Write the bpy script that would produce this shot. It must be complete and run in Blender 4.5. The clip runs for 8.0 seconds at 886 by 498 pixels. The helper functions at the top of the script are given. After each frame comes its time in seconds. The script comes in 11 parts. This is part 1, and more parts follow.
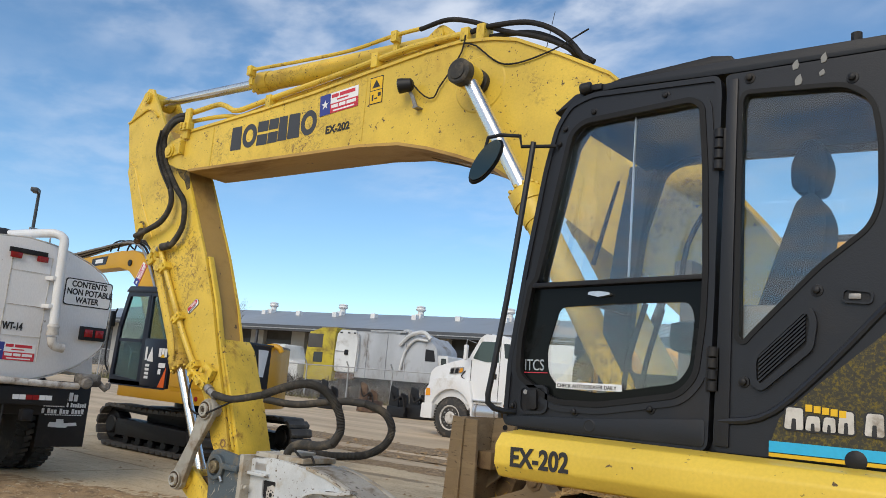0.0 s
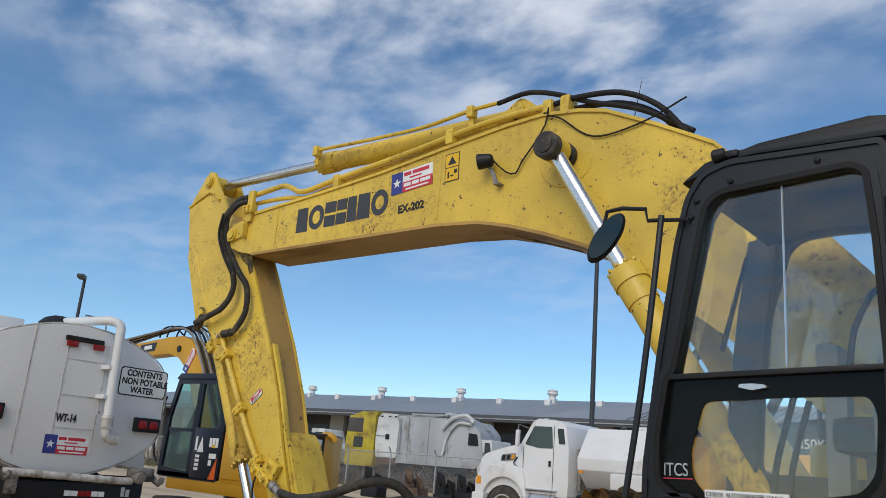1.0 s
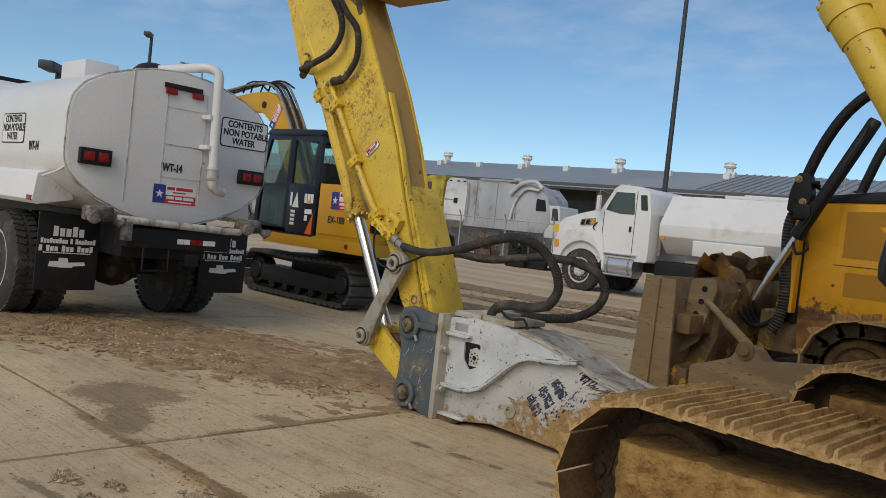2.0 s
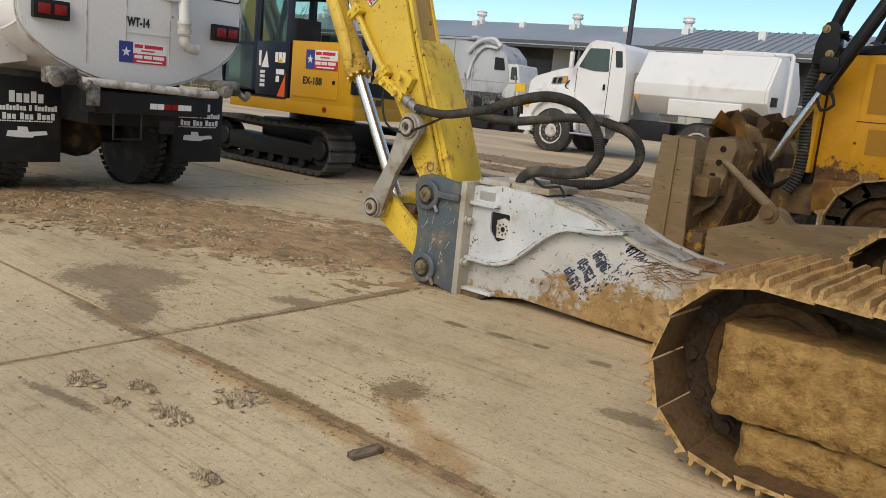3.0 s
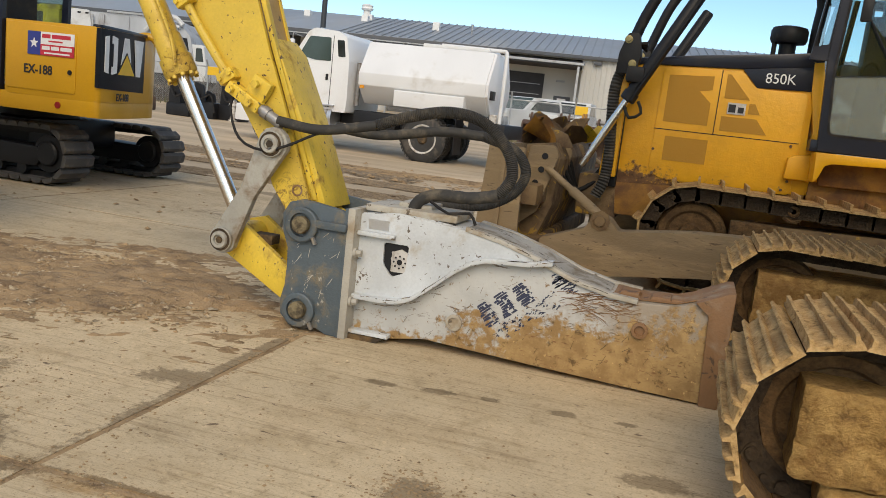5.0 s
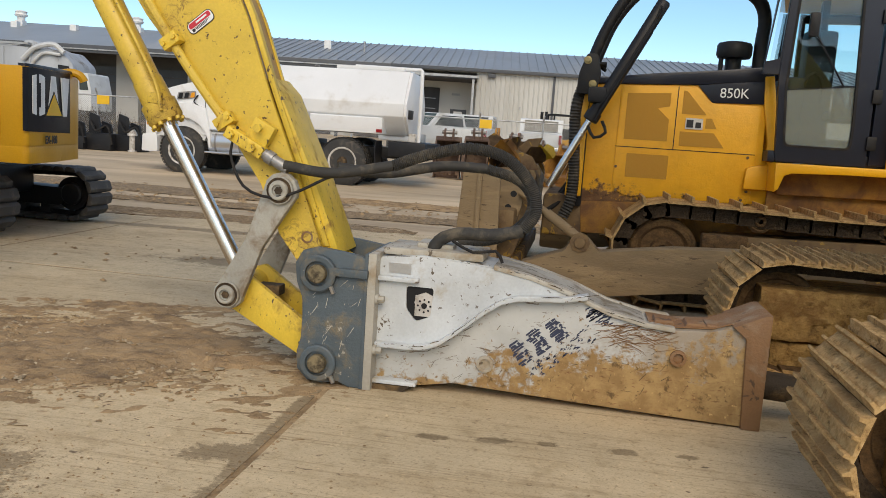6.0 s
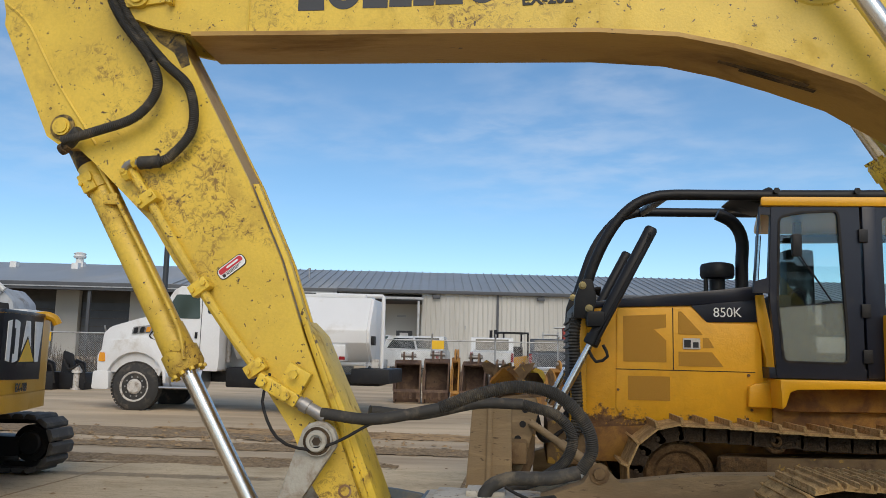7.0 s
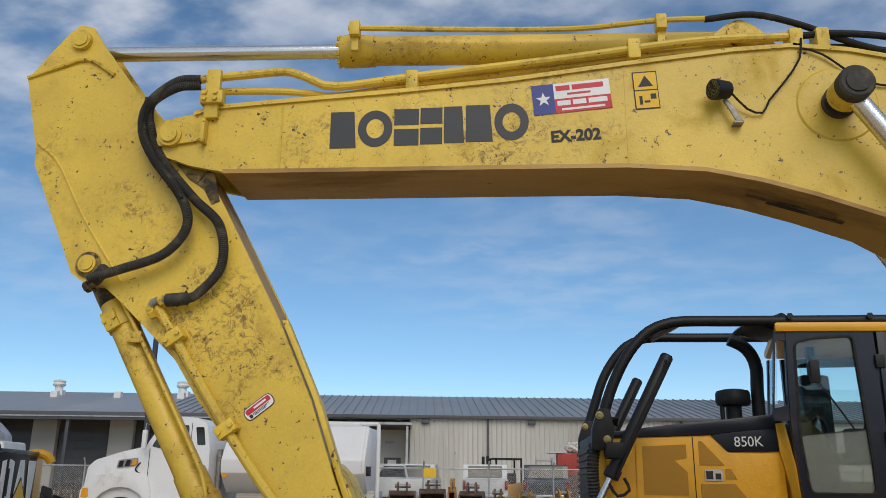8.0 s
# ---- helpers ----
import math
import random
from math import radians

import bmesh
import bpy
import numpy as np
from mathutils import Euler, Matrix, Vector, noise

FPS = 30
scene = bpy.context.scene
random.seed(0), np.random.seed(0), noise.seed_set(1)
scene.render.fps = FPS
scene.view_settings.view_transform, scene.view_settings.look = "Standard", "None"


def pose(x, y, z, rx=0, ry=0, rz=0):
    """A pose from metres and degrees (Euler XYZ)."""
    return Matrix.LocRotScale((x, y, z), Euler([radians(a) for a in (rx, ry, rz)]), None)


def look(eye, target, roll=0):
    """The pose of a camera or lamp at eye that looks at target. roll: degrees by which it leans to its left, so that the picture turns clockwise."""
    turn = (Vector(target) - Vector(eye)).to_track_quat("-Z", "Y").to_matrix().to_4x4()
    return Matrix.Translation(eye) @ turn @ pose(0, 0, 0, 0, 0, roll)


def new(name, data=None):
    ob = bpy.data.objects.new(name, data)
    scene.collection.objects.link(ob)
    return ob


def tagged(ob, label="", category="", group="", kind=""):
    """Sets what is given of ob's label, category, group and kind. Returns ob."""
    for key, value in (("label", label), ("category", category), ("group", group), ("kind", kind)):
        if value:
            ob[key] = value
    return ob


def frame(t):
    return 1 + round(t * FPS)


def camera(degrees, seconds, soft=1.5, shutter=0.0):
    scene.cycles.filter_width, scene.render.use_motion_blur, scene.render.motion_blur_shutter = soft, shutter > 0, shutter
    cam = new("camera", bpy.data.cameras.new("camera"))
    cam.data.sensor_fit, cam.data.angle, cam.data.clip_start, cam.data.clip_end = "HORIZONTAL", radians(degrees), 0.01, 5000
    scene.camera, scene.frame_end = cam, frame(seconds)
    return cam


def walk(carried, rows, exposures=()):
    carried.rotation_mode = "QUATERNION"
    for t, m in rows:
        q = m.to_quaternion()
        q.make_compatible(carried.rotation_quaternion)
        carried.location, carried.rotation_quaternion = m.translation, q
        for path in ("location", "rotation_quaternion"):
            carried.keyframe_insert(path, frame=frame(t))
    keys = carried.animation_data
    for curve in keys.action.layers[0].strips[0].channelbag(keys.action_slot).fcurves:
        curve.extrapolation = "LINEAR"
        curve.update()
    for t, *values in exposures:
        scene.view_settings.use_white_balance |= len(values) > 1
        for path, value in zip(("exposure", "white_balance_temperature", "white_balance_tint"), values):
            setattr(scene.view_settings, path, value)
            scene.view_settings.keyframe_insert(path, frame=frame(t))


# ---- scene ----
cam = camera(57.0, 8.0, 0.8)
PATH = [
    (0, (0.943, -4.674, 1.383), (-0.272, -3.122, 1.718), 5.0),
    (0.2, (0.824, -4.667, 1.425), (-0.378, -3.11, 1.786), 4.1),
    (0.5, (0.699, -4.685, 1.424), (-0.499, -3.144, 1.856), 4.2),
    (0.7, (0.61, -4.656, 1.443), (-0.598, -3.145, 1.95), 4.3),
    (1, (0.457, -4.6, 1.447), (-0.812, -3.144, 1.966), 4.8),
    (1.2, (0.346, -4.55, 1.453), (-1.021, -3.171, 1.933), 5.9),
    (1.5, (0.132, -4.545, 1.384), (-1.299, -3.17, 1.638), 7.1),
    (1.7, (-0.035, -4.559, 1.334), (-1.45, -3.151, 1.459), 7.3),
    (2, (-0.274, -4.547, 1.348), (-1.657, -3.103, 1.294), 6.2),
    (2.2, (-0.389, -4.526, 1.327), (-1.744, -3.061, 1.189), 5.3),
    (3.3, (-1.197, -4.505, 1.277), (-2.401, -2.962, 0.864), 6.4),
    (3.5, (-1.348, -4.509, 1.265), (-2.519, -2.944, 0.84), 6.8),
    (3.8, (-1.571, -4.491, 1.255), (-2.63, -2.845, 0.842), 6.6),
    (4, (-1.719, -4.47, 1.286), (-2.687, -2.767, 0.885), 6.7),
    (4.2, (-1.858, -4.48, 1.287), (-2.681, -2.699, 0.901), 7.0),
    (4.5, (-2.094, -4.517, 1.295), (-2.725, -2.65, 0.951), 6.6),
    (4.7, (-2.228, -4.537, 1.32), (-2.832, -2.662, 0.975), 6.4),
    (5.8, (-2.996, -4.491, 1.355), (-3.354, -2.544, 1.073), 5.0),
    (6, (-3.141, -4.534, 1.394), (-3.463, -2.58, 1.115), 3.8),
    (6.2, (-3.246, -4.547, 1.398), (-3.55, -2.586, 1.151), 3.2),
    (6.5, (-3.432, -4.488, 1.412), (-3.705, -2.508, 1.358), 2.4),
    (6.7, (-3.556, -4.453, 1.442), (-3.794, -2.469, 1.531), 2.2),
    (7, (-3.71, -4.428, 1.471), (-3.912, -2.456, 1.73), 1.4),
    (7.2, (-3.807, -4.432, 1.474), (-3.985, -2.456, 1.731), 0.9),
    (7.5, (-3.936, -4.437, 1.509), (-4.145, -2.474, 1.825), 0.6),
    (7.7, (-3.956, -4.426, 1.517), (-4.148, -2.481, 1.946), 0.7),
    (8, (-3.972, -4.401, 1.549), (-4.135, -2.485, 2.099), 0.6),
]
walk(cam, [(t, look(eye, target, roll)) for t, eye, target, roll in PATH],
     [(0, -0.05, 6400, 10), (0.5, -0.2, 6250, 10), (1, -0.34, 6200, 10), (1.5, -0.42, 6350, 10), (2, -0.52, 6550, 10), (2.6, -0.25, 6750, 10), (3.5, 0.05, 6800, 10), (4.5, 0.07, 6900, 10), (6, 0.0, 6750, 10), (6.5, -0.08, 6650, 10),
      (7, -0.22, 6450, 10), (7.5, -0.34, 6350, 10), (8, -0.44, 6350, 10)])

# ---- light ----
world = bpy.data.worlds.new("sky")
scene.world = world
world.use_nodes = True
SUN_ELEV, SUN_TURN = 38.0, 165.0  # degrees; turn is clockwise from +y


def build_sky():
    nt = world.node_tree
    nt.nodes.clear()
    n, l = nt.nodes.new, nt.links.new
    sky = n("ShaderNodeTexSky")
    sky.sky_type, sky.sun_disc = "NISHITA", False
    sky.sun_elevation, sky.sun_rotation = radians(SUN_ELEV), radians(SUN_TURN)
    sky.air_density, sky.dust_density, sky.ozone_density = 1.0, 0.0, 2.9
    sky.altitude = 1200.0
    co = n("ShaderNodeTexCoord")
    sep = n("ShaderNodeSeparateXYZ")
    l(co.outputs["Generated"], sep.inputs[0])
    up = n("ShaderNodeMath")
    up.operation = "ADD"
    up.inputs[1].default_value = 0.12
    l(sep.outputs[2], up.inputs[0])
    px, py = n("ShaderNodeMath"), n("ShaderNodeMath")
    for d, k in ((px, 0), (py, 1)):
        d.operation = "DIVIDE"
        l(sep.outputs[k], d.inputs[0])
        l(up.outputs[0], d.inputs[1])
    com = n("ShaderNodeCombineXYZ")
    l(px.outputs[0], com.inputs[0])
    l(py.outputs[0], com.inputs[1])
    mp = n("ShaderNodeMapping")
    mp.inputs["Rotation"].default_value = (0, 0, 0.5)
    mp.inputs["Scale"].default_value = (1.0, 1.25, 1.0)
    l(com.outputs[0], mp.inputs[0])
    big = n("ShaderNodeTexNoise")
    big.inputs["Scale"].default_value, big.inputs["Detail"].default_value = 0.75, 3.0
    fine = n("ShaderNodeTexNoise")
    fine.inputs["Scale"].default_value, fine.inputs["Detail"].default_value = 5.0, 7.0
    fine.inputs["Roughness"].default_value, fine.inputs["Distortion"].default_value = 0.52, 0.12
    l(mp.outputs[0], big.inputs["Vector"])
    l(mp.outputs[0], fine.inputs["Vector"])
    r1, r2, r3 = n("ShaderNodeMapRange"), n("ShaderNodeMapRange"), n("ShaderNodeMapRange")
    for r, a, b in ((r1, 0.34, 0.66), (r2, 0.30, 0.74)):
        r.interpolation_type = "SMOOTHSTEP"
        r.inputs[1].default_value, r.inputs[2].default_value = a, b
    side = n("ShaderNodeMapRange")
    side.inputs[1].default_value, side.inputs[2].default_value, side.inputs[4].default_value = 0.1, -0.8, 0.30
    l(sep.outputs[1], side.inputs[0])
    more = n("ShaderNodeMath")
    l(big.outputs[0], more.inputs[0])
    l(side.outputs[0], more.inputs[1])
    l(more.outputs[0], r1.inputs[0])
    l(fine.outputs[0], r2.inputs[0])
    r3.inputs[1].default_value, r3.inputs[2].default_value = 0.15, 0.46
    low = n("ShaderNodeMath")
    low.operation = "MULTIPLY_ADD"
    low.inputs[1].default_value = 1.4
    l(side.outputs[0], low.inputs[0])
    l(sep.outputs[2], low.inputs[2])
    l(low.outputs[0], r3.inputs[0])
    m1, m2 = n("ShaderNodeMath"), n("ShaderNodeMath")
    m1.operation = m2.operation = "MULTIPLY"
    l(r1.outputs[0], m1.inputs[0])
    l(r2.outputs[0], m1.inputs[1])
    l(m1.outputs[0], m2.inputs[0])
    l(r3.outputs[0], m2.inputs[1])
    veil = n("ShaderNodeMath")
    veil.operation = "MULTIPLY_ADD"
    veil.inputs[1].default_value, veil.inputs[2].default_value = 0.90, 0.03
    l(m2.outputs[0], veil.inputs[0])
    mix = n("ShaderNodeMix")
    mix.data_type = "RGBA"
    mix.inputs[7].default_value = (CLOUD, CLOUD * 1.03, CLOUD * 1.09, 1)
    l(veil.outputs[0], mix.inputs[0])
    hs = n("ShaderNodeHueSaturation")
    hs.inputs["Hue"].default_value = 0.493
    hs.inputs["Saturation"].default_value, hs.inputs["Value"].default_value = 1.12, 1.03
    l(sky.outputs[0], hs.inputs["Color"])
    l(hs.outputs[0], mix.inputs[6])
    bg = n("ShaderNodeBackground")
    bg.inputs[1].default_value = SKY_STRENGTH
    l(mix.outputs[2], bg.inputs[0])
    out = n("ShaderNodeOutputWorld")
    l(bg.outputs[0], out.inputs[0])


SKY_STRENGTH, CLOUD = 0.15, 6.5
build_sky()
sun_data = bpy.data.lights.new("sun", "SUN")
sun_data.energy, sun_data.angle, sun_data.color = 2.25, radians(40), (1.0, 0.86, 0.66)
sun = new("sun", sun_data)
_e, _r = radians(SUN_ELEV), radians(SUN_TURN)
_to = Vector((math.sin(_r) * math.cos(_e), math.cos(_r) * math.cos(_e), math.sin(_e)))
sun.matrix_world = look(_to * 60, (0, 0, 0))


# ---- materials ----
def surf(name, col, dirt=(0.1, 0.07, 0.04), amount=0.3, scale=2.0, fleck=None, fleck_amt=0.0, fleck_scale=18.0,
         rough=0.5, metal=0.0, bump=0.15, grain=70.0, tone=0.12, stretch=(1, 1, 1), sharp=0.16, coat=0.0, dirt_rough=0.85, patchy=False, spec=0.5, smear=None):
    """Weathered surface: base colour, broad dirt, small flecks, fine grain."""
    m = bpy.data.materials.new(name)
    m.use_nodes = True
    nt = m.node_tree
    n, l = nt.nodes.new, nt.links.new
    bs = nt.nodes["Principled BSDF"]
    co = n("ShaderNodeTexCoord")
    mp = n("ShaderNodeMapping")
    mp.inputs["Scale"].default_value = stretch
    l(co.outputs["Object"], mp.inputs[0])

    def nz(sc, detail, rough_=0.55, dist=0.0):
        t = n("ShaderNodeTexNoise")
        t.inputs["Scale"].default_value, t.inputs["Detail"].default_value = sc, detail
        t.inputs["Roughness"].default_value, t.inputs["Distortion"].default_value = rough_, dist
        l(mp.outputs[0], t.inputs["Vector"])
        return t.outputs[0]

    def ramp(src, a, b):
        r = n("ShaderNodeMapRange")
        r.interpolation_type = "SMOOTHSTEP"
        r.inputs[1].default_value, r.inputs[2].default_value = a, b
        l(src, r.inputs[0])
        return r.outputs[0]

    def mix(f, a, b, mode="MIX"):
        x = n("ShaderNodeMix")
        x.data_type, x.blend_type = "RGBA", mode
        if f is not None:
            l(f, x.inputs[0])
        for k, v in ((6, a), (7, b)):
            if isinstance(v, tuple):
                x.inputs[k].default_value = (*v, 1)
            else:
                l(v, x.inputs[k])
        return x.outputs[2]

    g = nz(grain, 4)
    lo, hi = 1 - tone, 1 + tone
    broad = nz(scale * 0.45, 3)
    c = mix(ramp(broad, 0.3, 0.7), tuple(v * lo for v in col), tuple(min(1, v * hi) for v in col))
    c = mix(ramp(g, 0.3, 0.7), c, mix(None, c, (0.86, 0.86, 0.86), "MULTIPLY"))
    f = ramp(nz(scale, 7, 0.65, 0.3), 0.62 - amount * 0.5, 0.62 - amount * 0.5 + sharp * 1.6)
    c = mix(f, c, dirt)
    if smear:
        where = ramp(nz(scale * 0.5, 4, 0.6, 0.6), 0.46, 0.66)
        fine = ramp(nz(24, 9, 0.8, 0.8), 0.48, 0.60)
        sm = n("ShaderNodeMath")
        sm.operation = "MULTIPLY"
        l(where, sm.inputs[0])
        l(fine, sm.inputs[1])
        c = mix(sm.outputs[0], c, smear)
    if fleck:
        a = nz(fleck_scale, 5, 0.6, 0.4)
        if patchy:
            b = n("ShaderNodeMath")
            b.operation = "MULTIPLY_ADD"
            b.inputs[1].default_value = 0.35
            l(nz(fleck_scale * 0.16, 3), b.inputs[0])
            l(a, b.inputs[2])
            a = b.outputs[0]
            top = 0.875
        else:
            top = 0.70
        ff = ramp(a, top - fleck_amt, top - fleck_amt + 0.05)
        c = mix(ff, c, fleck)
    l(c, bs.inputs["Base Color"])
    rr = n("ShaderNodeMapRange")
    rr.inputs[3].default_value, rr.inputs[4].default_value = rough, dirt_rough
    l(f, rr.inputs[0])
    l(rr.outputs[0], bs.inputs["Roughness"])
    bs.inputs["Metallic"].default_value = metal
    bs.inputs["Coat Weight"].default_value = coat
    bs.inputs["Specular IOR Level"].default_value = spec
    if bump:
        bp = n("ShaderNodeBump")
        bp.inputs["Strength"].default_value, bp.inputs["Distance"].default_value = bump, 0.01
        s = n("ShaderNodeMath")
        s.operation = "ADD"
        l(g, s.inputs[0])
        l(f, s.inputs[1])
        l(s.outputs[0], bp.inputs["Height"])
        l(bp.outputs[0], bs.inputs["Normal"])
    return m


def glass(name, tint, rough=0.02, gloss=0.05, dust_sheen=0.0):
    m = bpy.data.materials.new(name)
    m.use_nodes = True
    nt = m.node_tree
    n, l = nt.nodes.new, nt.links.new
    nt.nodes.remove(nt.nodes["Principled BSDF"])
    tr, gl, mx, lw = n("ShaderNodeBsdfTransparent"), n("ShaderNodeBsdfGlossy"), n("ShaderNodeMixShader"), n("ShaderNodeLayerWeight")
    tr.inputs[0].default_value = (*tint, 1)
    gl.inputs["Roughness"].default_value = rough
    lw.inputs[0].default_value = 0.5
    pw, sc = n("ShaderNodeMath"), n("ShaderNodeMath")
    pw.operation, sc.operation = "POWER", "MULTIPLY_ADD"
    pw.inputs[1].default_value = 2.4
    sc.inputs[1].default_value, sc.inputs[2].default_value = 0.6, gloss
    l(lw.outputs["Facing"], pw.inputs[0])
    l(pw.outputs[0], sc.inputs[0])
    l(sc.outputs[0], mx.inputs[0])
    l(tr.outputs[0], mx.inputs[1])
    l(gl.outputs[0], mx.inputs[2])
    # even diffuse share: dust together with a painted pale reflection
    if dust_sheen:
        df, mx2 = n("ShaderNodeBsdfDiffuse"), n("ShaderNodeMixShader")
        df.inputs[0].default_value, mx2.inputs[0].default_value = (0.30, 0.33, 0.31, 1), dust_sheen
        l(mx.outputs[0], mx2.inputs[1])
        l(df.outputs[0], mx2.inputs[2])
        mx = mx2
    l(mx.outputs[0], nt.nodes["Material Output"].inputs[0])
    return m


def plain(name, col, rough=0.5, metal=0.0, tone=0.06, bump=0.03, coat=0.0):
    return surf(name, col, dirt=tuple(v * 0.75 for v in col), amount=0.1, scale=4, rough=rough, metal=metal, tone=tone, bump=bump, coat=coat,
                dirt_rough=min(1, rough + 0.15))


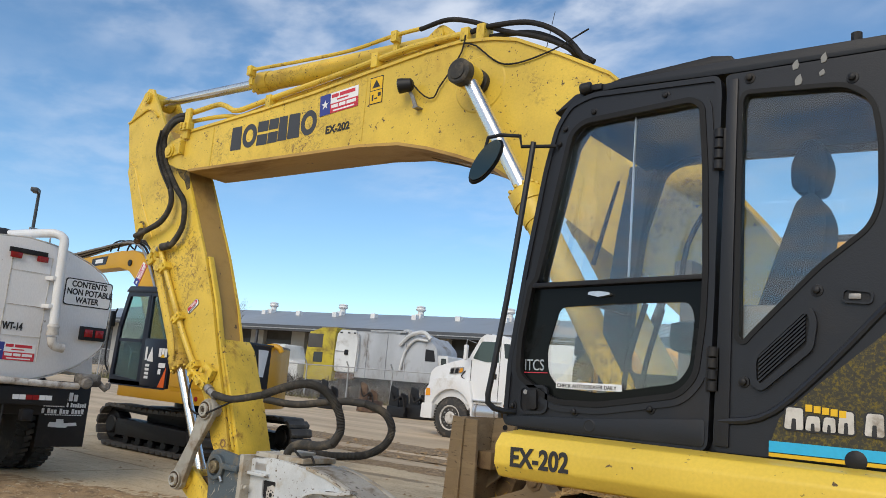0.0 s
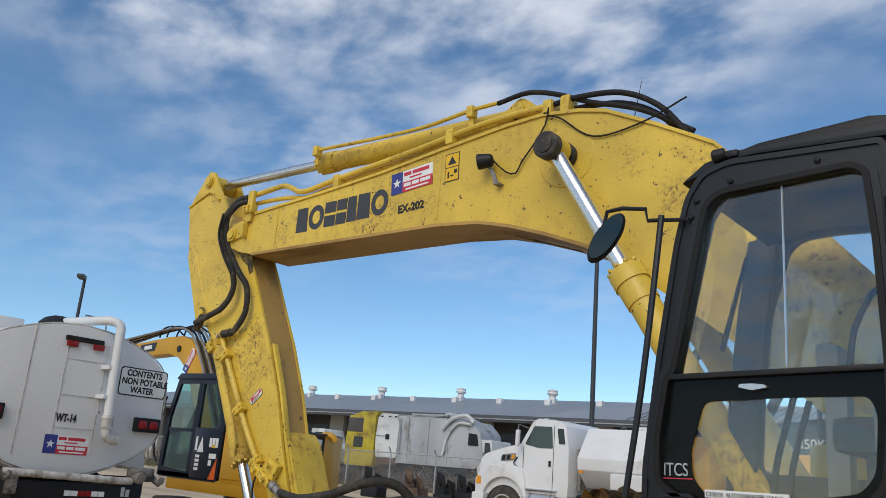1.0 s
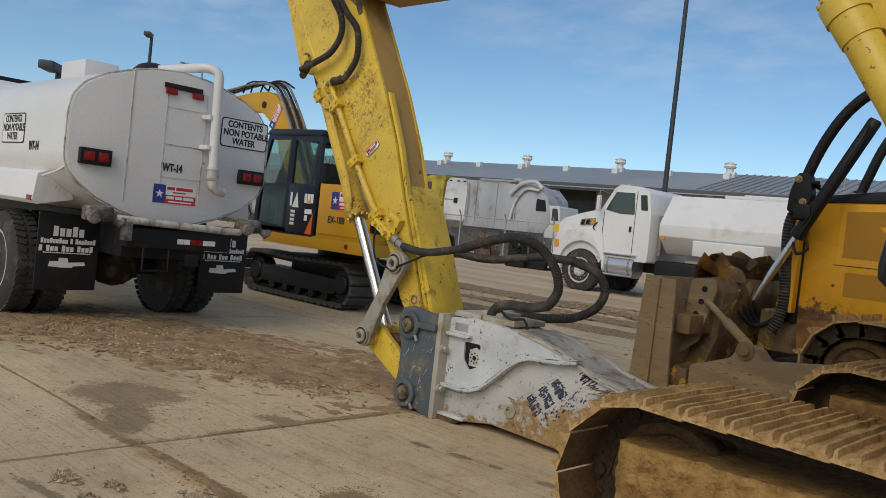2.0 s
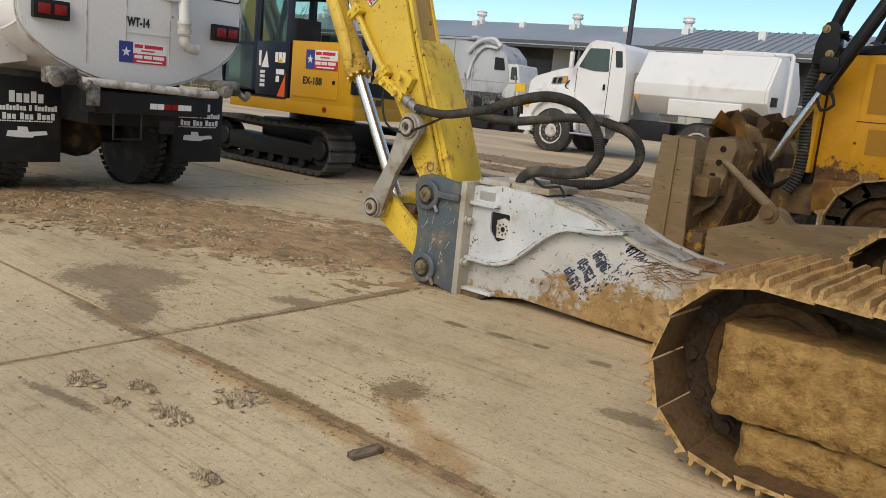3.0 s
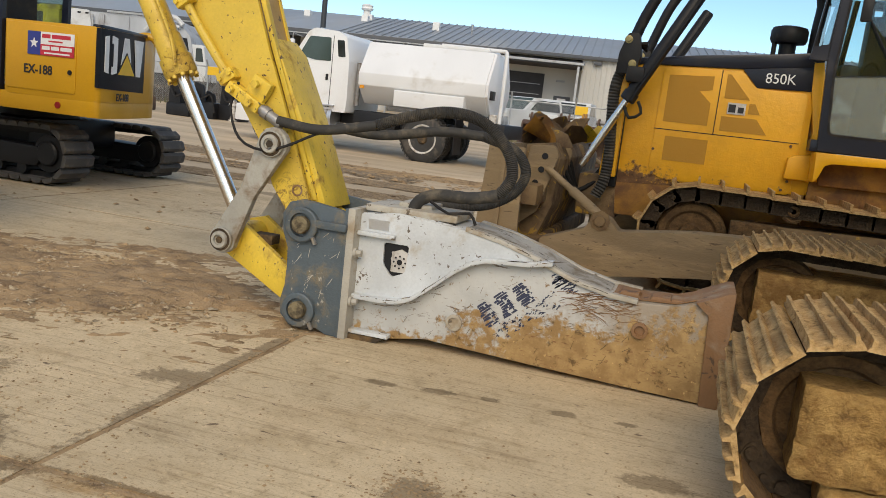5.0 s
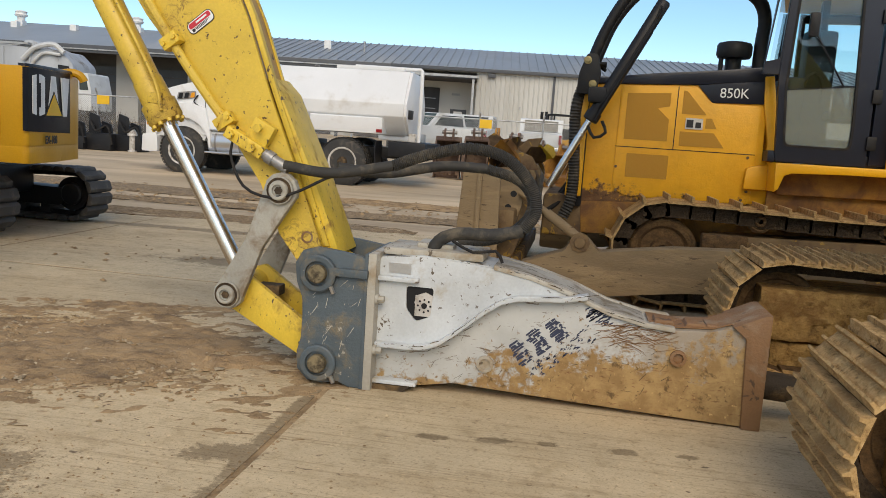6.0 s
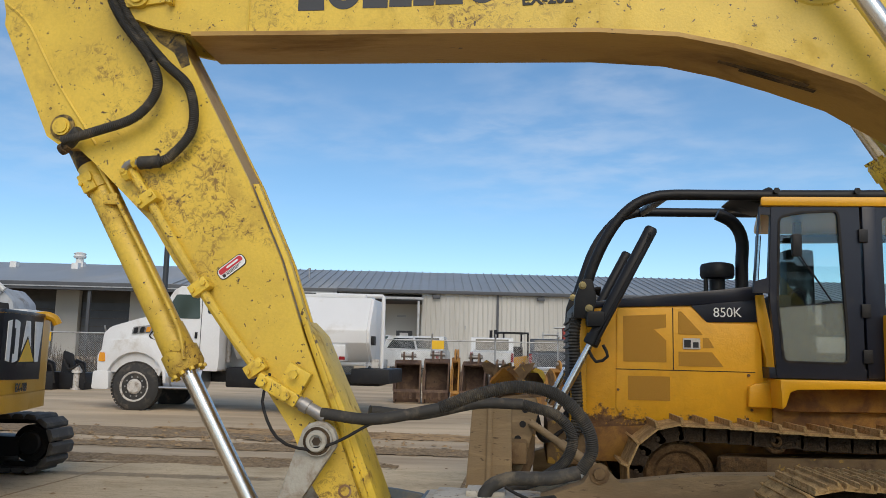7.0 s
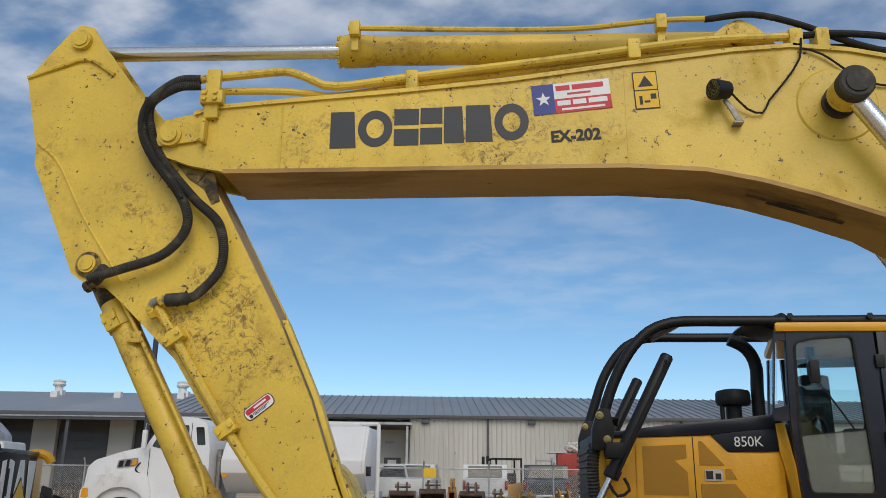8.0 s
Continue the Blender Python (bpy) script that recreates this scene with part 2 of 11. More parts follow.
BROWN = (0.10, 0.065, 0.03)
M = dict(
    yellow=surf("faded_yellow_paint", (0.73, 0.505, 0.06), dirt=(0.52, 0.345, 0.06), amount=0.26, scale=3.2, fleck=(0.075, 0.045, 0.022), fleck_amt=0.056, fleck_scale=40, rough=0.40, bump=0.12, patchy=True, smear=(0.24, 0.14, 0.03)),
    yellow_clean=surf("clean_yellow_paint", (0.74, 0.52, 0.065), dirt=(0.57, 0.39, 0.06), amount=0.16, scale=2.0, fleck=BROWN, fleck_amt=0.03, fleck_scale=30, rough=0.36, bump=0.05, patchy=True),
    yellow_worn=surf("chipped_yellow_paint", (0.70, 0.485, 0.05), dirt=(0.26, 0.135, 0.035), amount=0.20, scale=9, fleck=(0.08, 0.045, 0.025), fleck_amt=0.06, fleck_scale=40, rough=0.45, bump=0.3, patchy=True, stretch=(1, 1, 0.7)),
    yellow_grime=surf("greasy_yellow_paint", (0.36, 0.23, 0.04), dirt=(0.035, 0.028, 0.02), amount=0.55, scale=7, fleck=(0.02, 0.018, 0.015), fleck_amt=0.1, fleck_scale=20, rough=0.5, bump=0.25, patchy=True),
    # darker copy of the yellow: shade of undersides put in the colour, plus dirt
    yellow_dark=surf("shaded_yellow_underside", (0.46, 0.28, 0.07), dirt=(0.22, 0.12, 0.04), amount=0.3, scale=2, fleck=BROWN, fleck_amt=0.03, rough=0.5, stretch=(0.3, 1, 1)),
    cat_yellow=surf("orange_yellow_paint", (0.60, 0.315, 0.016), dirt=(0.40, 0.22, 0.03), amount=0.12, spec=0.35, scale=1.2, rough=0.35, bump=0.05),
    doz_yellow=surf("golden_yellow_paint", (0.80, 0.395, 0.012), dirt=(0.42, 0.22, 0.03), amount=0.16, scale=1.4, rough=0.38, bump=0.06),
    doz_rust=surf("muddy_yellow_paint", (0.42, 0.20, 0.028), dirt=(0.15, 0.07, 0.03), amount=0.52, scale=3.2, rough=0.6, bump=0.3, sharp=0.2),
    mesh_yellow=surf("yellow_grille_sheet", (0.46, 0.225, 0.014), dirt=(0.41, 0.195, 0.014), amount=0.2, scale=260, rough=0.6, bump=0.3, grain=320),
    dark=surf("charcoal_cab_paint", (0.0125, 0.014, 0.0185), dirt=(0.024, 0.024, 0.027), amount=0.12, scale=2.6, spec=0.38, rough=0.42, bump=0.08, grain=140),
    navy=surf("dark_navy_paint", (0.012, 0.015, 0.028), dirt=(0.035, 0.033, 0.035), amount=0.10, spec=0.4, scale=2.2, rough=0.33, bump=0.04),
    black=surf("black_painted_steel", (0.010, 0.010, 0.012), dirt=(0.038, 0.033, 0.028), amount=0.16, spec=0.35, scale=4, rough=0.5),
    rubber=surf("dusty_black_rubber", (0.014, 0.013, 0.013), dirt=(0.07, 0.055, 0.04), amount=0.22, spec=0.35, scale=9, rough=0.72, bump=0.2),
    hose=surf("dusty_hose_rubber", (0.036, 0.034, 0.031), dirt=(0.13, 0.108, 0.078), amount=0.30, spec=0.4, scale=8, rough=0.68, bump=0.1),
    tyre=surf("grey_worn_tyre", (0.038, 0.037, 0.036), dirt=(0.12, 0.10, 0.08), amount=0.26, scale=5, rough=0.85, bump=0.3),
    chrome=plain("polished_chrome", (0.80, 0.78, 0.74), rough=0.26, metal=1.0, tone=0.04, bump=0.0),
    steel=surf("grey_scratched_steel", (0.32, 0.31, 0.30), dirt=(0.17, 0.13, 0.10), amount=0.3, scale=6, rough=0.45, metal=0.6, bump=0.2),
    brass=plain("dull_brass_pin", (0.36, 0.29, 0.14), rough=0.42, metal=0.8),
    pin_dark=surf("dark_worn_pin_steel", (0.25, 0.20, 0.115), dirt=(0.06, 0.045, 0.03), amount=0.4, scale=18, rough=0.5, metal=0.4, bump=0.3),
    pin_grey=surf("grey_cast_link", (0.40, 0.38, 0.33), dirt=(0.22, 0.16, 0.10), amount=0.30, scale=7, rough=0.55, metal=0.2, bump=0.3),
    bracket=surf("slate_grey_bracket_paint", (0.078, 0.100, 0.115), dirt=(0.20, 0.16, 0.10), amount=0.30, scale=7, fleck=(0.36, 0.33, 0.27), fleck_amt=0.055, fleck_scale=20, rough=0.5, bump=0.3, patchy=True),
    breaker=surf("scuffed_white_breaker_paint", (0.55, 0.57, 0.58), dirt=(0.36, 0.29, 0.19), amount=0.20, scale=6, fleck=(0.13, 0.10, 0.075), fleck_amt=0.085, fleck_scale=30, rough=0.45, bump=0.15, patchy=True),
    flange_dirty=surf("mud_stained_white_flange", (0.42, 0.39, 0.33), dirt=(0.27, 0.19, 0.10), amount=0.34, scale=4, fleck=(0.12, 0.09, 0.06), fleck_amt=0.07, fleck_scale=22, rough=0.6, bump=0.3, patchy=True),
    deck_dirt=surf("dusty_scraped_deck", (0.36, 0.345, 0.31), dirt=(0.17, 0.135, 0.09), amount=0.40, scale=6, fleck=(0.07, 0.055, 0.04), fleck_amt=0.08, fleck_scale=24, rough=0.7, bump=0.3, patchy=True),
    breaker_rust=surf("rusty_scraped_steel", (0.22, 0.115, 0.05), dirt=(0.33, 0.27, 0.20), amount=0.28, scale=5, fleck=(0.10, 0.06, 0.035), fleck_amt=0.08, fleck_scale=12, rough=0.6, bump=0.35, patchy=True),
    mud_dark=surf("dark_greasy_mud", (0.045, 0.033, 0.022), dirt=(0.19, 0.12, 0.055), amount=0.36, spec=0.3, scale=7, rough=0.7, bump=0.6),
    doz_mud=surf("pale_mud_on_steel", (0.245, 0.172, 0.094), dirt=(0.33, 0.235, 0.128), amount=0.36, scale=3.5, fleck=(0.12, 0.08, 0.045), fleck_amt=0.07, fleck_scale=20, rough=0.8, bump=0.35, stretch=(0.5, 1, 2.2), patchy=True),
    white=surf("white_tank_paint", (0.76, 0.76, 0.76), dirt=(0.52, 0.48, 0.42), amount=0.12, scale=1.1, rough=0.35, bump=0.03, tone=0.05),
    white_head=surf("grey_white_tank_end", (0.74, 0.73, 0.73), dirt=(0.45, 0.41, 0.37), amount=0.16, scale=1.6, fleck=(0.2, 0.17, 0.14), fleck_amt=0.0, rough=0.4, bump=0.04, tone=0.06, stretch=(1, 1, 0.4)),
    grimy=surf("grimy_white_spray_gear", (0.30, 0.275, 0.245), dirt=(0.055, 0.046, 0.038), amount=0.52, scale=7, rough=0.6, bump=0.2),
    white_dirty=surf("scuffed_white_pipe", (0.60, 0.57, 0.53), dirt=(0.22, 0.18, 0.14), amount=0.34, scale=8, rough=0.5, bump=0.15),
    red=plain("red_lamp_plastic", (0.26, 0.012, 0.014), rough=0.25),
    red_print=plain("red_print", (0.55, 0.03, 0.05), rough=0.5),
    amber=plain("amber_lamp_plastic", (0.75, 0.30, 0.01), rough=0.2),
    navy_print=plain("navy_print", (0.03, 0.038, 0.075), rough=0.6),
    blue_print=plain("blue_print", (0.035, 0.05, 0.26), rough=0.5),
    white_print=plain("white_print", (0.80, 0.80, 0.80), rough=0.5),
    black_print=plain("black_print", (0.02, 0.02, 0.022), rough=0.6),
    grey_print=plain("dark_grey_print", (0.045, 0.048, 0.055), rough=0.55),
    yellow_print=plain("yellow_print", (0.75, 0.45, 0.01), rough=0.5),
    cyan_print=plain("cyan_print", (0.03, 0.42, 0.72), rough=0.4),
    gold_print=surf("gold_dotted_print", (0.03, 0.026, 0.014), dirt=(0.17, 0.125, 0.012), amount=0.36, scale=90, rough=0.5, bump=0.0),
    alu=plain("brushed_aluminium", (0.62, 0.62, 0.63), rough=0.3, metal=0.9),
    cab_glass=glass("clear_cab_glass", (0.99, 1.0, 0.985), gloss=0.07),
    doz_glass=glass("green_cab_glass", (0.82, 0.92, 0.91), gloss=0.07),
    dark_glass=glass("tinted_cab_glass", (0.70, 0.81, 0.77), gloss=0.05),
    dusty_sheen_glass=glass("dusty_sheen_lower_glass", (0.80, 0.85, 0.83), gloss=0.10, dust_sheen=0.40),
    black_glass=plain("dark_window_glass", (0.02, 0.025, 0.026), rough=0.06),
    seal=surf("black_window_rubber", (0.008, 0.008, 0.009), dirt=(0.02, 0.02, 0.02), amount=0.15, scale=9, spec=0.3, rough=0.6, bump=0.05),
    mask_black=surf("black_glass_border", (0.005, 0.006, 0.006), dirt=(0.012, 0.012, 0.012), amount=0.1, scale=4, spec=0.14, rough=0.12, bump=0.0),
    mirror=plain("mirror_glass", (0.055, 0.066, 0.06), rough=0.05, metal=1.0, bump=0.0),
    seat=surf("black_seat_cloth", (0.018, 0.018, 0.019), rough=0.9, amount=0.1, grain=160, bump=0.3),
    trim=plain("grey_interior_plastic", (0.22, 0.22, 0.21), rough=0.6),
)


def caked(name, paint, mud, mud2, rust, kz=-2.3, kx=0.50, c=2.70, worn=None, scuff=1.0):
    """White paint under ochre mud: the mud covers the lower and forward part with a ragged edge."""
    m = bpy.data.materials.new(name)
    m.use_nodes = True
    nt = m.node_tree
    n, l = nt.nodes.new, nt.links.new
    bs = nt.nodes["Principled BSDF"]
    co = n("ShaderNodeTexCoord")
    sep = n("ShaderNodeSeparateXYZ")
    l(co.outputs["Object"], sep.inputs[0])

    def nz(sc, det, dist=0.3, src=None):
        t = n("ShaderNodeTexNoise")
        t.inputs["Scale"].default_value, t.inputs["Detail"].default_value = sc, det
        t.inputs["Roughness"].default_value, t.inputs["Distortion"].default_value = 0.65, dist
        l(src if src is not None else co.outputs["Object"], t.inputs["Vector"])
        return t.outputs[0]

    def op(kind, a, b, c=None):
        x = n("ShaderNodeMath")
        x.operation = kind
        for k, v in enumerate((a, b, c)):
            if v is None:
                continue
            if isinstance(v, (int, float)):
                x.inputs[k].default_value = v
            else:
                l(v, x.inputs[k])
        return x.outputs[0]

    def ramp(v, a, b):
        r = n("ShaderNodeMapRange")
        r.interpolation_type = "SMOOTHSTEP"
        r.inputs[1].default_value, r.inputs[2].default_value = a, b
        l(v, r.inputs[0])
        return r.outputs[0]

    def mix(f, a, b):
        x = n("ShaderNodeMix")
        x.data_type = "RGBA"
        l(f, x.inputs[0])
        for k, v in ((6, a), (7, b)):
            if isinstance(v, tuple):
                x.inputs[k].default_value = (*v, 1)
            else:
                l(v, x.inputs[k])
        return x.outputs[2]
    mp = n("ShaderNodeMapping")
    mp.inputs["Rotation"].default_value = (0, 0.6, 0)
    mp.inputs["Scale"].default_value = (2.0, 1, 9.0)
    l(co.outputs["Object"], mp.inputs[0])
    edge = op("ADD", op("MULTIPLY", sep.outputs[2], kz), op("MULTIPLY_ADD", sep.outputs[0], kx, c))
    edge = op("ADD", edge, op("MULTIPLY_ADD", nz(4.5, 9), 2.0, -1.0))
    edge = op("ADD", edge, op("MULTIPLY_ADD", nz(22, 6), 1.3, -0.65))
    f = ramp(edge, 0.30, 0.62)
    base = mix(ramp(nz(3, 4), 0.35, 0.7), paint, tuple(v * 0.85 for v in paint))
    scratch = ramp(nz(5, 8, 0.2, mp.outputs[0]), 0.60, 0.66)
    base = mix(op("MULTIPLY", op("MULTIPLY", scratch, scuff), ramp(nz(2.2, 3), 0.36, 0.55)), base, (0.15, 0.11, 0.08))
    if worn:
        far = op("ADD", sep.outputs[0], op("MULTIPLY_ADD", nz(6, 8), 1.6, -0.8))
        base = mix(ramp(far, -3.0, -2.45), base, worn)
        base = mix(ramp(nz(26, 8), 0.60, 0.68), base, tuple(v * 0.8 for v in mud2))
    dirt = mix(ramp(nz(9, 7), 0.36, 0.64), mud, mud2)
    dirt = mix(ramp(nz(7, 8, 0.5, mp.outputs[0]), 0.58, 0.68), dirt, rust)
    dirt = mix(ramp(nz(30, 5), 0.62, 0.70), dirt, tuple(min(1, v * 1.4) for v in mud))
    dirt = mix(ramp(nz(17, 8), 0.56, 0.66), dirt, tuple(v * 0.5 for v in mud2))
    l(mix(f, base, dirt), bs.inputs["Base Color"])
    r = n("ShaderNodeMapRange")
    r.inputs[3].default_value, r.inputs[4].default_value = 0.42, 0.9
    l(f, r.inputs[0])
    l(r.outputs[0], bs.inputs["Roughness"])
    bp = n("ShaderNodeBump")
    bp.inputs["Strength"].default_value, bp.inputs["Distance"].default_value = 0.5, 0.012
    l(op("MULTIPLY", op("ADD", nz(26, 6), f), 0.6), bp.inputs["Height"])
    l(bp.outputs[0], bs.inputs["Normal"])
    return m


M["breaker_mud"] = caked("muddy_white_breaker_steel", (0.52, 0.52, 0.50), (0.42, 0.275, 0.115), (0.28, 0.17, 0.068), (0.20, 0.09, 0.04), c=2.62, worn=(0.30, 0.245, 0.18))
M["doz_hood"] = caked("golden_paint_with_rusty_mud", (0.80, 0.395, 0.012), (0.20, 0.105, 0.045), (0.12, 0.06, 0.03), (0.16, 0.06, 0.025), -3.4, -0.32, 2.82, scuff=0.12)
M["blade_rust"] = surf("rusty_brown_blade_steel", (0.20, 0.125, 0.055), dirt=(0.085, 0.05, 0.03), amount=0.40, scale=4, fleck=(0.42, 0.25, 0.04), fleck_amt=0.10, fleck_scale=7, rough=0.7, bump=0.4, patchy=True)


def slab_surface():
    """Tan concrete with faint drag lines, dusty patches and stains."""
    m = surf("dusty_tan_concrete", (0.62, 0.49, 0.31), dirt=(0.47, 0.345, 0.20), amount=0.26, scale=1.1, fleck=(0.20, 0.14, 0.085), fleck_amt=0.03, fleck_scale=16, rough=0.85, bump=0.2, grain=60, tone=0.14, stretch=(0.8, 1.5, 1), patchy=True, sharp=0.3)
    nt = m.node_tree
    n, l = nt.nodes.new, nt.links.new
    bs = nt.nodes["Principled BSDF"]
    co = n("ShaderNodeTexCoord")
    src = bs.inputs["Base Color"].links[0].from_socket
    for turn, sx, sy, lo, hi, dark in ((3, 0.8, 30, 0.52, 0.70, (0.76, 0.73, 0.69)), (1, 1.2, 75, 0.54, 0.70, (0.78, 0.76, 0.73)), (30, 9, 9, 0.50, 0.70, (0.84, 0.82, 0.79)), (10, 45, 45, 0.54, 0.68, (0.70, 0.68, 0.65)), (20, 130, 130, 0.55, 0.68, (0.66, 0.63, 0.60)), (40, 22, 22, 0.60, 0.68, (1.16, 1.16, 1.15)), (55, 3.2, 3.2, 0.5, 0.66, (0.90, 0.89, 0.87)), (7, 0.25, 9, 0.5, 0.8, (1.10, 1.10, 1.12)), (60, 0.9, 1.6, 0.52, 0.62, (0.90, 0.88, 0.85))):
        mp = n("ShaderNodeMapping")
        mp.inputs["Rotation"].default_value = (0, 0, radians(turn))
        mp.inputs["Scale"].default_value = (sx, sy, 1)
        l(co.outputs["Object"], mp.inputs[0])
        t = n("ShaderNodeTexNoise")
        t.inputs["Scale"].default_value, t.inputs["Detail"].default_value, t.inputs["Roughness"].default_value = 1.0, 6.0, 0.6
        l(mp.outputs[0], t.inputs["Vector"])
        r = n("ShaderNodeMapRange")
        r.interpolation_type = "SMOOTHSTEP"
        r.inputs[1].default_value, r.inputs[2].default_value = lo, hi
        l(t.outputs[0], r.inputs[0])
        x = n("ShaderNodeMix")
        x.data_type, x.blend_type = "RGBA", "MULTIPLY"
        x.inputs[7].default_value = (*dark, 1)
        l(r.outputs[0], x.inputs[0])
        l(src, x.inputs[6])
        src = x.outputs[2]

    def op(kind, a, b):
        k = n("ShaderNodeMath")
        k.operation = kind
        for i, v in enumerate((a, b)):
            if isinstance(v, (int, float)):
                k.inputs[i].default_value = v
            else:
                l(v, k.inputs[i])
        return k.outputs[0]
    # damp stains and dirty joints, each with its own ragged outline
    t1, t2 = n("ShaderNodeTexNoise"), n("ShaderNodeTexNoise")
    for t, sc in ((t1, 5.0), (t2, 34.0)):
        t.inputs["Scale"].default_value, t.inputs["Detail"].default_value, t.inputs["Roughness"].default_value = sc, 7.0, 0.7
        l(co.outputs["Object"], t.inputs["Vector"])
    rag = op("ADD", op("MULTIPLY", t1.outputs[0], 1.5), op("MULTIPLY", t2.outputs[0], 1.3))
    total = None
    for cx, cy, rx, ry, turn in STAINS:
        mp = n("ShaderNodeMapping")
        mp.vector_type = "TEXTURE"
        mp.inputs["Location"].default_value = (cx, cy, 0)
        mp.inputs["Rotation"].default_value = (0, 0, radians(turn))
        mp.inputs["Scale"].default_value = (rx, ry, 1000)
        l(co.outputs["Object"], mp.inputs[0])
        ln = n("ShaderNodeVectorMath")
        ln.operation = "LENGTH"
        l(mp.outputs[0], ln.inputs[0])
        v = op("ADD", op("MULTIPLY", ln.outputs["Value"], -1.0), rag)
        total = v if total is None else op("MAXIMUM", total, v)
    r = n("ShaderNodeMapRange")
    r.interpolation_type = "SMOOTHSTEP"
    r.inputs[1].default_value, r.inputs[2].default_value, r.inputs[4].default_value = 0.52, 0.82, 0.80
    l(total, r.inputs[0])
    x = n("ShaderNodeMix")
    x.data_type, x.blend_type = "RGBA", "MULTIPLY"
    x.inputs[7].default_value = (0.40, 0.37, 0.33, 1)
    l(r.outputs[0], x.inputs[0])
    l(src, x.inputs[6])
    sand = None
    for cx, cy, rx, ry, turn in SAND:
        mp = n("ShaderNodeMapping")
        mp.vector_type = "TEXTURE"
        mp.inputs["Location"].default_value = (cx, cy, 0)
        mp.inputs["Rotation"].default_value = (0, 0, radians(turn))
        mp.inputs["Scale"].default_value = (rx, ry, 1000)
        l(co.outputs["Object"], mp.inputs[0])
        ln = n("ShaderNodeVectorMath")
        ln.operation = "LENGTH"
        l(mp.outputs[0], ln.inputs[0])
        v = op("ADD", op("MULTIPLY", ln.outputs["Value"], -1.0), rag)
        sand = v if sand is None else op("MAXIMUM", sand, v)
    r = n("ShaderNodeMapRange")
    r.interpolation_type = "SMOOTHSTEP"
    r.inputs[1].default_value, r.inputs[2].default_value, r.inputs[4].default_value = 0.40, 1.05, 0.85
    l(sand, r.inputs[0])
    y = n("ShaderNodeMix")
    y.data_type, y.blend_type = "RGBA", "MULTIPLY"
    y.inputs[7].default_value = (0.78, 0.64, 0.44, 1)
    l(r.outputs[0], y.inputs[0])
    l(x.outputs[2], y.inputs[6])
    l(y.outputs[2], bs.inputs["Base Color"])
    return m


SAND = [(-3.0, -2.15, 0.30, 0.10, -25), (-2.7, -2.30, 0.34, 0.13, -25), (-6.4, -0.3, 1.9, 1.0, 12), (-3.3, -2.45, 1.5, 0.10, 0), (-8.2, -1.6, 1.6, 0.8, 25)]
STAINS = [(-5.50, -2.0, 0.52, 0.46, 35), (-4.95, -2.24, 0.50, 0.20, -25), (-4.55, -1.42, 0.24, 0.12, 20), (-3.2, -1.96, 0.14, 0.16, 10), (-2.85, -0.84, 0.10, 0.05, 8), (-2.55, -0.80, 0.07, 0.04, 8), (-3.72, -0.95, 0.10, 0.05, 8), (-3.45, -0.90, 0.12, 0.045, 8), (-3.2, -0.86, 0.07, 0.04, 8), (-2.38, -1.40, 0.20, 0.10, 8),
          (-4.43, -0.6, 0.06, 2.2, 0), (-3.4, -2.42, 1.6, 0.055, 0), (-4.8, -2.46, 0.6, 0.07, 0), (-6.4, -0.4, 1.5, 0.75, 12), (-8.4, -1.4, 1.2, 0.6, 30), (-3.9, -3.1, 0.3, 0.05, 10), (-5.9, 3.0, 1.6, 0.4, 4), (-8.0, 5.0, 2.5, 0.2, 3)]


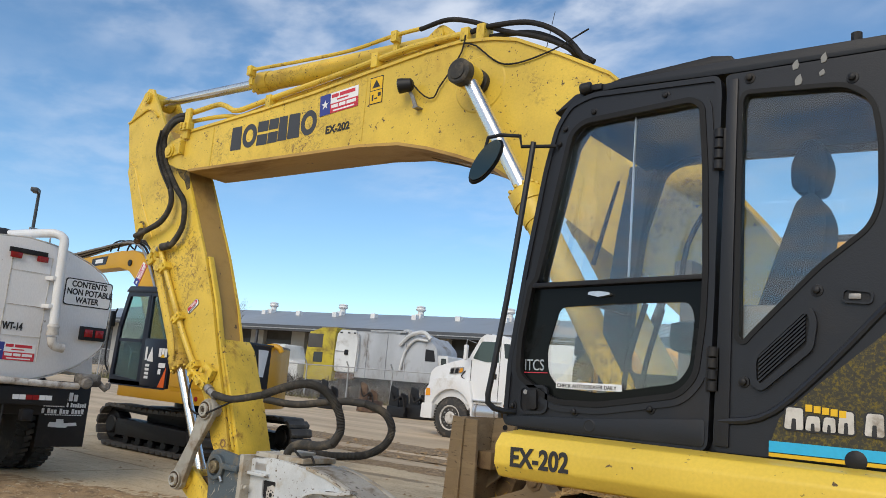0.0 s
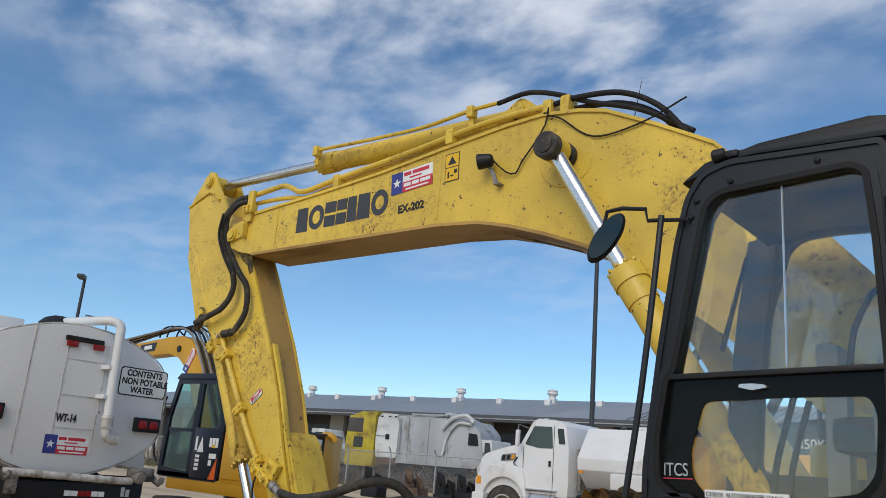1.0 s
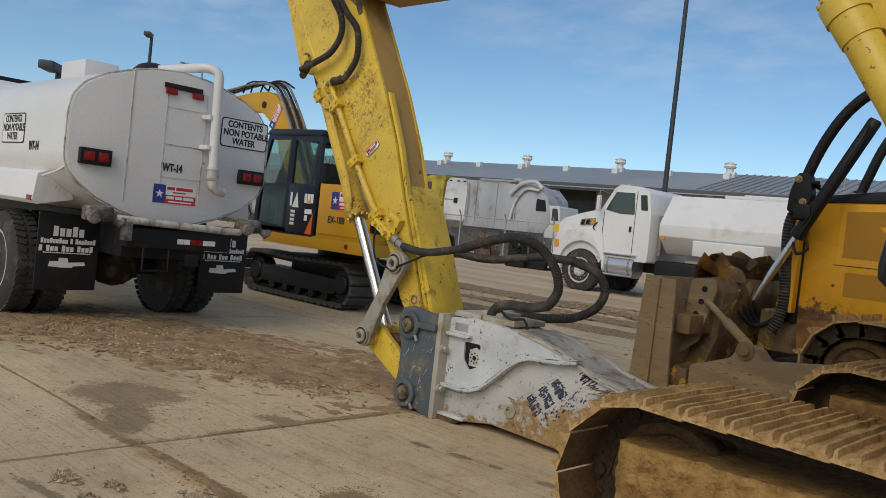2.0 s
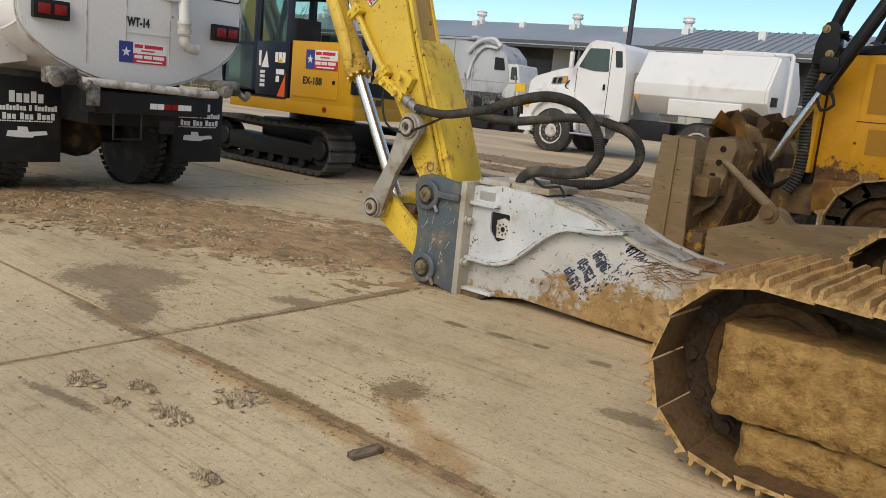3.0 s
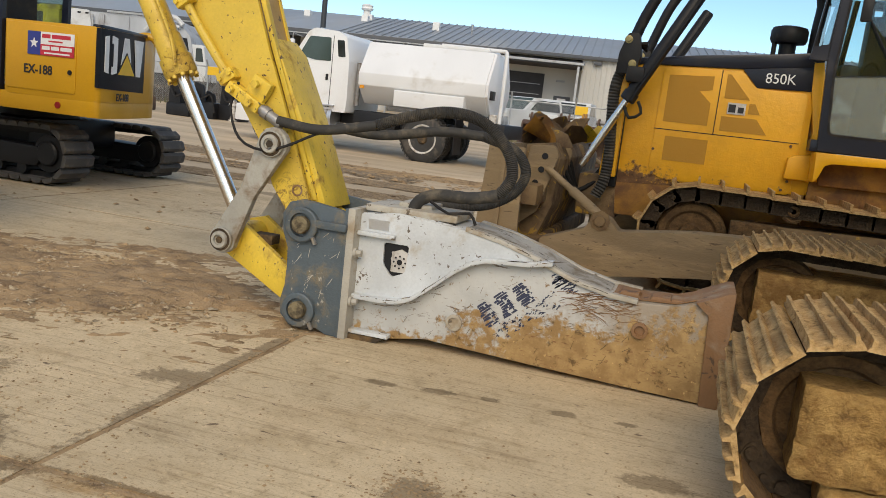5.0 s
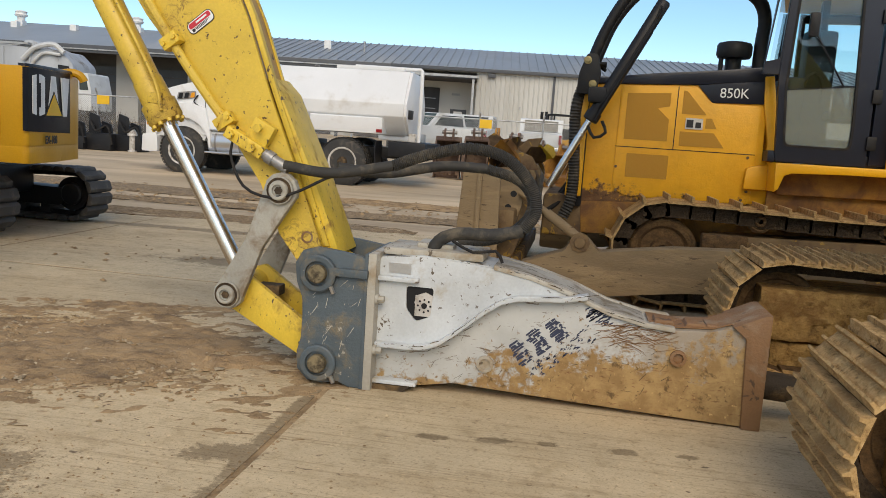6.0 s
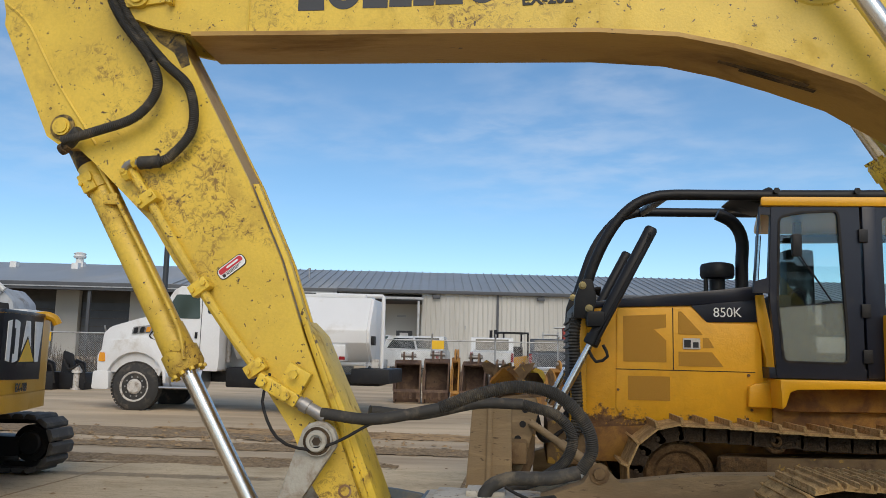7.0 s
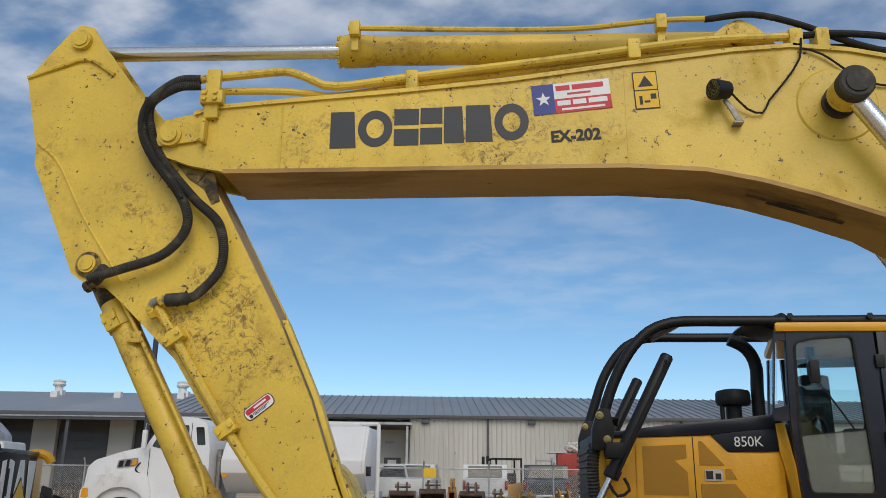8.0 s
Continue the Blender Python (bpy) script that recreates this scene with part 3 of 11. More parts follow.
def mud_surface(name, pale, mid, dark, depth=0.018):
    """Thick dried mud: lumps, cracks and smears in three tones."""
    m = bpy.data.materials.new(name)
    m.use_nodes = True
    nt = m.node_tree
    n, l = nt.nodes.new, nt.links.new
    bs = nt.nodes["Principled BSDF"]
    co = n("ShaderNodeTexCoord")
    mp = n("ShaderNodeMapping")
    mp.inputs["Rotation"].default_value, mp.inputs["Scale"].default_value = (0, 0.25, 0), (1.0, 1, 1.25)
    l(co.outputs["Object"], mp.inputs[0])

    def nz(sc, det, dist):
        t = n("ShaderNodeTexNoise")
        t.inputs["Scale"].default_value, t.inputs["Detail"].default_value = sc, det
        t.inputs["Roughness"].default_value, t.inputs["Distortion"].default_value = 0.7, dist
        l(mp.outputs[0], t.inputs["Vector"])
        return t.outputs[0]

    def op(kind, a, b, c=0.0):
        k = n("ShaderNodeMath")
        k.operation = kind
        for i, v in enumerate((a, b, c)):
            if isinstance(v, (int, float)):
                k.inputs[i].default_value = v
            else:
                l(v, k.inputs[i])
        return k.outputs[0]
    lumps, grit = nz(14, 5, 0.0), nz(60, 10, 0.0)
    crack = op("ABSOLUTE", op("SUBTRACT", nz(9, 8, 0.0), 0.5), 0.0)
    cr = n("ShaderNodeMapRange")
    cr.inputs[1].default_value, cr.inputs[2].default_value = 0.0, 0.02
    l(crack, cr.inputs[0])
    h = op("MULTIPLY_ADD", grit, 0.55, lumps)
    damp = n("ShaderNodeMapRange")
    damp.interpolation_type = "SMOOTHSTEP"
    damp.inputs[1].default_value, damp.inputs[2].default_value, damp.inputs[4].default_value = 0.50, 0.64, 0.62
    l(nz(3.4, 6, 0.0), damp.inputs[0])
    ramp = n("ShaderNodeValToRGB")
    els = ramp.color_ramp.elements
    els[0].position, els[0].color = 0.58, (*dark, 1)
    els[1].position, els[1].color = 0.95, (*pale, 1)
    e = els.new(0.74)
    e.color = (*mid, 1)
    l(h, ramp.inputs[0])
    mx = n("ShaderNodeMix")
    mx.data_type, mx.blend_type = "RGBA", "MULTIPLY"
    mx.inputs[0].default_value = 0.04
    wet = n("ShaderNodeMix")
    wet.data_type = "RGBA"
    l(damp.outputs[0], wet.inputs[0])
    l(ramp.outputs[0], wet.inputs[6])
    wet.inputs[7].default_value = (dark[0] * 1.1, dark[1], dark[2] * 0.95, 1)
    l(wet.outputs[2], mx.inputs[6])
    l(cr.outputs[0], mx.inputs[7])
    l(mx.outputs[2], bs.inputs["Base Color"])
    bs.inputs["Roughness"].default_value = 0.9
    bs.inputs["Specular IOR Level"].default_value = 0.25
    bp = n("ShaderNodeBump")
    bp.inputs["Strength"].default_value, bp.inputs["Distance"].default_value = 0.9, depth
    l(op("MULTIPLY_ADD", cr.outputs[0], 0.03, h), bp.inputs["Height"])
    l(bp.outputs[0], bs.inputs["Normal"])
    return m


M["mud"] = mud_surface("dried_ochre_mud", (0.60, 0.375, 0.135), (0.45, 0.265, 0.088), (0.25, 0.14, 0.05), 0.045)
M["mud_shoe"] = mud_surface("muddy_track_steel", (0.62, 0.42, 0.20), (0.46, 0.29, 0.122), (0.19, 0.115, 0.048), 0.012)
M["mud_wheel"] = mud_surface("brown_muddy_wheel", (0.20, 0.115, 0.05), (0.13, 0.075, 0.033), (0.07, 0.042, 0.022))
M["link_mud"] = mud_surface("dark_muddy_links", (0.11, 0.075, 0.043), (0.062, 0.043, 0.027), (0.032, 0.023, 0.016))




# ---- mesh helpers ----
def B():
    return bmesh.new()


def _bevel(bm, faces, bev, seg=2):
    if bev > 0:
        edges = list({e for f in faces for e in f.edges})
        bmesh.ops.bevel(bm, geom=edges, offset=bev, segments=seg, affect="EDGES", clamp_overlap=True, profile=0.6)


def box(bm, x0, x1, y0, y1, z0, z1, bev=0.0, m=None):
    vs = [bm.verts.new(p) for p in ((x0, y0, z0), (x1, y0, z0), (x1, y1, z0), (x0, y1, z0), (x0, y0, z1), (x1, y0, z1), (x1, y1, z1), (x0, y1, z1))]
    if m is not None:
        for v in vs:
            v.co = m @ v.co
    fs = [bm.faces.new([vs[i] for i in q]) for q in ((0, 3, 2, 1), (4, 5, 6, 7), (0, 1, 5, 4), (1, 2, 6, 5), (2, 3, 7, 6), (3, 0, 4, 7))]
    _bevel(bm, fs, bev)
    return bm


def prism(bm, pts, a, b, axis="y", bev=0.0, m=None):
    """A polygon, given in the plane across axis, drawn out from a to b."""
    def at(p, d):
        v = Vector({"y": (p[0], d, p[1]), "x": (d, p[0], p[1]), "z": (p[0], p[1], d)}[axis])
        return m @ v if m is not None else v
    lo = [bm.verts.new(at(p, a)) for p in pts]
    hi = [bm.verts.new(at(p, b)) for p in pts]
    k = len(pts)
    fs = [bm.faces.new(lo), bm.faces.new(hi[::-1])]
    for i in range(k):
        fs.append(bm.faces.new((lo[i], hi[i], hi[(i + 1) % k], lo[(i + 1) % k])))
    bmesh.ops.recalc_face_normals(bm, faces=fs)
    _bevel(bm, fs, bev)
    return bm


def along(p, q):
    p, q = Vector(p), Vector(q)
    return Matrix.Translation(p) @ (q - p).to_track_quat("Z", "Y").to_matrix().to_4x4()


def rod(bm, p, q, r, r2=None, seg=20, cap=True):
    r2 = r if r2 is None else r2
    m, h = along(p, q), (Vector(q) - Vector(p)).length
    lo = [bm.verts.new(m @ Vector((r * math.cos(t), r * math.sin(t), 0))) for t in [i * math.tau / seg for i in range(seg)]]
    hi = [bm.verts.new(m @ Vector((r2 * math.cos(t), r2 * math.sin(t), h))) for t in [i * math.tau / seg for i in range(seg)]]
    for i in range(seg):
        bm.faces.new((lo[i], lo[(i + 1) % seg], hi[(i + 1) % seg], hi[i]))
    if cap:
        bm.faces.new(lo[::-1])
        bm.faces.new(hi)
    return bm


def turned(bm, p, q, profile, seg=24):
    """Rings along the line from p to q: profile of (metres along, radius), closed at both ends."""
    m = along(p, q)
    rings = [[bm.verts.new(m @ Vector((r * math.cos(t), r * math.sin(t), d))) for t in [i * math.tau / seg for i in range(seg)]] for d, r in profile]
    for a, b in zip(rings, rings[1:]):
        for i in range(seg):
            bm.faces.new((a[i], a[(i + 1) % seg], b[(i + 1) % seg], b[i]))
    bm.faces.new(rings[0][::-1])
    bm.faces.new(rings[-1])
    return bm


def spline(pts, step=0.05):
    pts = [Vector(p) for p in pts]
    out = []
    ext = [pts[0] * 2 - pts[1], *pts, pts[-1] * 2 - pts[-2]]
    for a, b, c, d in zip(ext, ext[1:], ext[2:], ext[3:]):
        k = max(2, int((c - b).length / step))
        for i in range(k):
            t = i / k
            out.append(0.5 * ((2 * b) + (c - a) * t + (2 * a - 5 * b + 4 * c - d) * t * t + (3 * b - 3 * c + d - a) * t ** 3))
    out.append(pts[-1])
    return out


def tube(bm, pts, r, seg=10, step=0.05, ridge=0.0, smooth=True):
    """A pipe or hose through points; ridge: height of its corrugation."""
    path = spline(pts, step) if smooth else [Vector(p) for p in pts]
    prev, nrm = None, None
    for i, p in enumerate(path):
        d = (path[min(i + 1, len(path) - 1)] - path[max(i - 1, 0)]).normalized()
        if nrm is None:
            nrm = d.orthogonal().normalized()
        nrm = (nrm - d * nrm.dot(d)).normalized()
        o = d.cross(nrm)
        rr = r + (ridge if i % 2 else 0)
        ring = [bm.verts.new(p + nrm * (rr * math.cos(t)) + o * (rr * math.sin(t))) for t in [k * math.tau / seg for k in range(seg)]]
        if prev:
            for k in range(seg):
                bm.faces.new((prev[k], prev[(k + 1) % seg], ring[(k + 1) % seg], ring[k]))
        else:
            bm.faces.new(ring[::-1])
        prev = ring
    bm.faces.new(prev)
    return bm


def resample(loop, k):
    pts = [Vector(p) for p in loop]
    pts.append(pts[0])
    cum = [0.0]
    for a, b in zip(pts, pts[1:]):
        cum.append(cum[-1] + (b - a).length)
    out, j = [], 0
    for i in range(k):
        s = cum[-1] * i / k
        while cum[j + 1] < s:
            j += 1
        t = (s - cum[j]) / max(1e-9, cum[j + 1] - cum[j])
        out.append(pts[j].lerp(pts[j + 1], t))
    return out


def rounded(loop, r, k=4):
    """A polygon with its corners rounded."""
    pts, out = [Vector(p) for p in loop], []
    for i, p in enumerate(pts):
        a, b = pts[i - 1] - p, pts[(i + 1) % len(pts)] - p
        d = min(r, a.length * 0.45, b.length * 0.45)
        s, e = p + a.normalized() * d, p + b.normalized() * d
        for j in range(k + 1):
            t = j / k
            out.append(s * (1 - t) ** 2 + p * (2 * t * (1 - t)) + e * t * t)
    return out


def grow(loop, d):
    """A closed outline pushed outward by d."""
    pts = [Vector(p) for p in loop]
    k = len(pts)
    turn = 1 if sum(pts[i].x * pts[(i + 1) % k].y - pts[(i + 1) % k].x * pts[i].y for i in range(k)) > 0 else -1
    out = []
    for i, p in enumerate(pts):
        a, b = (p - pts[i - 1]).normalized(), (pts[(i + 1) % k] - p).normalized()
        n = (Vector((a.y, -a.x)) + Vector((b.y, -b.x))) * turn
        n.normalize()
        out.append(p + n * (d / max(0.6, n.dot(Vector((a.y, -a.x)) * turn))))
    return out


def ring_plate(bm, outer, inner, a, b, axis="y", k=72):
    """A plate with an opening, drawn out from a to b."""
    def at(p, d):
        return {"y": (p[0], d, p[1]), "x": (d, p[0], p[1]), "z": (p[0], p[1], d)}[axis]
    fs, loops = [], []
    for d in (a, b):
        pair, edges = [], []
        for lst in (outer, inner):
            vs = [bm.verts.new(at(p, d)) for p in lst]
            edges += [bm.edges.new((vs[q], vs[(q + 1) % len(vs)])) for q in range(len(vs))]
            pair.append(vs)
        loops.append(pair)
        fs += [f for f in bmesh.ops.triangle_fill(bm, use_beauty=True, use_dissolve=False, edges=edges)["geom"] if isinstance(f, bmesh.types.BMFace)]
    for lo, hi in zip(*loops):
        for q in range(len(lo)):
            w = (q + 1) % len(lo)
            fs.append(bm.faces.new((lo[q], lo[w], hi[w], hi[q])))
    bmesh.ops.recalc_face_normals(bm, faces=fs)
    return bm


def ball(bm, c, r, sc=(1, 1, 1), sub=2, rough=0.0):
    g = bmesh.ops.create_icosphere(bm, subdivisions=sub, radius=r, matrix=Matrix.Translation(c) @ Matrix.Diagonal((*sc, 1)))
    if rough:
        for v in g["verts"]:
            v.co += (v.co - Vector(c)) * (noise.noise(v.co * 9.0) * rough)
    return bm


def to_mesh(bm, name, material, angle=35):
    me = bpy.data.meshes.new(name)
    bm.to_mesh(me)
    bm.free()
    me.polygons.foreach_set("use_smooth", [True] * len(me.polygons))
    me.set_sharp_from_angle(angle=radians(angle))
    me.materials.append(M[material] if isinstance(material, str) else material)
    return me


def part(name, bm, material, parent, label=""):
    ob = new(name, to_mesh(bm, name, material))
    ob.parent = parent
    return tagged(ob, label)


def thing(name, label, category, group="", kind=""):
    return tagged(new(name), label, category, group, kind)


def solo(name, bm, material, label, category, group="", kind=""):
    return tagged(new(name, to_mesh(bm, name, material)), label, category, group, kind)


def letters(text, size, m, material, parent, squeeze=1.0, name="lettering", thick=0.002, bold=0.0):
    """Raised print in the built-in font, its lower left corner at m's origin, x along, y up."""
    cu = bpy.data.curves.new(name, "FONT")
    cu.body, cu.size, cu.extrude, cu.offset, cu.space_character = text, size, thick, bold, 1.0
    tmp = new(name, cu)
    bpy.context.view_layer.update()
    me = bpy.data.meshes.new_from_object(tmp.evaluated_get(bpy.context.evaluated_depsgraph_get()))
    bpy.data.objects.remove(tmp)
    me.transform(m @ Matrix.Diagonal((squeeze, 1, 1, 1)))
    me.materials.clear()
    me.materials.append(M[material])
    ob = new(name, me)
    ob.parent = parent
    return ob


def face_y(x, y, z, slope=0.0):
    """Upright print that looks to -y, at x, y, z, rising by slope degrees."""
    return pose(x, y, z) @ pose(0, 0, 0, 0, -slope, 0) @ pose(0, 0, 0, 90, 0, 0)


def face_x(x, y, z):
    """Upright print that looks to +x."""
    return pose(x, y, z, 90, 0, 90)


def slab(bm, m, w, h, x=0.0, y=0.0, t=0.002):
    return box(bm, x, x + w, y, y + h, -t, t, m=m)


def star(bm, m, cx, cy, r, t=0.003):
    pts = [(cx + (r if i % 2 == 0 else r * 0.4) * math.sin(i * math.pi / 5), cy + (r if i % 2 == 0 else r * 0.4) * math.cos(i * math.pi / 5)) for i in range(10)]
    return prism(bm, pts, -t, t, "z", m=m)


def dealer_sticker(m, w, h, parent):
    """A blue, white and red sticker with a star and bars for its print."""
    s = part("sticker", slab(B(), m, w, h), "white_print", parent, "red, white and blue dealer sticker")
    part("blue_field", slab(B(), m, w * 0.28, h, t=0.003), "blue_print", s)
    part("red_field", slab(B(), m, w * 0.72, h * 0.47, w * 0.28, 0, t=0.003), "red_print", s)
    part("star", star(B(), m, w * 0.14, h * 0.5, w * 0.10, 0.004), "white_print", s)
    for bw, bh, bx, bz, t, mt in ((0.18, 0.17, 0.31, 0.74, 0.003, "red_print"), (0.40, 0.17, 0.52, 0.74, 0.003, "red_print"), (0.30, 0.07, 0.45, 0.58, 0.003, "red_print"), (0.17, 0.16, 0.31, 0.24, 0.004, "white_print"),
                                  (0.17, 0.16, 0.51, 0.24, 0.004, "white_print"), (0.24, 0.16, 0.71, 0.24, 0.004, "white_print"), (0.55, 0.07, 0.36, 0.07, 0.004, "white_print")):
        part("print_bar", slab(B(), m, w * bw, h * bh, w * bx, h * bz, t), mt, s)
    return s


def track_path(xa, xb, zc, r, n, sag=0.0):
    """Poses of n shoes round an oval track between the axles at xa and xb: place and slope in the x-z plane."""
    L = abs(xb - xa)
    total = 2 * L + 2 * math.pi * r
    out = []
    for i in range(n):
        s = total * (i + 0.5) / n
        if s < L:
            t = s / L
            x, z, a = xa + s, zc + r - sag * (0.5 - 0.5 * math.cos(t * math.tau)), 0.0
        elif s < L + math.pi * r:
            a = (s - L) / r
            x, z = xb + r * math.sin(a), zc + r * math.cos(a)
        elif s < 2 * L + math.pi * r:
            x, z, a = xb - (s - L - math.pi * r), zc - r, math.pi
        else:
            a = math.pi + (s - 2 * L - math.pi * r) / r
            x, z = xa + r * math.sin(a), zc + r * math.cos(a)
        out.append((x, z, a))
    return out, total / n


# ---- ground ----
M["concrete"] = slab_surface()
M["dirt"] = surf("packed_sandy_dirt", (0.53, 0.41, 0.27), dirt=(0.29, 0.205, 0.125), amount=0.40, scale=0.9, fleck=(0.46, 0.37, 0.27), fleck_amt=0.05, fleck_scale=3, rough=0.92, bump=0.5, grain=24, tone=0.2, stretch=(0.3, 1.5, 1), sharp=0.28, patchy=True)
M["clod"] = surf("brown_dirt_clods", (0.37, 0.25, 0.132), dirt=(0.18, 0.115, 0.06), amount=0.36, scale=5, fleck=(0.38, 0.29, 0.19), fleck_amt=0.06, fleck_scale=30, rough=0.95, bump=0.8, grain=60)
M["damp"] = surf("damp_brown_grit", (0.30, 0.22, 0.135), dirt=(0.16, 0.113, 0.067), amount=0.42, scale=20, fleck=(0.32, 0.26, 0.19), fleck_amt=0.07, fleck_scale=60, rough=0.95, bump=0.7, grain=90)


def rise(y):
    """The yard climbs gently away from the slabs."""
    return 0.018 * max(0.0, y - 8.0)


def ground_sheet():
    bm = B()
    xs = [-400, -120, -60, -40] + [-30 + i * 1.0 for i in range(50)] + [26, 40, 80, 400]
    ys = [-400, -80, -30] + [-14 + i * 1.0 for i in range(66)] + [60, 90, 160, 600]
    grid = []
    for y in ys:
        row = []
        for x in xs:
            far = min(1.0, max(0.0, (abs(x + 3) - 12) / 3, (y - 8.5) / 2.5, (-9 - y) / 3))
            z = -0.018 + far * 0.012 + far * 0.03 * noise.noise(Vector((x * 0.35, y * 0.5, 3.1)))
            row.append(bm.verts.new((x, y, z + rise(min(y, 70)))))
        grid.append(row)
    for a, b in zip(grid, grid[1:]):
        for i in range(len(xs) - 1):
            bm.faces.new((a[i], a[i + 1], b[i + 1], b[i]))
    return solo("ground", bm, "dirt", "packed sandy dirt yard with wheel ruts", "ground", kind="structure")


ground_sheet()
pavement = thing("pavement", "dusty tan concrete slabs with dirty joints", "pavement", kind="structure")


def slabs():
    xs = [-17.6, -13.2, -8.8, -4.4, 0.0, 4.4, 8.8]
    ys = [-11.2, -6.8, -2.43, 1.97, 6.37]
    for x0, x1 in zip(xs, xs[1:]):
        for y0, y1 in zip(ys, ys[1:]):
            bm = B()
            g = 0.011
            dz = 0.0
            nx = 8
            loop = [(x0 + g + (x1 - x0 - 2 * g) * i / nx, y0 + g + random.uniform(0, 0.012)) for i in range(nx)]
            loop += [(x1 - g - random.uniform(0, 0.012), y0 + g + (y1 - y0 - 2 * g) * i / nx) for i in range(nx)]
            loop += [(x1 - g - (x1 - x0 - 2 * g) * i / nx, y1 - g - random.uniform(0, 0.012)) for i in range(nx)]
            loop += [(x0 + g + random.uniform(0, 0.012), y1 - g - (y1 - y0 - 2 * g) * i / nx) for i in range(nx)]
            prism(bm, loop, -0.12, dz, "z")
            part("slab", bm, "concrete", pavement)

    part("joint_fill", box(B(), -17.6, 8.8, -11.2, 6.37, -0.10, -0.004), "clod", pavement, "brown dirt packed in the joints")


slabs()


def dirt_mat(name, label, cx, cy, rx, ry, h, mat, seed, ang=0.0, n=46, kind="stuff"):
    """A thin uneven spread of dirt that runs out to nothing."""
    bm = B()
    c, s = math.cos(radians(ang)), math.sin(radians(ang))
    grid = []
    for j in range(n):
        row = []
        for i in range(n):
            u, v = -1.25 + 2.5 * i / (n - 1), -1.25 + 2.5 * j / (n - 1)
            d = math.hypot(u, v) + 0.8 * noise.noise(Vector((u * 2.1 + seed, v * 2.1, seed))) + 0.45 * noise.noise(Vector((u * 6 + seed, v * 6, seed)))
            z = h * 0.7 * (1 - d) + 0.6 * h * noise.noise(Vector((u * 14, v * 14, seed))) + 0.45 * h * noise.noise(Vector((u * 37, v * 37, seed)))
            row.append(bm.verts.new((cx + (u * rx) * c - (v * ry) * s, cy + (u * rx) * s + (v * ry) * c, max(-0.03, min(z, h)) + rise(cy + (u * rx) * s + (v * ry) * c))))
        grid.append(row)
    for a, b in zip(grid, grid[1:]):
        for i in range(n - 1):
            if max(v.co.z for v in (a[i], a[i + 1], b[i], b[i + 1])) - rise(a[i].co.y) > 0.0005:
                bm.faces.new((a[i], a[i + 1], b[i + 1], b[i]))
    bmesh.ops.delete(bm, geom=[v for v in bm.verts if not v.link_faces], context="VERTS")
    return solo(name, bm, mat, label, "dirt", kind=kind)


dirt_mat("dirt_spread", "loose brown dirt spread over concrete", -6.35, -0.35, 1.7, 1.0, 0.03, "clod", 1.3, 12, 130)
dirt_mat("dirt_spread", "loose brown dirt near the truck wheels", -8.6, -1.3, 2.1, 1.0, 0.022, "clod", 4.2, 20, 110)
dirt_mat("mud_rut", "dark churned mud at the end of the slabs", -9.6, 6.3, 3.4, 0.38, 0.03, "damp", 41.0, 3, 90)
dirt_mat("mud_rut", "dark churned mud in the yard", -6.8, 8.2, 4.0, 0.35, 0.025, "damp", 31.0, 2, 90)
dirt_mat("mud_rut", "dark churned mud in the yard", -11.5, 9.6, 3.5, 0.5, 0.03, "damp", 35.0, -3, 60)
dirt_mat("mud_rut", "tan wheel ruts in the yard", -5.5, 10.2, 4.0, 0.4, 0.03, "clod", 37.0, 1, 60)


def clods(name, label, spots, mat, seed):
    """Many small lumps: spots of (x, y, reach x, reach y, count, largest)."""
    rnd = random.Random(seed)
    bm = B()
    for cx, cy, rx, ry, k, big in spots:
        for _ in range(k):
            x, y = rnd.gauss(cx, rx), rnd.gauss(cy, ry)
            r = big * rnd.uniform(0.15, 1.0) ** 2 + 0.003
            tw = rnd.uniform(0, 6.28)
            vs = []
            for dx, dy, dz in ((1, 0, 0), (0.3, 0.9, 0.1), (-0.8, 0.5, 0), (-0.7, -0.6, 0.1), (0.4, -0.9, 0), (0.1, 0.1, 0.85)):
                q = rnd.uniform(0.7, 1.3)
                vs.append(bm.verts.new((x + r * q * (dx * math.cos(tw) - dy * math.sin(tw)), y + r * q * (dx * math.sin(tw) + dy * math.cos(tw)), r * (dz * q) - r * 0.12 + (r * 0.3 if dz < 0.5 else 0) + rise(y))))
            for i in range(5):
                bm.faces.new((vs[i], vs[(i + 1) % 5], vs[5]))
    return solo(name, bm, mat, label, "dirt", kind="stuff")


clods("dirt_clods", "scattered brown dirt clods on concrete", [(-6.4, -0.36, 0.62, 0.34, 5200, 0.019), (-6.2, -0.5, 0.5, 0.26, 420, 0.032), (-5.6, -0.3, 0.2, 0.3, 700, 0.012), (-8.2, -1.3, 0.7, 0.35, 900, 0.034), (-5.2, -2.0, 0.45, 0.3, 500, 0.005),
      (-3.5, -2.0, 1.1, 0.8, 240, 0.006), (-4.6, -2.5, 0.9, 0.4, 130, 0.007), (-3.2, -1.95, 0.1, 0.12, 400, 0.005), (-3.3, -2.45, 0.9, 0.05, 260, 0.008), (-4.4, -1.2, 0.04, 0.8, 160, 0.007), (-6.0, 3.2, 2.5, 1.2, 300, 0.03), (-7.5, 9.0, 3.5, 0.8, 500, 0.07)], "clod", 5)
clods("pebbles", "pale pebbles and grit on concrete", [(-4.0, -1.8, 1.5, 0.9, 400, 0.005), (-6.4, -0.3, 1.1, 0.5, 400, 0.012), (-3.0, -1.0, 0.9, 0.6, 200, 0.006)], "concrete", 9)
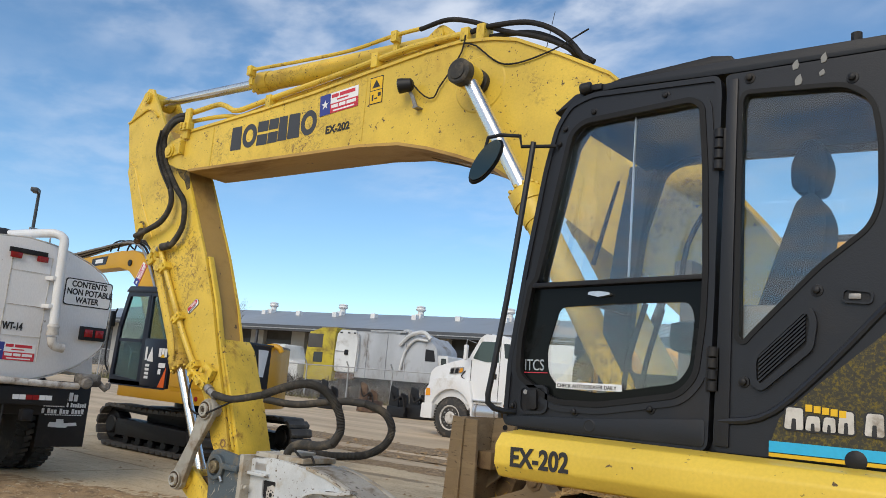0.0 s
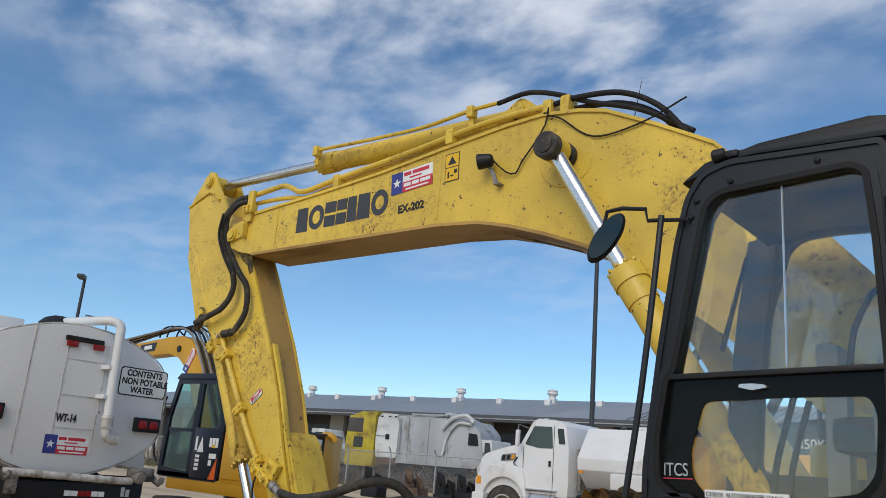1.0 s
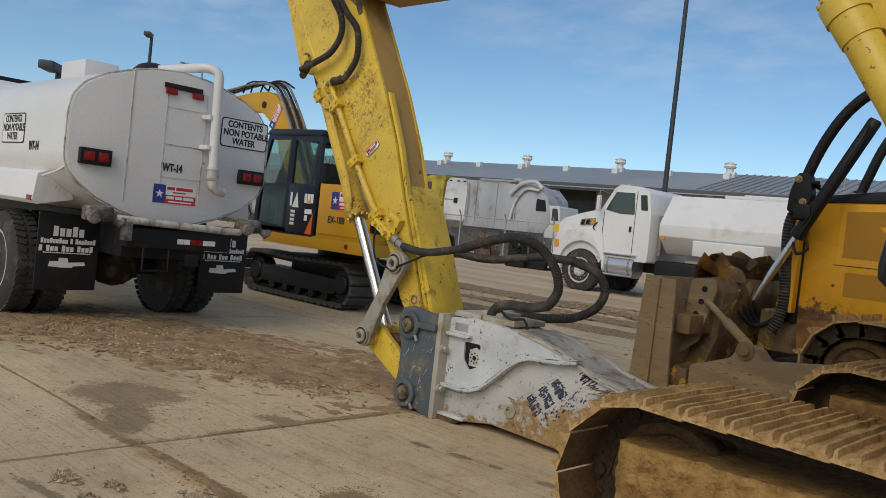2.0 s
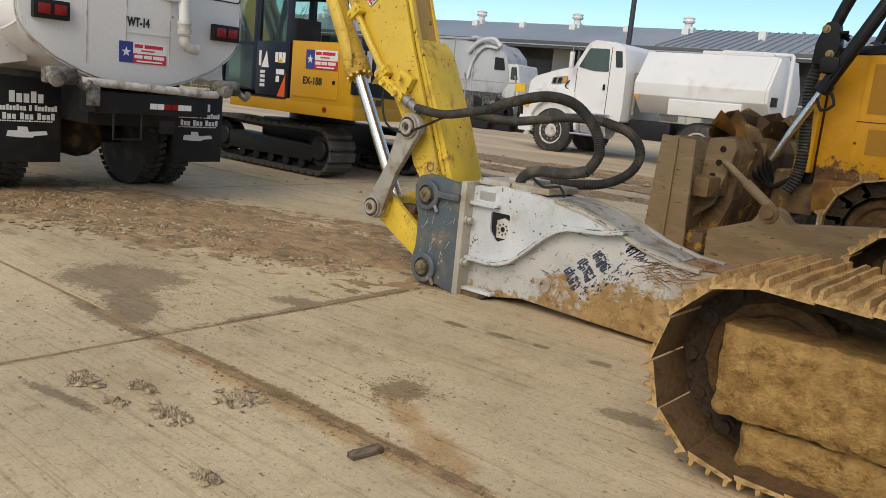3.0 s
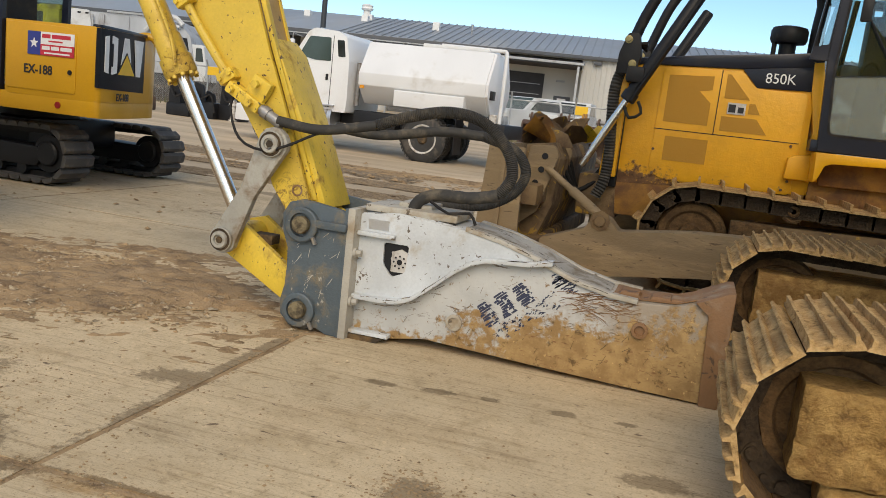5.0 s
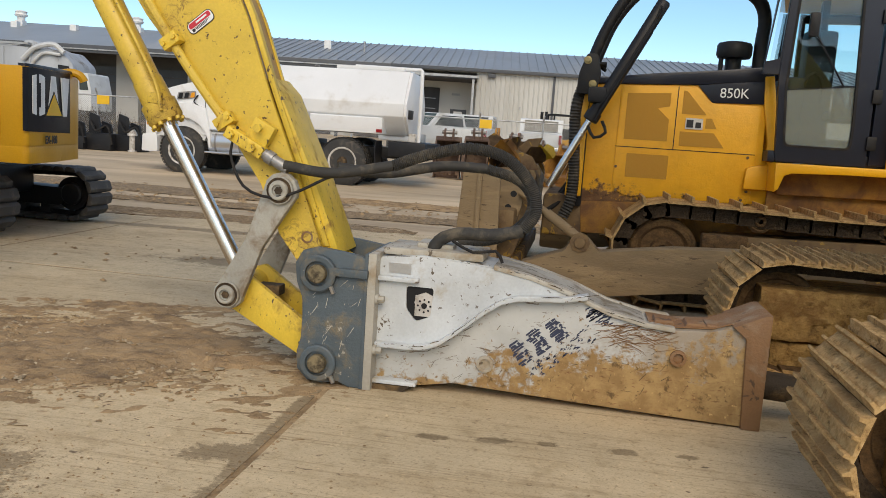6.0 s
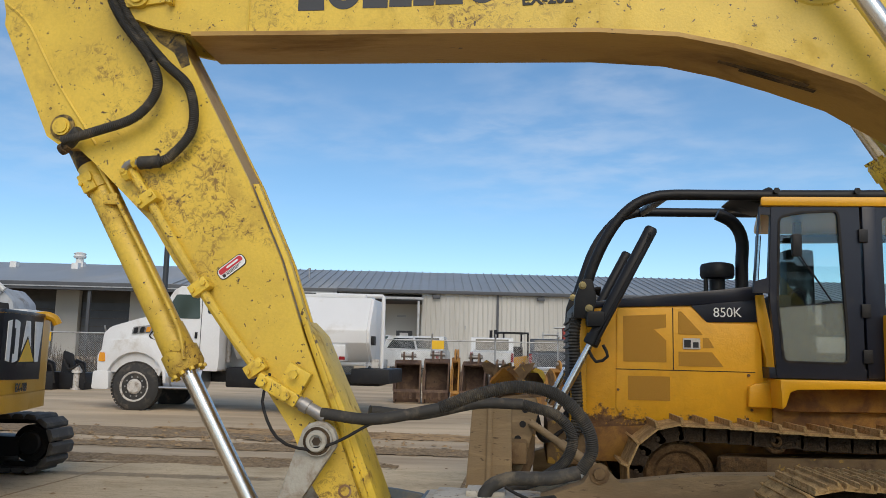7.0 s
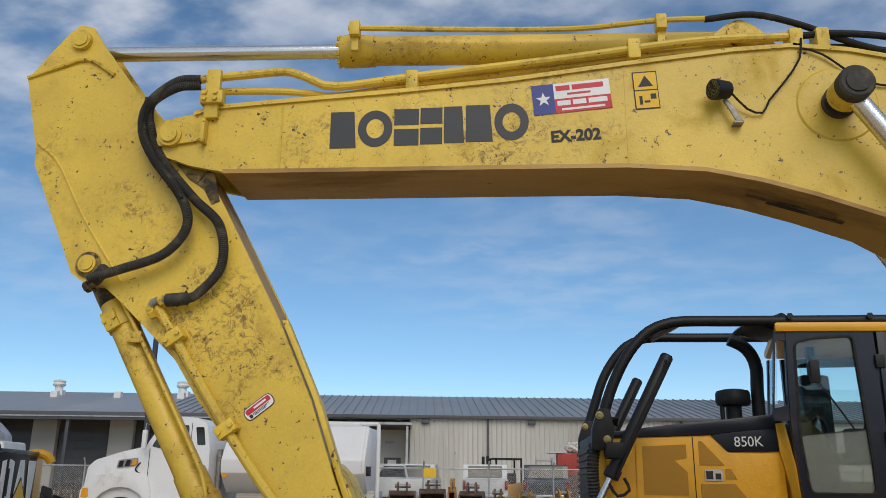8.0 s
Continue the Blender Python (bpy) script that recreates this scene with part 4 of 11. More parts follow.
M["lump"] = surf("crumbly_dried_mud", (0.52, 0.41, 0.27), dirt=(0.25, 0.18, 0.105), amount=0.36, scale=26, rough=0.95, bump=0.9, grain=70)
for cx, cy, k, rx, ry in ((-3.52, -2.58, 260, 0.045, 0.05), (-3.53, -2.88, 150, 0.06, 0.03), (-3.75, -2.98, 60, 0.035, 0.02), (-4.06, -2.96, 70, 0.05, 0.03), (-3.83, -2.82, 60, 0.05, 0.02), (-3.04, -3.06, 60, 0.03, 0.02)):
    clods("mud_lump", "dropped flat lump of dried brown mud", [(cx, cy, rx, ry, k // 2, 0.022)], "lump", int(cx * -100))
    dirt_mat("mud_crust", "broken crust of dried mud on concrete", cx, cy, rx * 1.45, ry * 1.45, 0.026, "lump", cx * 3.0, 0, 34)

clods("dirt_crumbs", "pale crumbs of dried dirt on concrete", [(-6.4, -0.36, 0.6, 0.32, 1800, 0.022), (-6.1, -0.5, 0.4, 0.2, 110, 0.036), (-7.7, -1.0, 0.5, 0.28, 500, 0.026)], "lump", 77)
M["wood"] = surf("weathered_grey_wood", (0.26, 0.20, 0.14), dirt=(0.075, 0.057, 0.04), amount=0.45, scale=9, rough=0.9, bump=0.7, grain=50, stretch=(5, 1, 5))
bm = prism(B(), [(-0.020, 0.002), (0.020, 0.0), (0.023, 0.022), (0.004, 0.028), (-0.019, 0.024)], -0.07, 0.065, bev=0.004, m=pose(-2.835, -2.535, 0.0, 0, 0, -8))
solo("wood_block", bm, "wood", "short splintered piece of weathered wood on concrete", "wood")


# ---- the yellow excavator with a breaker ----
CY = -0.13
excavator = thing("excavator", "large faded yellow crawler excavator with black cab and white hydraulic breaker", "excavator")


def build_boom():
    low = [(-5.53, 3.17), (-4.9, 3.165), (-3.97, 3.16), (-3.35, 3.155), (-2.95, 3.125), (-2.67, 3.06), (-2.40, 2.975), (-2.09, 2.86), (-1.7, 2.62), (-1.2, 2.25), (-0.6, 1.75), (-0.15, 1.50)]
    foot = [(0.08, 1.52), (0.14, 1.68), (0.08, 1.85)]
    top = [(-0.4, 2.45), (-0.9, 3.02), (-1.26, 3.38), (-1.63, 3.58), (-1.97, 3.745), (-2.16, 3.79), (-2.45, 3.825), (-2.75, 3.81), (-3.35, 3.745), (-3.97, 3.67), (-4.59, 3.62), (-5.22, 3.58), (-5.59, 3.555), (-5.72, 3.52)]
    nose = [(-5.88, 3.49), (-5.95, 3.42), (-5.95, 3.34), (-5.88, 3.27), (-5.72, 3.21)]
    outline = low + foot + top + nose
    bm = B()
    prism(bm, outline, -0.34, -0.305)
    prism(bm, outline, 0.045, 0.08)
    boom = part("boom", bm, "yellow", excavator, "faded yellow curved box-section boom")
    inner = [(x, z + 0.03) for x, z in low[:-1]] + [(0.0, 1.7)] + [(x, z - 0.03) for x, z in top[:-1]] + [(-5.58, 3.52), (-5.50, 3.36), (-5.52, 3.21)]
    part("boom_web", prism(B(), inner, -0.305, 0.045), "yellow_dark", boom, "dirty yellow boom core with underside shade painted in")
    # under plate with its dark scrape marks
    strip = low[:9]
    part("under_plate", prism(B(), [(x, z - 0.012) for x, z in strip] + [(x, z + 0.012) for x, z in strip[::-1]], -0.35, 0.09), "yellow_dark", boom, "dirty underside plate in yellow darkened with painted shade")
    strip = top[1:]
    part("top_plate", prism(B(), [(x, z + 0.012) for x, z in strip] + [(x, z - 0.012) for x, z in strip[::-1]], -0.355, 0.095), "yellow", boom)
    part("weld_seam", box(B(), -3.345, -3.335, -0.343, -0.338, 3.17, 3.73), "yellow", boom)
    part("weld_seam", box(B(), -5.225, -5.213, -0.344, -0.338, 3.18, 3.57), "yellow_worn", boom)
    # nose boss and pin keeper
    bm = B()
    rod(bm, (-5.84, -0.375, 3.385), (-5.84, 0.115, 3.385), 0.065)
    prism(bm, rounded([(-5.93, 3.32), (-5.67, 3.35), (-5.64, 3.45), (-5.9, 3.46)], 0.04), -0.36, -0.34)
    rod(bm, (-5.84, -0.39, 3.385), (-5.84, -0.37, 3.385), 0.045)
    box(bm, -5.665, -5.635, -0.40, -0.34, 3.33, 3.47, 0.006)
    part("nose_pin", bm, "yellow_worn", boom, "worn yellow pin with keeper plate")
    # lug for the arm cylinder
    bm = B()
    for y in (-0.26, -0.02):
        prism(bm, rounded([(-3.0, 3.77), (-2.45, 3.80), (-2.58, 3.97), (-2.69, 4.045), (-2.80, 3.98)], 0.05), y - 0.02, y + 0.02)
    rod(bm, (-2.71, -0.30, 3.95), (-2.71, 0.03, 3.95), 0.055)
    part("cylinder_lug", bm, "yellow_worn", boom)
    # rust rubbed boss of the boom cylinder
    bm = B()
    turned(bm, (-2.25, -0.34, 3.475), (-2.25, -0.36, 3.475), [(0, 0.21), (0.008, 0.20)], 40)
    part("boss_plate", bm, "yellow", boom)
    bm = B()
    turned(bm, (-2.25, -0.34, 3.475), (-2.25, -0.64, 3.475), [(0, 0.085), (0.05, 0.09), (0.05, 0.07), (0.20, 0.07), (0.20, 0.09), (0.26, 0.09), (0.27, 0.078)], 28)
    turned(bm, (-2.25, -0.608, 3.475), (-2.25, -0.63, 3.475), [(0, 0.06), (0.01, 0.058), (0.012, 0.03)], 20)
    part("boom_pin", bm, "hose", boom, "greasy black pin boss")
    # print: plain shapes stand for the maker's name
    x = -4.945
    for i, kind in enumerate("boxxbbo"):
        bm = B()
        ww = (0.145, 0.19, 0.135, 0.12, 0.11, 0.145, 0.185)[i]
        z0, h = 3.292 + 0.004 * i, 0.215
        if kind == "o":
            c = (x + ww / 2, z0 + h / 2)
            loop = [(c[0] + ww / 2 * math.cos(a), c[1] + h / 2 * math.sin(a)) for a in [k * math.tau / 36 for k in range(36)]]
            hole = [(c[0] + ww * 0.26 * math.cos(a), c[1] + h * 0.27 * math.sin(a)) for a in [k * math.tau / 36 for k in range(36)]]
            ring_plate(bm, loop, hole, -0.3425, -0.339)
        elif kind == "b":
            prism(bm, [(x, z0), (x + ww, z0), (x + ww * 0.9, z0 + h), (x, z0 + h)], -0.3425, -0.339)
        else:
            prism(bm, [(x, z0), (x + ww, z0), (x + ww, z0 + h * 0.45), (x, z0 + h * 0.45)], -0.3425, -0.339)
            prism(bm, [(x, z0 + h * 0.56), (x + ww, z0 + h * 0.56), (x + ww, z0 + h), (x, z0 + h)], -0.3425, -0.339)
        part("name_mark", bm, "grey_print", boom, "dark grey plain name shape")
        x += ww + 0.009
    letters("EX-202", 0.088, face_y(-3.745, -0.342, 3.30, 3), "black_print", boom, 1.0, bold=0.003)
    dealer_sticker(face_y(-3.83, -0.342, 3.455, 5), 0.42, 0.175, boom)
    s = part("warning_sticker", slab(B(), face_y(-3.29, -0.342, 3.475, 3), 0.13, 0.22), "black_print", boom, "yellow warning sticker with black border")
    mm = face_y(-3.285, -0.3425, 3.481, 3)
    part("warning_field", slab(slab(B(), mm, 0.12, 0.10, t=0.0025), mm, 0.12, 0.10, 0, 0.107, 0.0025), "yellow_print", s)
    part("warning_shape", prism(B(), [(0.02, 0.125), (0.10, 0.125), (0.06, 0.19)], -0.003, 0.0035, "z", m=mm), "black_print", s)
    for a, b, u, v in ((0.016, 0.05, 0.02, 0.02), (0.03, 0.012, 0.045, 0.03), (0.03, 0.03, 0.08, 0.05)):
        part("warning_shape", slab(B(), mm, a, b, u, v, 0.0035), "black_print", s)
    # work lamp on its bracket
    bm = B()
    prism(bm, [(-2.79, 3.37), (-2.755, 3.37), (-2.80, 3.46), (-2.83, 3.50), (-2.85, 3.49), (-2.82, 3.44)], -0.40, -0.39)
    box(bm, -2.80, -2.75, -0.40, -0.34, 3.362, 3.372)
    br = part("lamp_bracket", bm, "steel", boom, "bare steel lamp bracket")
    bm = B()
    turned(bm, (-2.81, -0.40, 3.545), (-2.93, -0.46, 3.525), [(0, 0.03), (0.015, 0.046), (0.09, 0.055), (0.11, 0.055)], 22)
    part("work_lamp", bm, "black", br, "round black work lamp")
    bm = B()
    turned(bm, (-2.907, -0.449, 3.529), (-2.93, -0.46, 3.525), [(0, 0.050), (0.006, 0.044)], 22)
    part("lens", bm, "dark_glass", br)
    part("lamp_wire", tube(B(), [(-2.81, -0.40, 3.54), (-2.72, -0.37, 3.45), (-2.64, -0.36, 3.43), (-2.60, -0.36, 3.50), (-2.50, -0.36, 3.62), (-2.42, -0.36, 3.74), (-2.40, -0.36, 3.86)], 0.006, 6), "rubber", boom)
    part("lamp_wire", tube(B(), [(-2.40, -0.36, 3.80), (-2.30, -0.36, 3.76), (-2.05, -0.355, 3.58), (-1.72, -0.355, 3.60), (-1.42, -0.36, 3.70)], 0.006, 6), "rubber", boom)
    # pipes along the top
    for y, dz, r in ((-0.32, 0.0, 0.024), (-0.27, -0.055, 0.020)):
        part("pipe", tube(B(), [(-5.72, y, 3.745 + dz), (-5.45, y, 3.765 + dz * 1.4), (-5.20, y, 3.775 + dz * 1.8), (-5.05, y, 3.71 + dz), (-4.92, y, 3.675 + dz * 0.6), (-4.5, y, 3.72 + dz * 0.4), (-3.65, y, 3.805 + dz * 0.4), (-2.95, y, 3.885 + dz * 0.6), (-2.38, y, 3.895 + dz)], r, 10, 0.08), "yellow", boom, "yellow hydraulic pipe")
        part("hose", tube(B(), [(-2.40, y, 3.895 + dz), (-2.2, y, 3.905 + dz), (-1.88, y, 3.86 + dz), (-1.62, y, 3.71 + dz), (-1.42, y, 3.47 + dz), (-1.2, y, 3.2 + dz)], 0.019, 10, 0.05), "rubber", boom, "black hydraulic hose")
    for y in (-0.30, 0.04):
        part("pipe", tube(B(), [(-4.88, y, 4.055), (-4.12, y, 4.015), (-3.6, y, 4.0), (-3.3, y, 4.02), (-3.12, y, 4.035), (-2.87, y, 4.035)], 0.016, 8, 0.08), "yellow", boom, "yellow hydraulic pipe")
        part("hose", tube(B(), [(-2.88, y, 4.03), (-2.62, y, 4.05), (-2.38, y, 3.98), (-2.12, y, 3.86), (-1.75, y, 3.72), (-1.4, y, 3.50)], 0.018, 10, 0.05), "rubber", boom, "black hydraulic hose")
    for x, z in ((-4.5, 3.69), (-3.28, 3.84), (-2.42, 3.87), (-2.28, 3.87)):
        part("pipe_clamp", box(B(), x - 0.035, x + 0.035, -0.355, -0.235, z - 0.06, z + 0.06, 0.012), "yellow_worn", boom)
    for x, z in ((-3.12, 4.01), (-4.84, 4.035)):
        bm = box(B(), x - 0.03, x + 0.03, -0.335, -0.265, z - 0.04, z + 0.05, 0.01)
        box(bm, x - 0.02, x + 0.02, -0.30, -0.27, z - 0.12, z)
        part("pipe_clamp", bm, "yellow_worn", boom)
    bm = B()
    box(bm, -5.66, -5.58, -0.375, -0.34, 3.48, 3.78, 0.008)
    box(bm, -5.68, -5.55, -0.40, -0.33, 3.56, 3.64, 0.01)
    for z in (3.585, 3.62):
        for x in (-5.65, -5.59):
            rod(bm, (x, -0.40, z), (x, -0.415, z), 0.014, seg=6)
    part("hose_block", bm, "yellow_worn", boom)
    part("aerial", rod(B(), (-2.0, 0.06, 3.75), (-1.93, 0.06, 4.12), 0.004, 0.002, 6), "black", boom)
    # scraped marks on the underside
    bm = B()
    for x0, x1, y, z, s in ((-2.72, -2.25, -0.22, 3.033, -17), (-2.6, -2.2, -0.16, 3.008, -18)):
        box(bm, 0, x1 - x0, y, y + 0.03, -0.006, -0.001, m=Matrix.Translation((x0, 0, z + 0.002)) @ pose(0, 0, 0, 0, -s, 0))
    part("scrape_mark", bm, "mud_dark", boom)
    return boom


build_boom()


def cylinder(name, p, q, split, r, rr, label, y_caps=0.09, head=0.16, gland=1.22, mat="yellow"):
    """A hydraulic cylinder from its barrel's eye p to its rod's eye q; split: metres of barrel."""
    P, Q = Vector(p), Vector(q)
    d = (Q - P).normalized()
    bm = B()
    turned(bm, P, Q, [(0.02, r * 0.85), (0.05, r), (split - head, r), (split - head, r * 1.08), (split - head * 0.72, r * 1.12), (split - head * 0.45, r * 1.12), (split - head * 0.45, r * gland), (split - 0.02, r * gland), (split, r * gland * 0.9)], 30)
    for e in (P,):
        rod(bm, e + Vector((0, -y_caps, 0)), e + Vector((0, y_caps, 0)), r * 0.9, seg=24)
    cyl = part(name, bm, mat, excavator, label)
    for k in range(10):
        a = k * math.tau / 10
        m = along(P, Q)
        c = m @ Vector((r * gland * 0.86 * math.cos(a), r * gland * 0.86 * math.sin(a), split))
        part("gland_bolt", rod(B(), c, c + d * 0.018, 0.014, seg=6), "yellow_worn", cyl)
    bm = B()
    rod(bm, P + d * (split - 0.05), Q - d * rr * 1.2, rr, seg=24)
    part("piston_rod", bm, "chrome", cyl, "bright chrome piston rod")
    bm = B()
    rod(bm, Q + Vector((0, -y_caps, 0)), Q + Vector((0, y_caps, 0)), rr * 1.75, seg=24)
    part("rod_eye", bm, "yellow_worn", cyl)
    return cyl


cylinder("arm_cylinder", (-2.71, CY, 3.95), (-6.47, CY, 4.035), 2.24, 0.086, 0.045, "yellow arm cylinder with chrome rod", 0.1, 0.2, 1.14)
bucket_cyl = cylinder("bucket_cylinder", (-6.26, CY, 2.66), (-5.0, CY, 0.45), 1.50, 0.078, 0.045, "yellow bucket cylinder with chrome rod", 0.1, 0.26, 1.3)
for y in (-0.50, 0.24):
    cylinder("boom_cylinder", (-0.98, y, 1.42), (-2.25, y, 3.475), 1.42, 0.088, 0.05, "yellow boom cylinder with chrome rod", 0.07, 0.24, 1.22)
bm = tube(B(), [(-6.1, -0.22, 2.52), (-5.9, -0.225, 2.2), (-5.62, -0.225, 1.72), (-5.53, -0.235, 1.55), (-5.50, -0.235, 1.42)], 0.012, 8)
for t in (0.2, 0.92):
    box(bm, -6.1 + t * 0.6 - 0.04, -6.1 + t * 0.6 + 0.04, -0.235, -0.2, 2.5 - t * 1.1 - 0.03, 2.5 - t * 1.1 + 0.03, 0.006)
part("feed_pipe", bm, "yellow", bucket_cyl)


def build_arm():
    right = [(-6.42, 4.13), (-6.34, 4.01), (-6.12, 3.72), (-5.95, 3.53), (-5.78, 3.40), (-5.66, 3.22), (-5.55, 3.03), (-5.19, 2.38), (-4.99, 1.95), (-4.85, 1.56), (-4.66, 1.10), (-4.52, 0.74)]
    tip = [(-4.40, 0.66), (-4.38, 0.58), (-4.44, 0.51), (-4.54, 0.51)]
    left = [(-4.66, 0.66), (-4.76, 0.79), (-4.88, 1.06), (-5.12, 1.40), (-5.57, 1.93), (-5.72, 2.15), (-6.05, 2.46), (-6.16, 2.55), (-6.26, 2.56), (-6.35, 2.62), (-6.66, 3.27), (-6.66, 3.34), (-6.78, 3.80), (-6.70, 3.92), (-6.56, 4.10), (-6.50, 4.15)]
    outline = right + tip + left
    bm = B()
    prism(bm, outline, -0.28, -0.255)
    prism(bm, outline, -0.005, 0.02)
    arm = part("arm", bm, "yellow", excavator, "faded yellow dipper arm")
    core = right[5:-1] + [(-4.62, 0.8)] + left[1:9] + [(-6.3, 2.72), (-6.6, 3.3), (-6.7, 3.78), (-6.2, 3.7), (-5.9, 3.4)]
    c = Vector((-5.6, 2.3))
    core = [((x - c[0]) * 0.985 + c[0], (z - c[1]) * 0.995 + c[1]) for x, z in core]
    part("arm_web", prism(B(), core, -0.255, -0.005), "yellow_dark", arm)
    part("weld_seam", tube(B(), [(-6.655, -0.281, 3.39), (-6.57, -0.281, 3.325), (-6.50, -0.281, 3.245), (-6.315, -0.281, 2.93), (-6.06, -0.281, 2.57)], 0.009, 6), "yellow", arm)
    part("grease_stain", prism(B(), [(-5.83, 3.25), (-5.72, 3.28), (-5.60, 3.19), (-5.555, 3.02), (-5.60, 3.0), (-5.65, 3.09), (-5.74, 3.15)], -0.2822, -0.2798), "yellow_grime", arm, "dark grease below the boom joint")
    # cap strip on the upper edge of the head
    part("head_strip", tube(B(), [(-6.78, -0.285, 3.81), (-6.55, -0.29, 3.885), (-6.42, -0.29, 3.915), (-6.25, -0.29, 3.81)], 0.012, 6), "yellow_worn", arm)
    # bosses
    for x, z, r, mat in ((-6.475, 4.04, 0.06, "yellow_worn"), (-6.255, 2.668, 0.05, "yellow_worn")):
        bm = rod(B(), (x, -0.31, z), (x, 0.05, z), r, seg=26)
        rod(bm, (x, -0.318, z), (x, -0.31, z), r * 0.72, seg=20)
        part("pin_boss", bm, mat, arm)
    bm = B()
    turned(bm, (-4.60, -0.275, 0.785), (-4.60, -0.30, 0.785), [(0, 0.034), (0.008, 0.034), (0.009, 0.024), (-0.004, 0.022)], 20)
    part("pin_hole", bm, "breaker_rust", arm)
    # ridged wear bars on the front face
    fr = [(-5.16, 2.36), (-4.97, 1.95), (-4.83, 1.56), (-4.64, 1.10), (-4.50, 0.74)]
    for y0, y1, s0, t in ((-0.262, -0.215, 0.0, 0.022), (-0.19, -0.15, 1.2, 0.03), (-0.12, -0.07, 1.6, 0.03), (-0.03, 0.06, 0.8, 0.028)):
        bm = B()
        z0 = 2.36 - s0 * 0.55
        pts = [p for p in fr if p[1] <= z0 + 0.02]
        prism(bm, [(x - 0.01, z) for x, z in pts] + [(x + t, z) for x, z in pts[::-1]], y0, y1, bev=0.005)
        part("wear_bar", bm, "yellow_worn", arm, "chipped yellow wear bar")
    bm = prism(B(), [(-4.88, 1.64), (-4.66, 1.08), (-4.52, 0.70), (-4.42, 0.70), (-4.60, 1.14), (-4.80, 1.56)], -0.245, 0.10, bev=0.012)
    part("tip_casing", bm, "yellow_worn", arm, "chipped yellow arm tip")
    # decal
    m = face_y(-5.31, -0.283, 1.82, 38)
    s = part("label_plate", prism(B(), rounded([(0.015, 0.0), (0.185, 0.0), (0.185, 0.068), (0.015, 0.068)], 0.03, 6), -0.002, 0.0015, "z", m=m), "black_print", arm, "red and white warning label")
    part("label_ground", prism(B(), rounded([(0.019, 0.004), (0.181, 0.004), (0.181, 0.064), (0.019, 0.064)], 0.028, 6), -0.002, 0.0025, "z", m=m), "white_print", s)
    part("label_field", prism(B(), rounded([(0.026, 0.030), (0.174, 0.030), (0.172, 0.059), (0.028, 0.059)], 0.012, 4), -0.002, 0.0032, "z", m=m), "red_print", s)
    bm = B()
    for k, (x, w) in enumerate(((0.055, 0.10), (0.05, 0.09), (0.06, 0.07))):
        slab(bm, m, w, 0.003, x, 0.023 - 0.006 * k, 0.0035)
    slab(bm, m, 0.016, 0.018, 0.034, 0.009, 0.0035)
    part("print_bar", bm, "black_print", s)
    part("print_bar", slab(B(), m, 0.075, 0.010, 0.075, 0.040, 0.004), "white_print", s)
    # lower pipe with its clamps and the hose coupling
    part("pipe", tube(B(), [(-5.86, -0.30, 2.47), (-5.80, -0.31, 2.38), (-5.70, -0.31, 2.23), (-5.35, -0.31, 1.72), (-5.06, -0.31, 1.36), (-4.96, -0.31, 1.28)], 0.026, 10), "yellow", arm, "yellow hydraulic pipe")
    for x, z in ((-5.72, 2.26), (-5.40, 1.795), (-5.08, 1.385)):
        mm = Matrix.Translation((x, -0.31, z)) @ pose(0, 0, 0, 0, 54, 0)
        bm = box(B(), -0.035, 0.035, -0.045, 0.04, -0.055, 0.055, 0.012, m=mm)
        for k in (-0.035, 0.035):
            rod(bm, mm @ Vector((0.0, -0.045, k)), mm @ Vector((0.0, -0.06, k)), 0.014, seg=6)
        part("pipe_clamp", bm, "yellow_worn", arm)
    bm = B()
    mm = Matrix.Translation((-4.95, -0.31, 1.28)) @ pose(0, 0, 0, 0, 28, 0)
    box(bm, -0.12, 0.12, -0.06, 0.03, -0.035, 0.035, 0.012, m=mm)
    box(bm, -0.02, 0.11, -0.03, 0.03, 0.02, 0.15, 0.012, m=mm)
    for x, z in ((-0.08, 0.0), (0.06, 0.0), (0.04, 0.11)):
        rod(bm, mm @ Vector((x, -0.06, z)), mm @ Vector((x, -0.09, z)), 0.024, seg=6)
    part("stop_valve", bm, "yellow_worn", arm, "worn yellow stop valve")
    part("coupling", turned(B(), mm @ Vector((0.11, -0.02, 0)), mm @ Vector((0.3, -0.02, 0)), [(0, 0.03), (0.03, 0.03), (0.03, 0.038), (0.07, 0.038), (0.07, 0.031), (0.17, 0.034)], 18), "steel", arm, "silver hose coupling")
    # corrugated hoses at the boom joint
    for dx, tail in ((0.0, [(-5.74, 3.02), (-5.69, 2.85), (-5.80, 2.70), (-6.02, 2.62), (-6.20, 2.57)]), (0.04, [(-5.68, 3.02), (-5.52, 2.86), (-5.49, 2.64), (-5.60, 2.49), (-5.68, 2.455)])):
        y = -0.37 + dx * 0.6
        head = [(-5.71, -0.33, 3.74 - dx), (-5.84, -0.35, 3.72 - dx), (-5.98, y, 3.58), (-6.00 + dx, y, 3.42), (-5.92 + dx, y, 3.25)]
        part("hose", tube(B(), head + [(x, y, z) for x, z in tail], 0.0235, 12, 0.0050, 0.0038), "hose", arm, "black corrugated hose")
    part("hose_wire", tube(B(), [(-5.98, -0.40, 3.60), (-5.99, -0.41, 3.40), (-5.88, -0.41, 3.2), (-5.72, -0.40, 3.0)], 0.010, 6), "rubber", arm)
    part("hose_end", turned(B(), (-6.11, -0.365, 2.63), (-6.21, -0.33, 2.54), [(0, 0.026), (0.01, 0.034), (0.10, 0.036), (0.13, 0.028)], 16), "hose", arm, "grey hose sleeve")
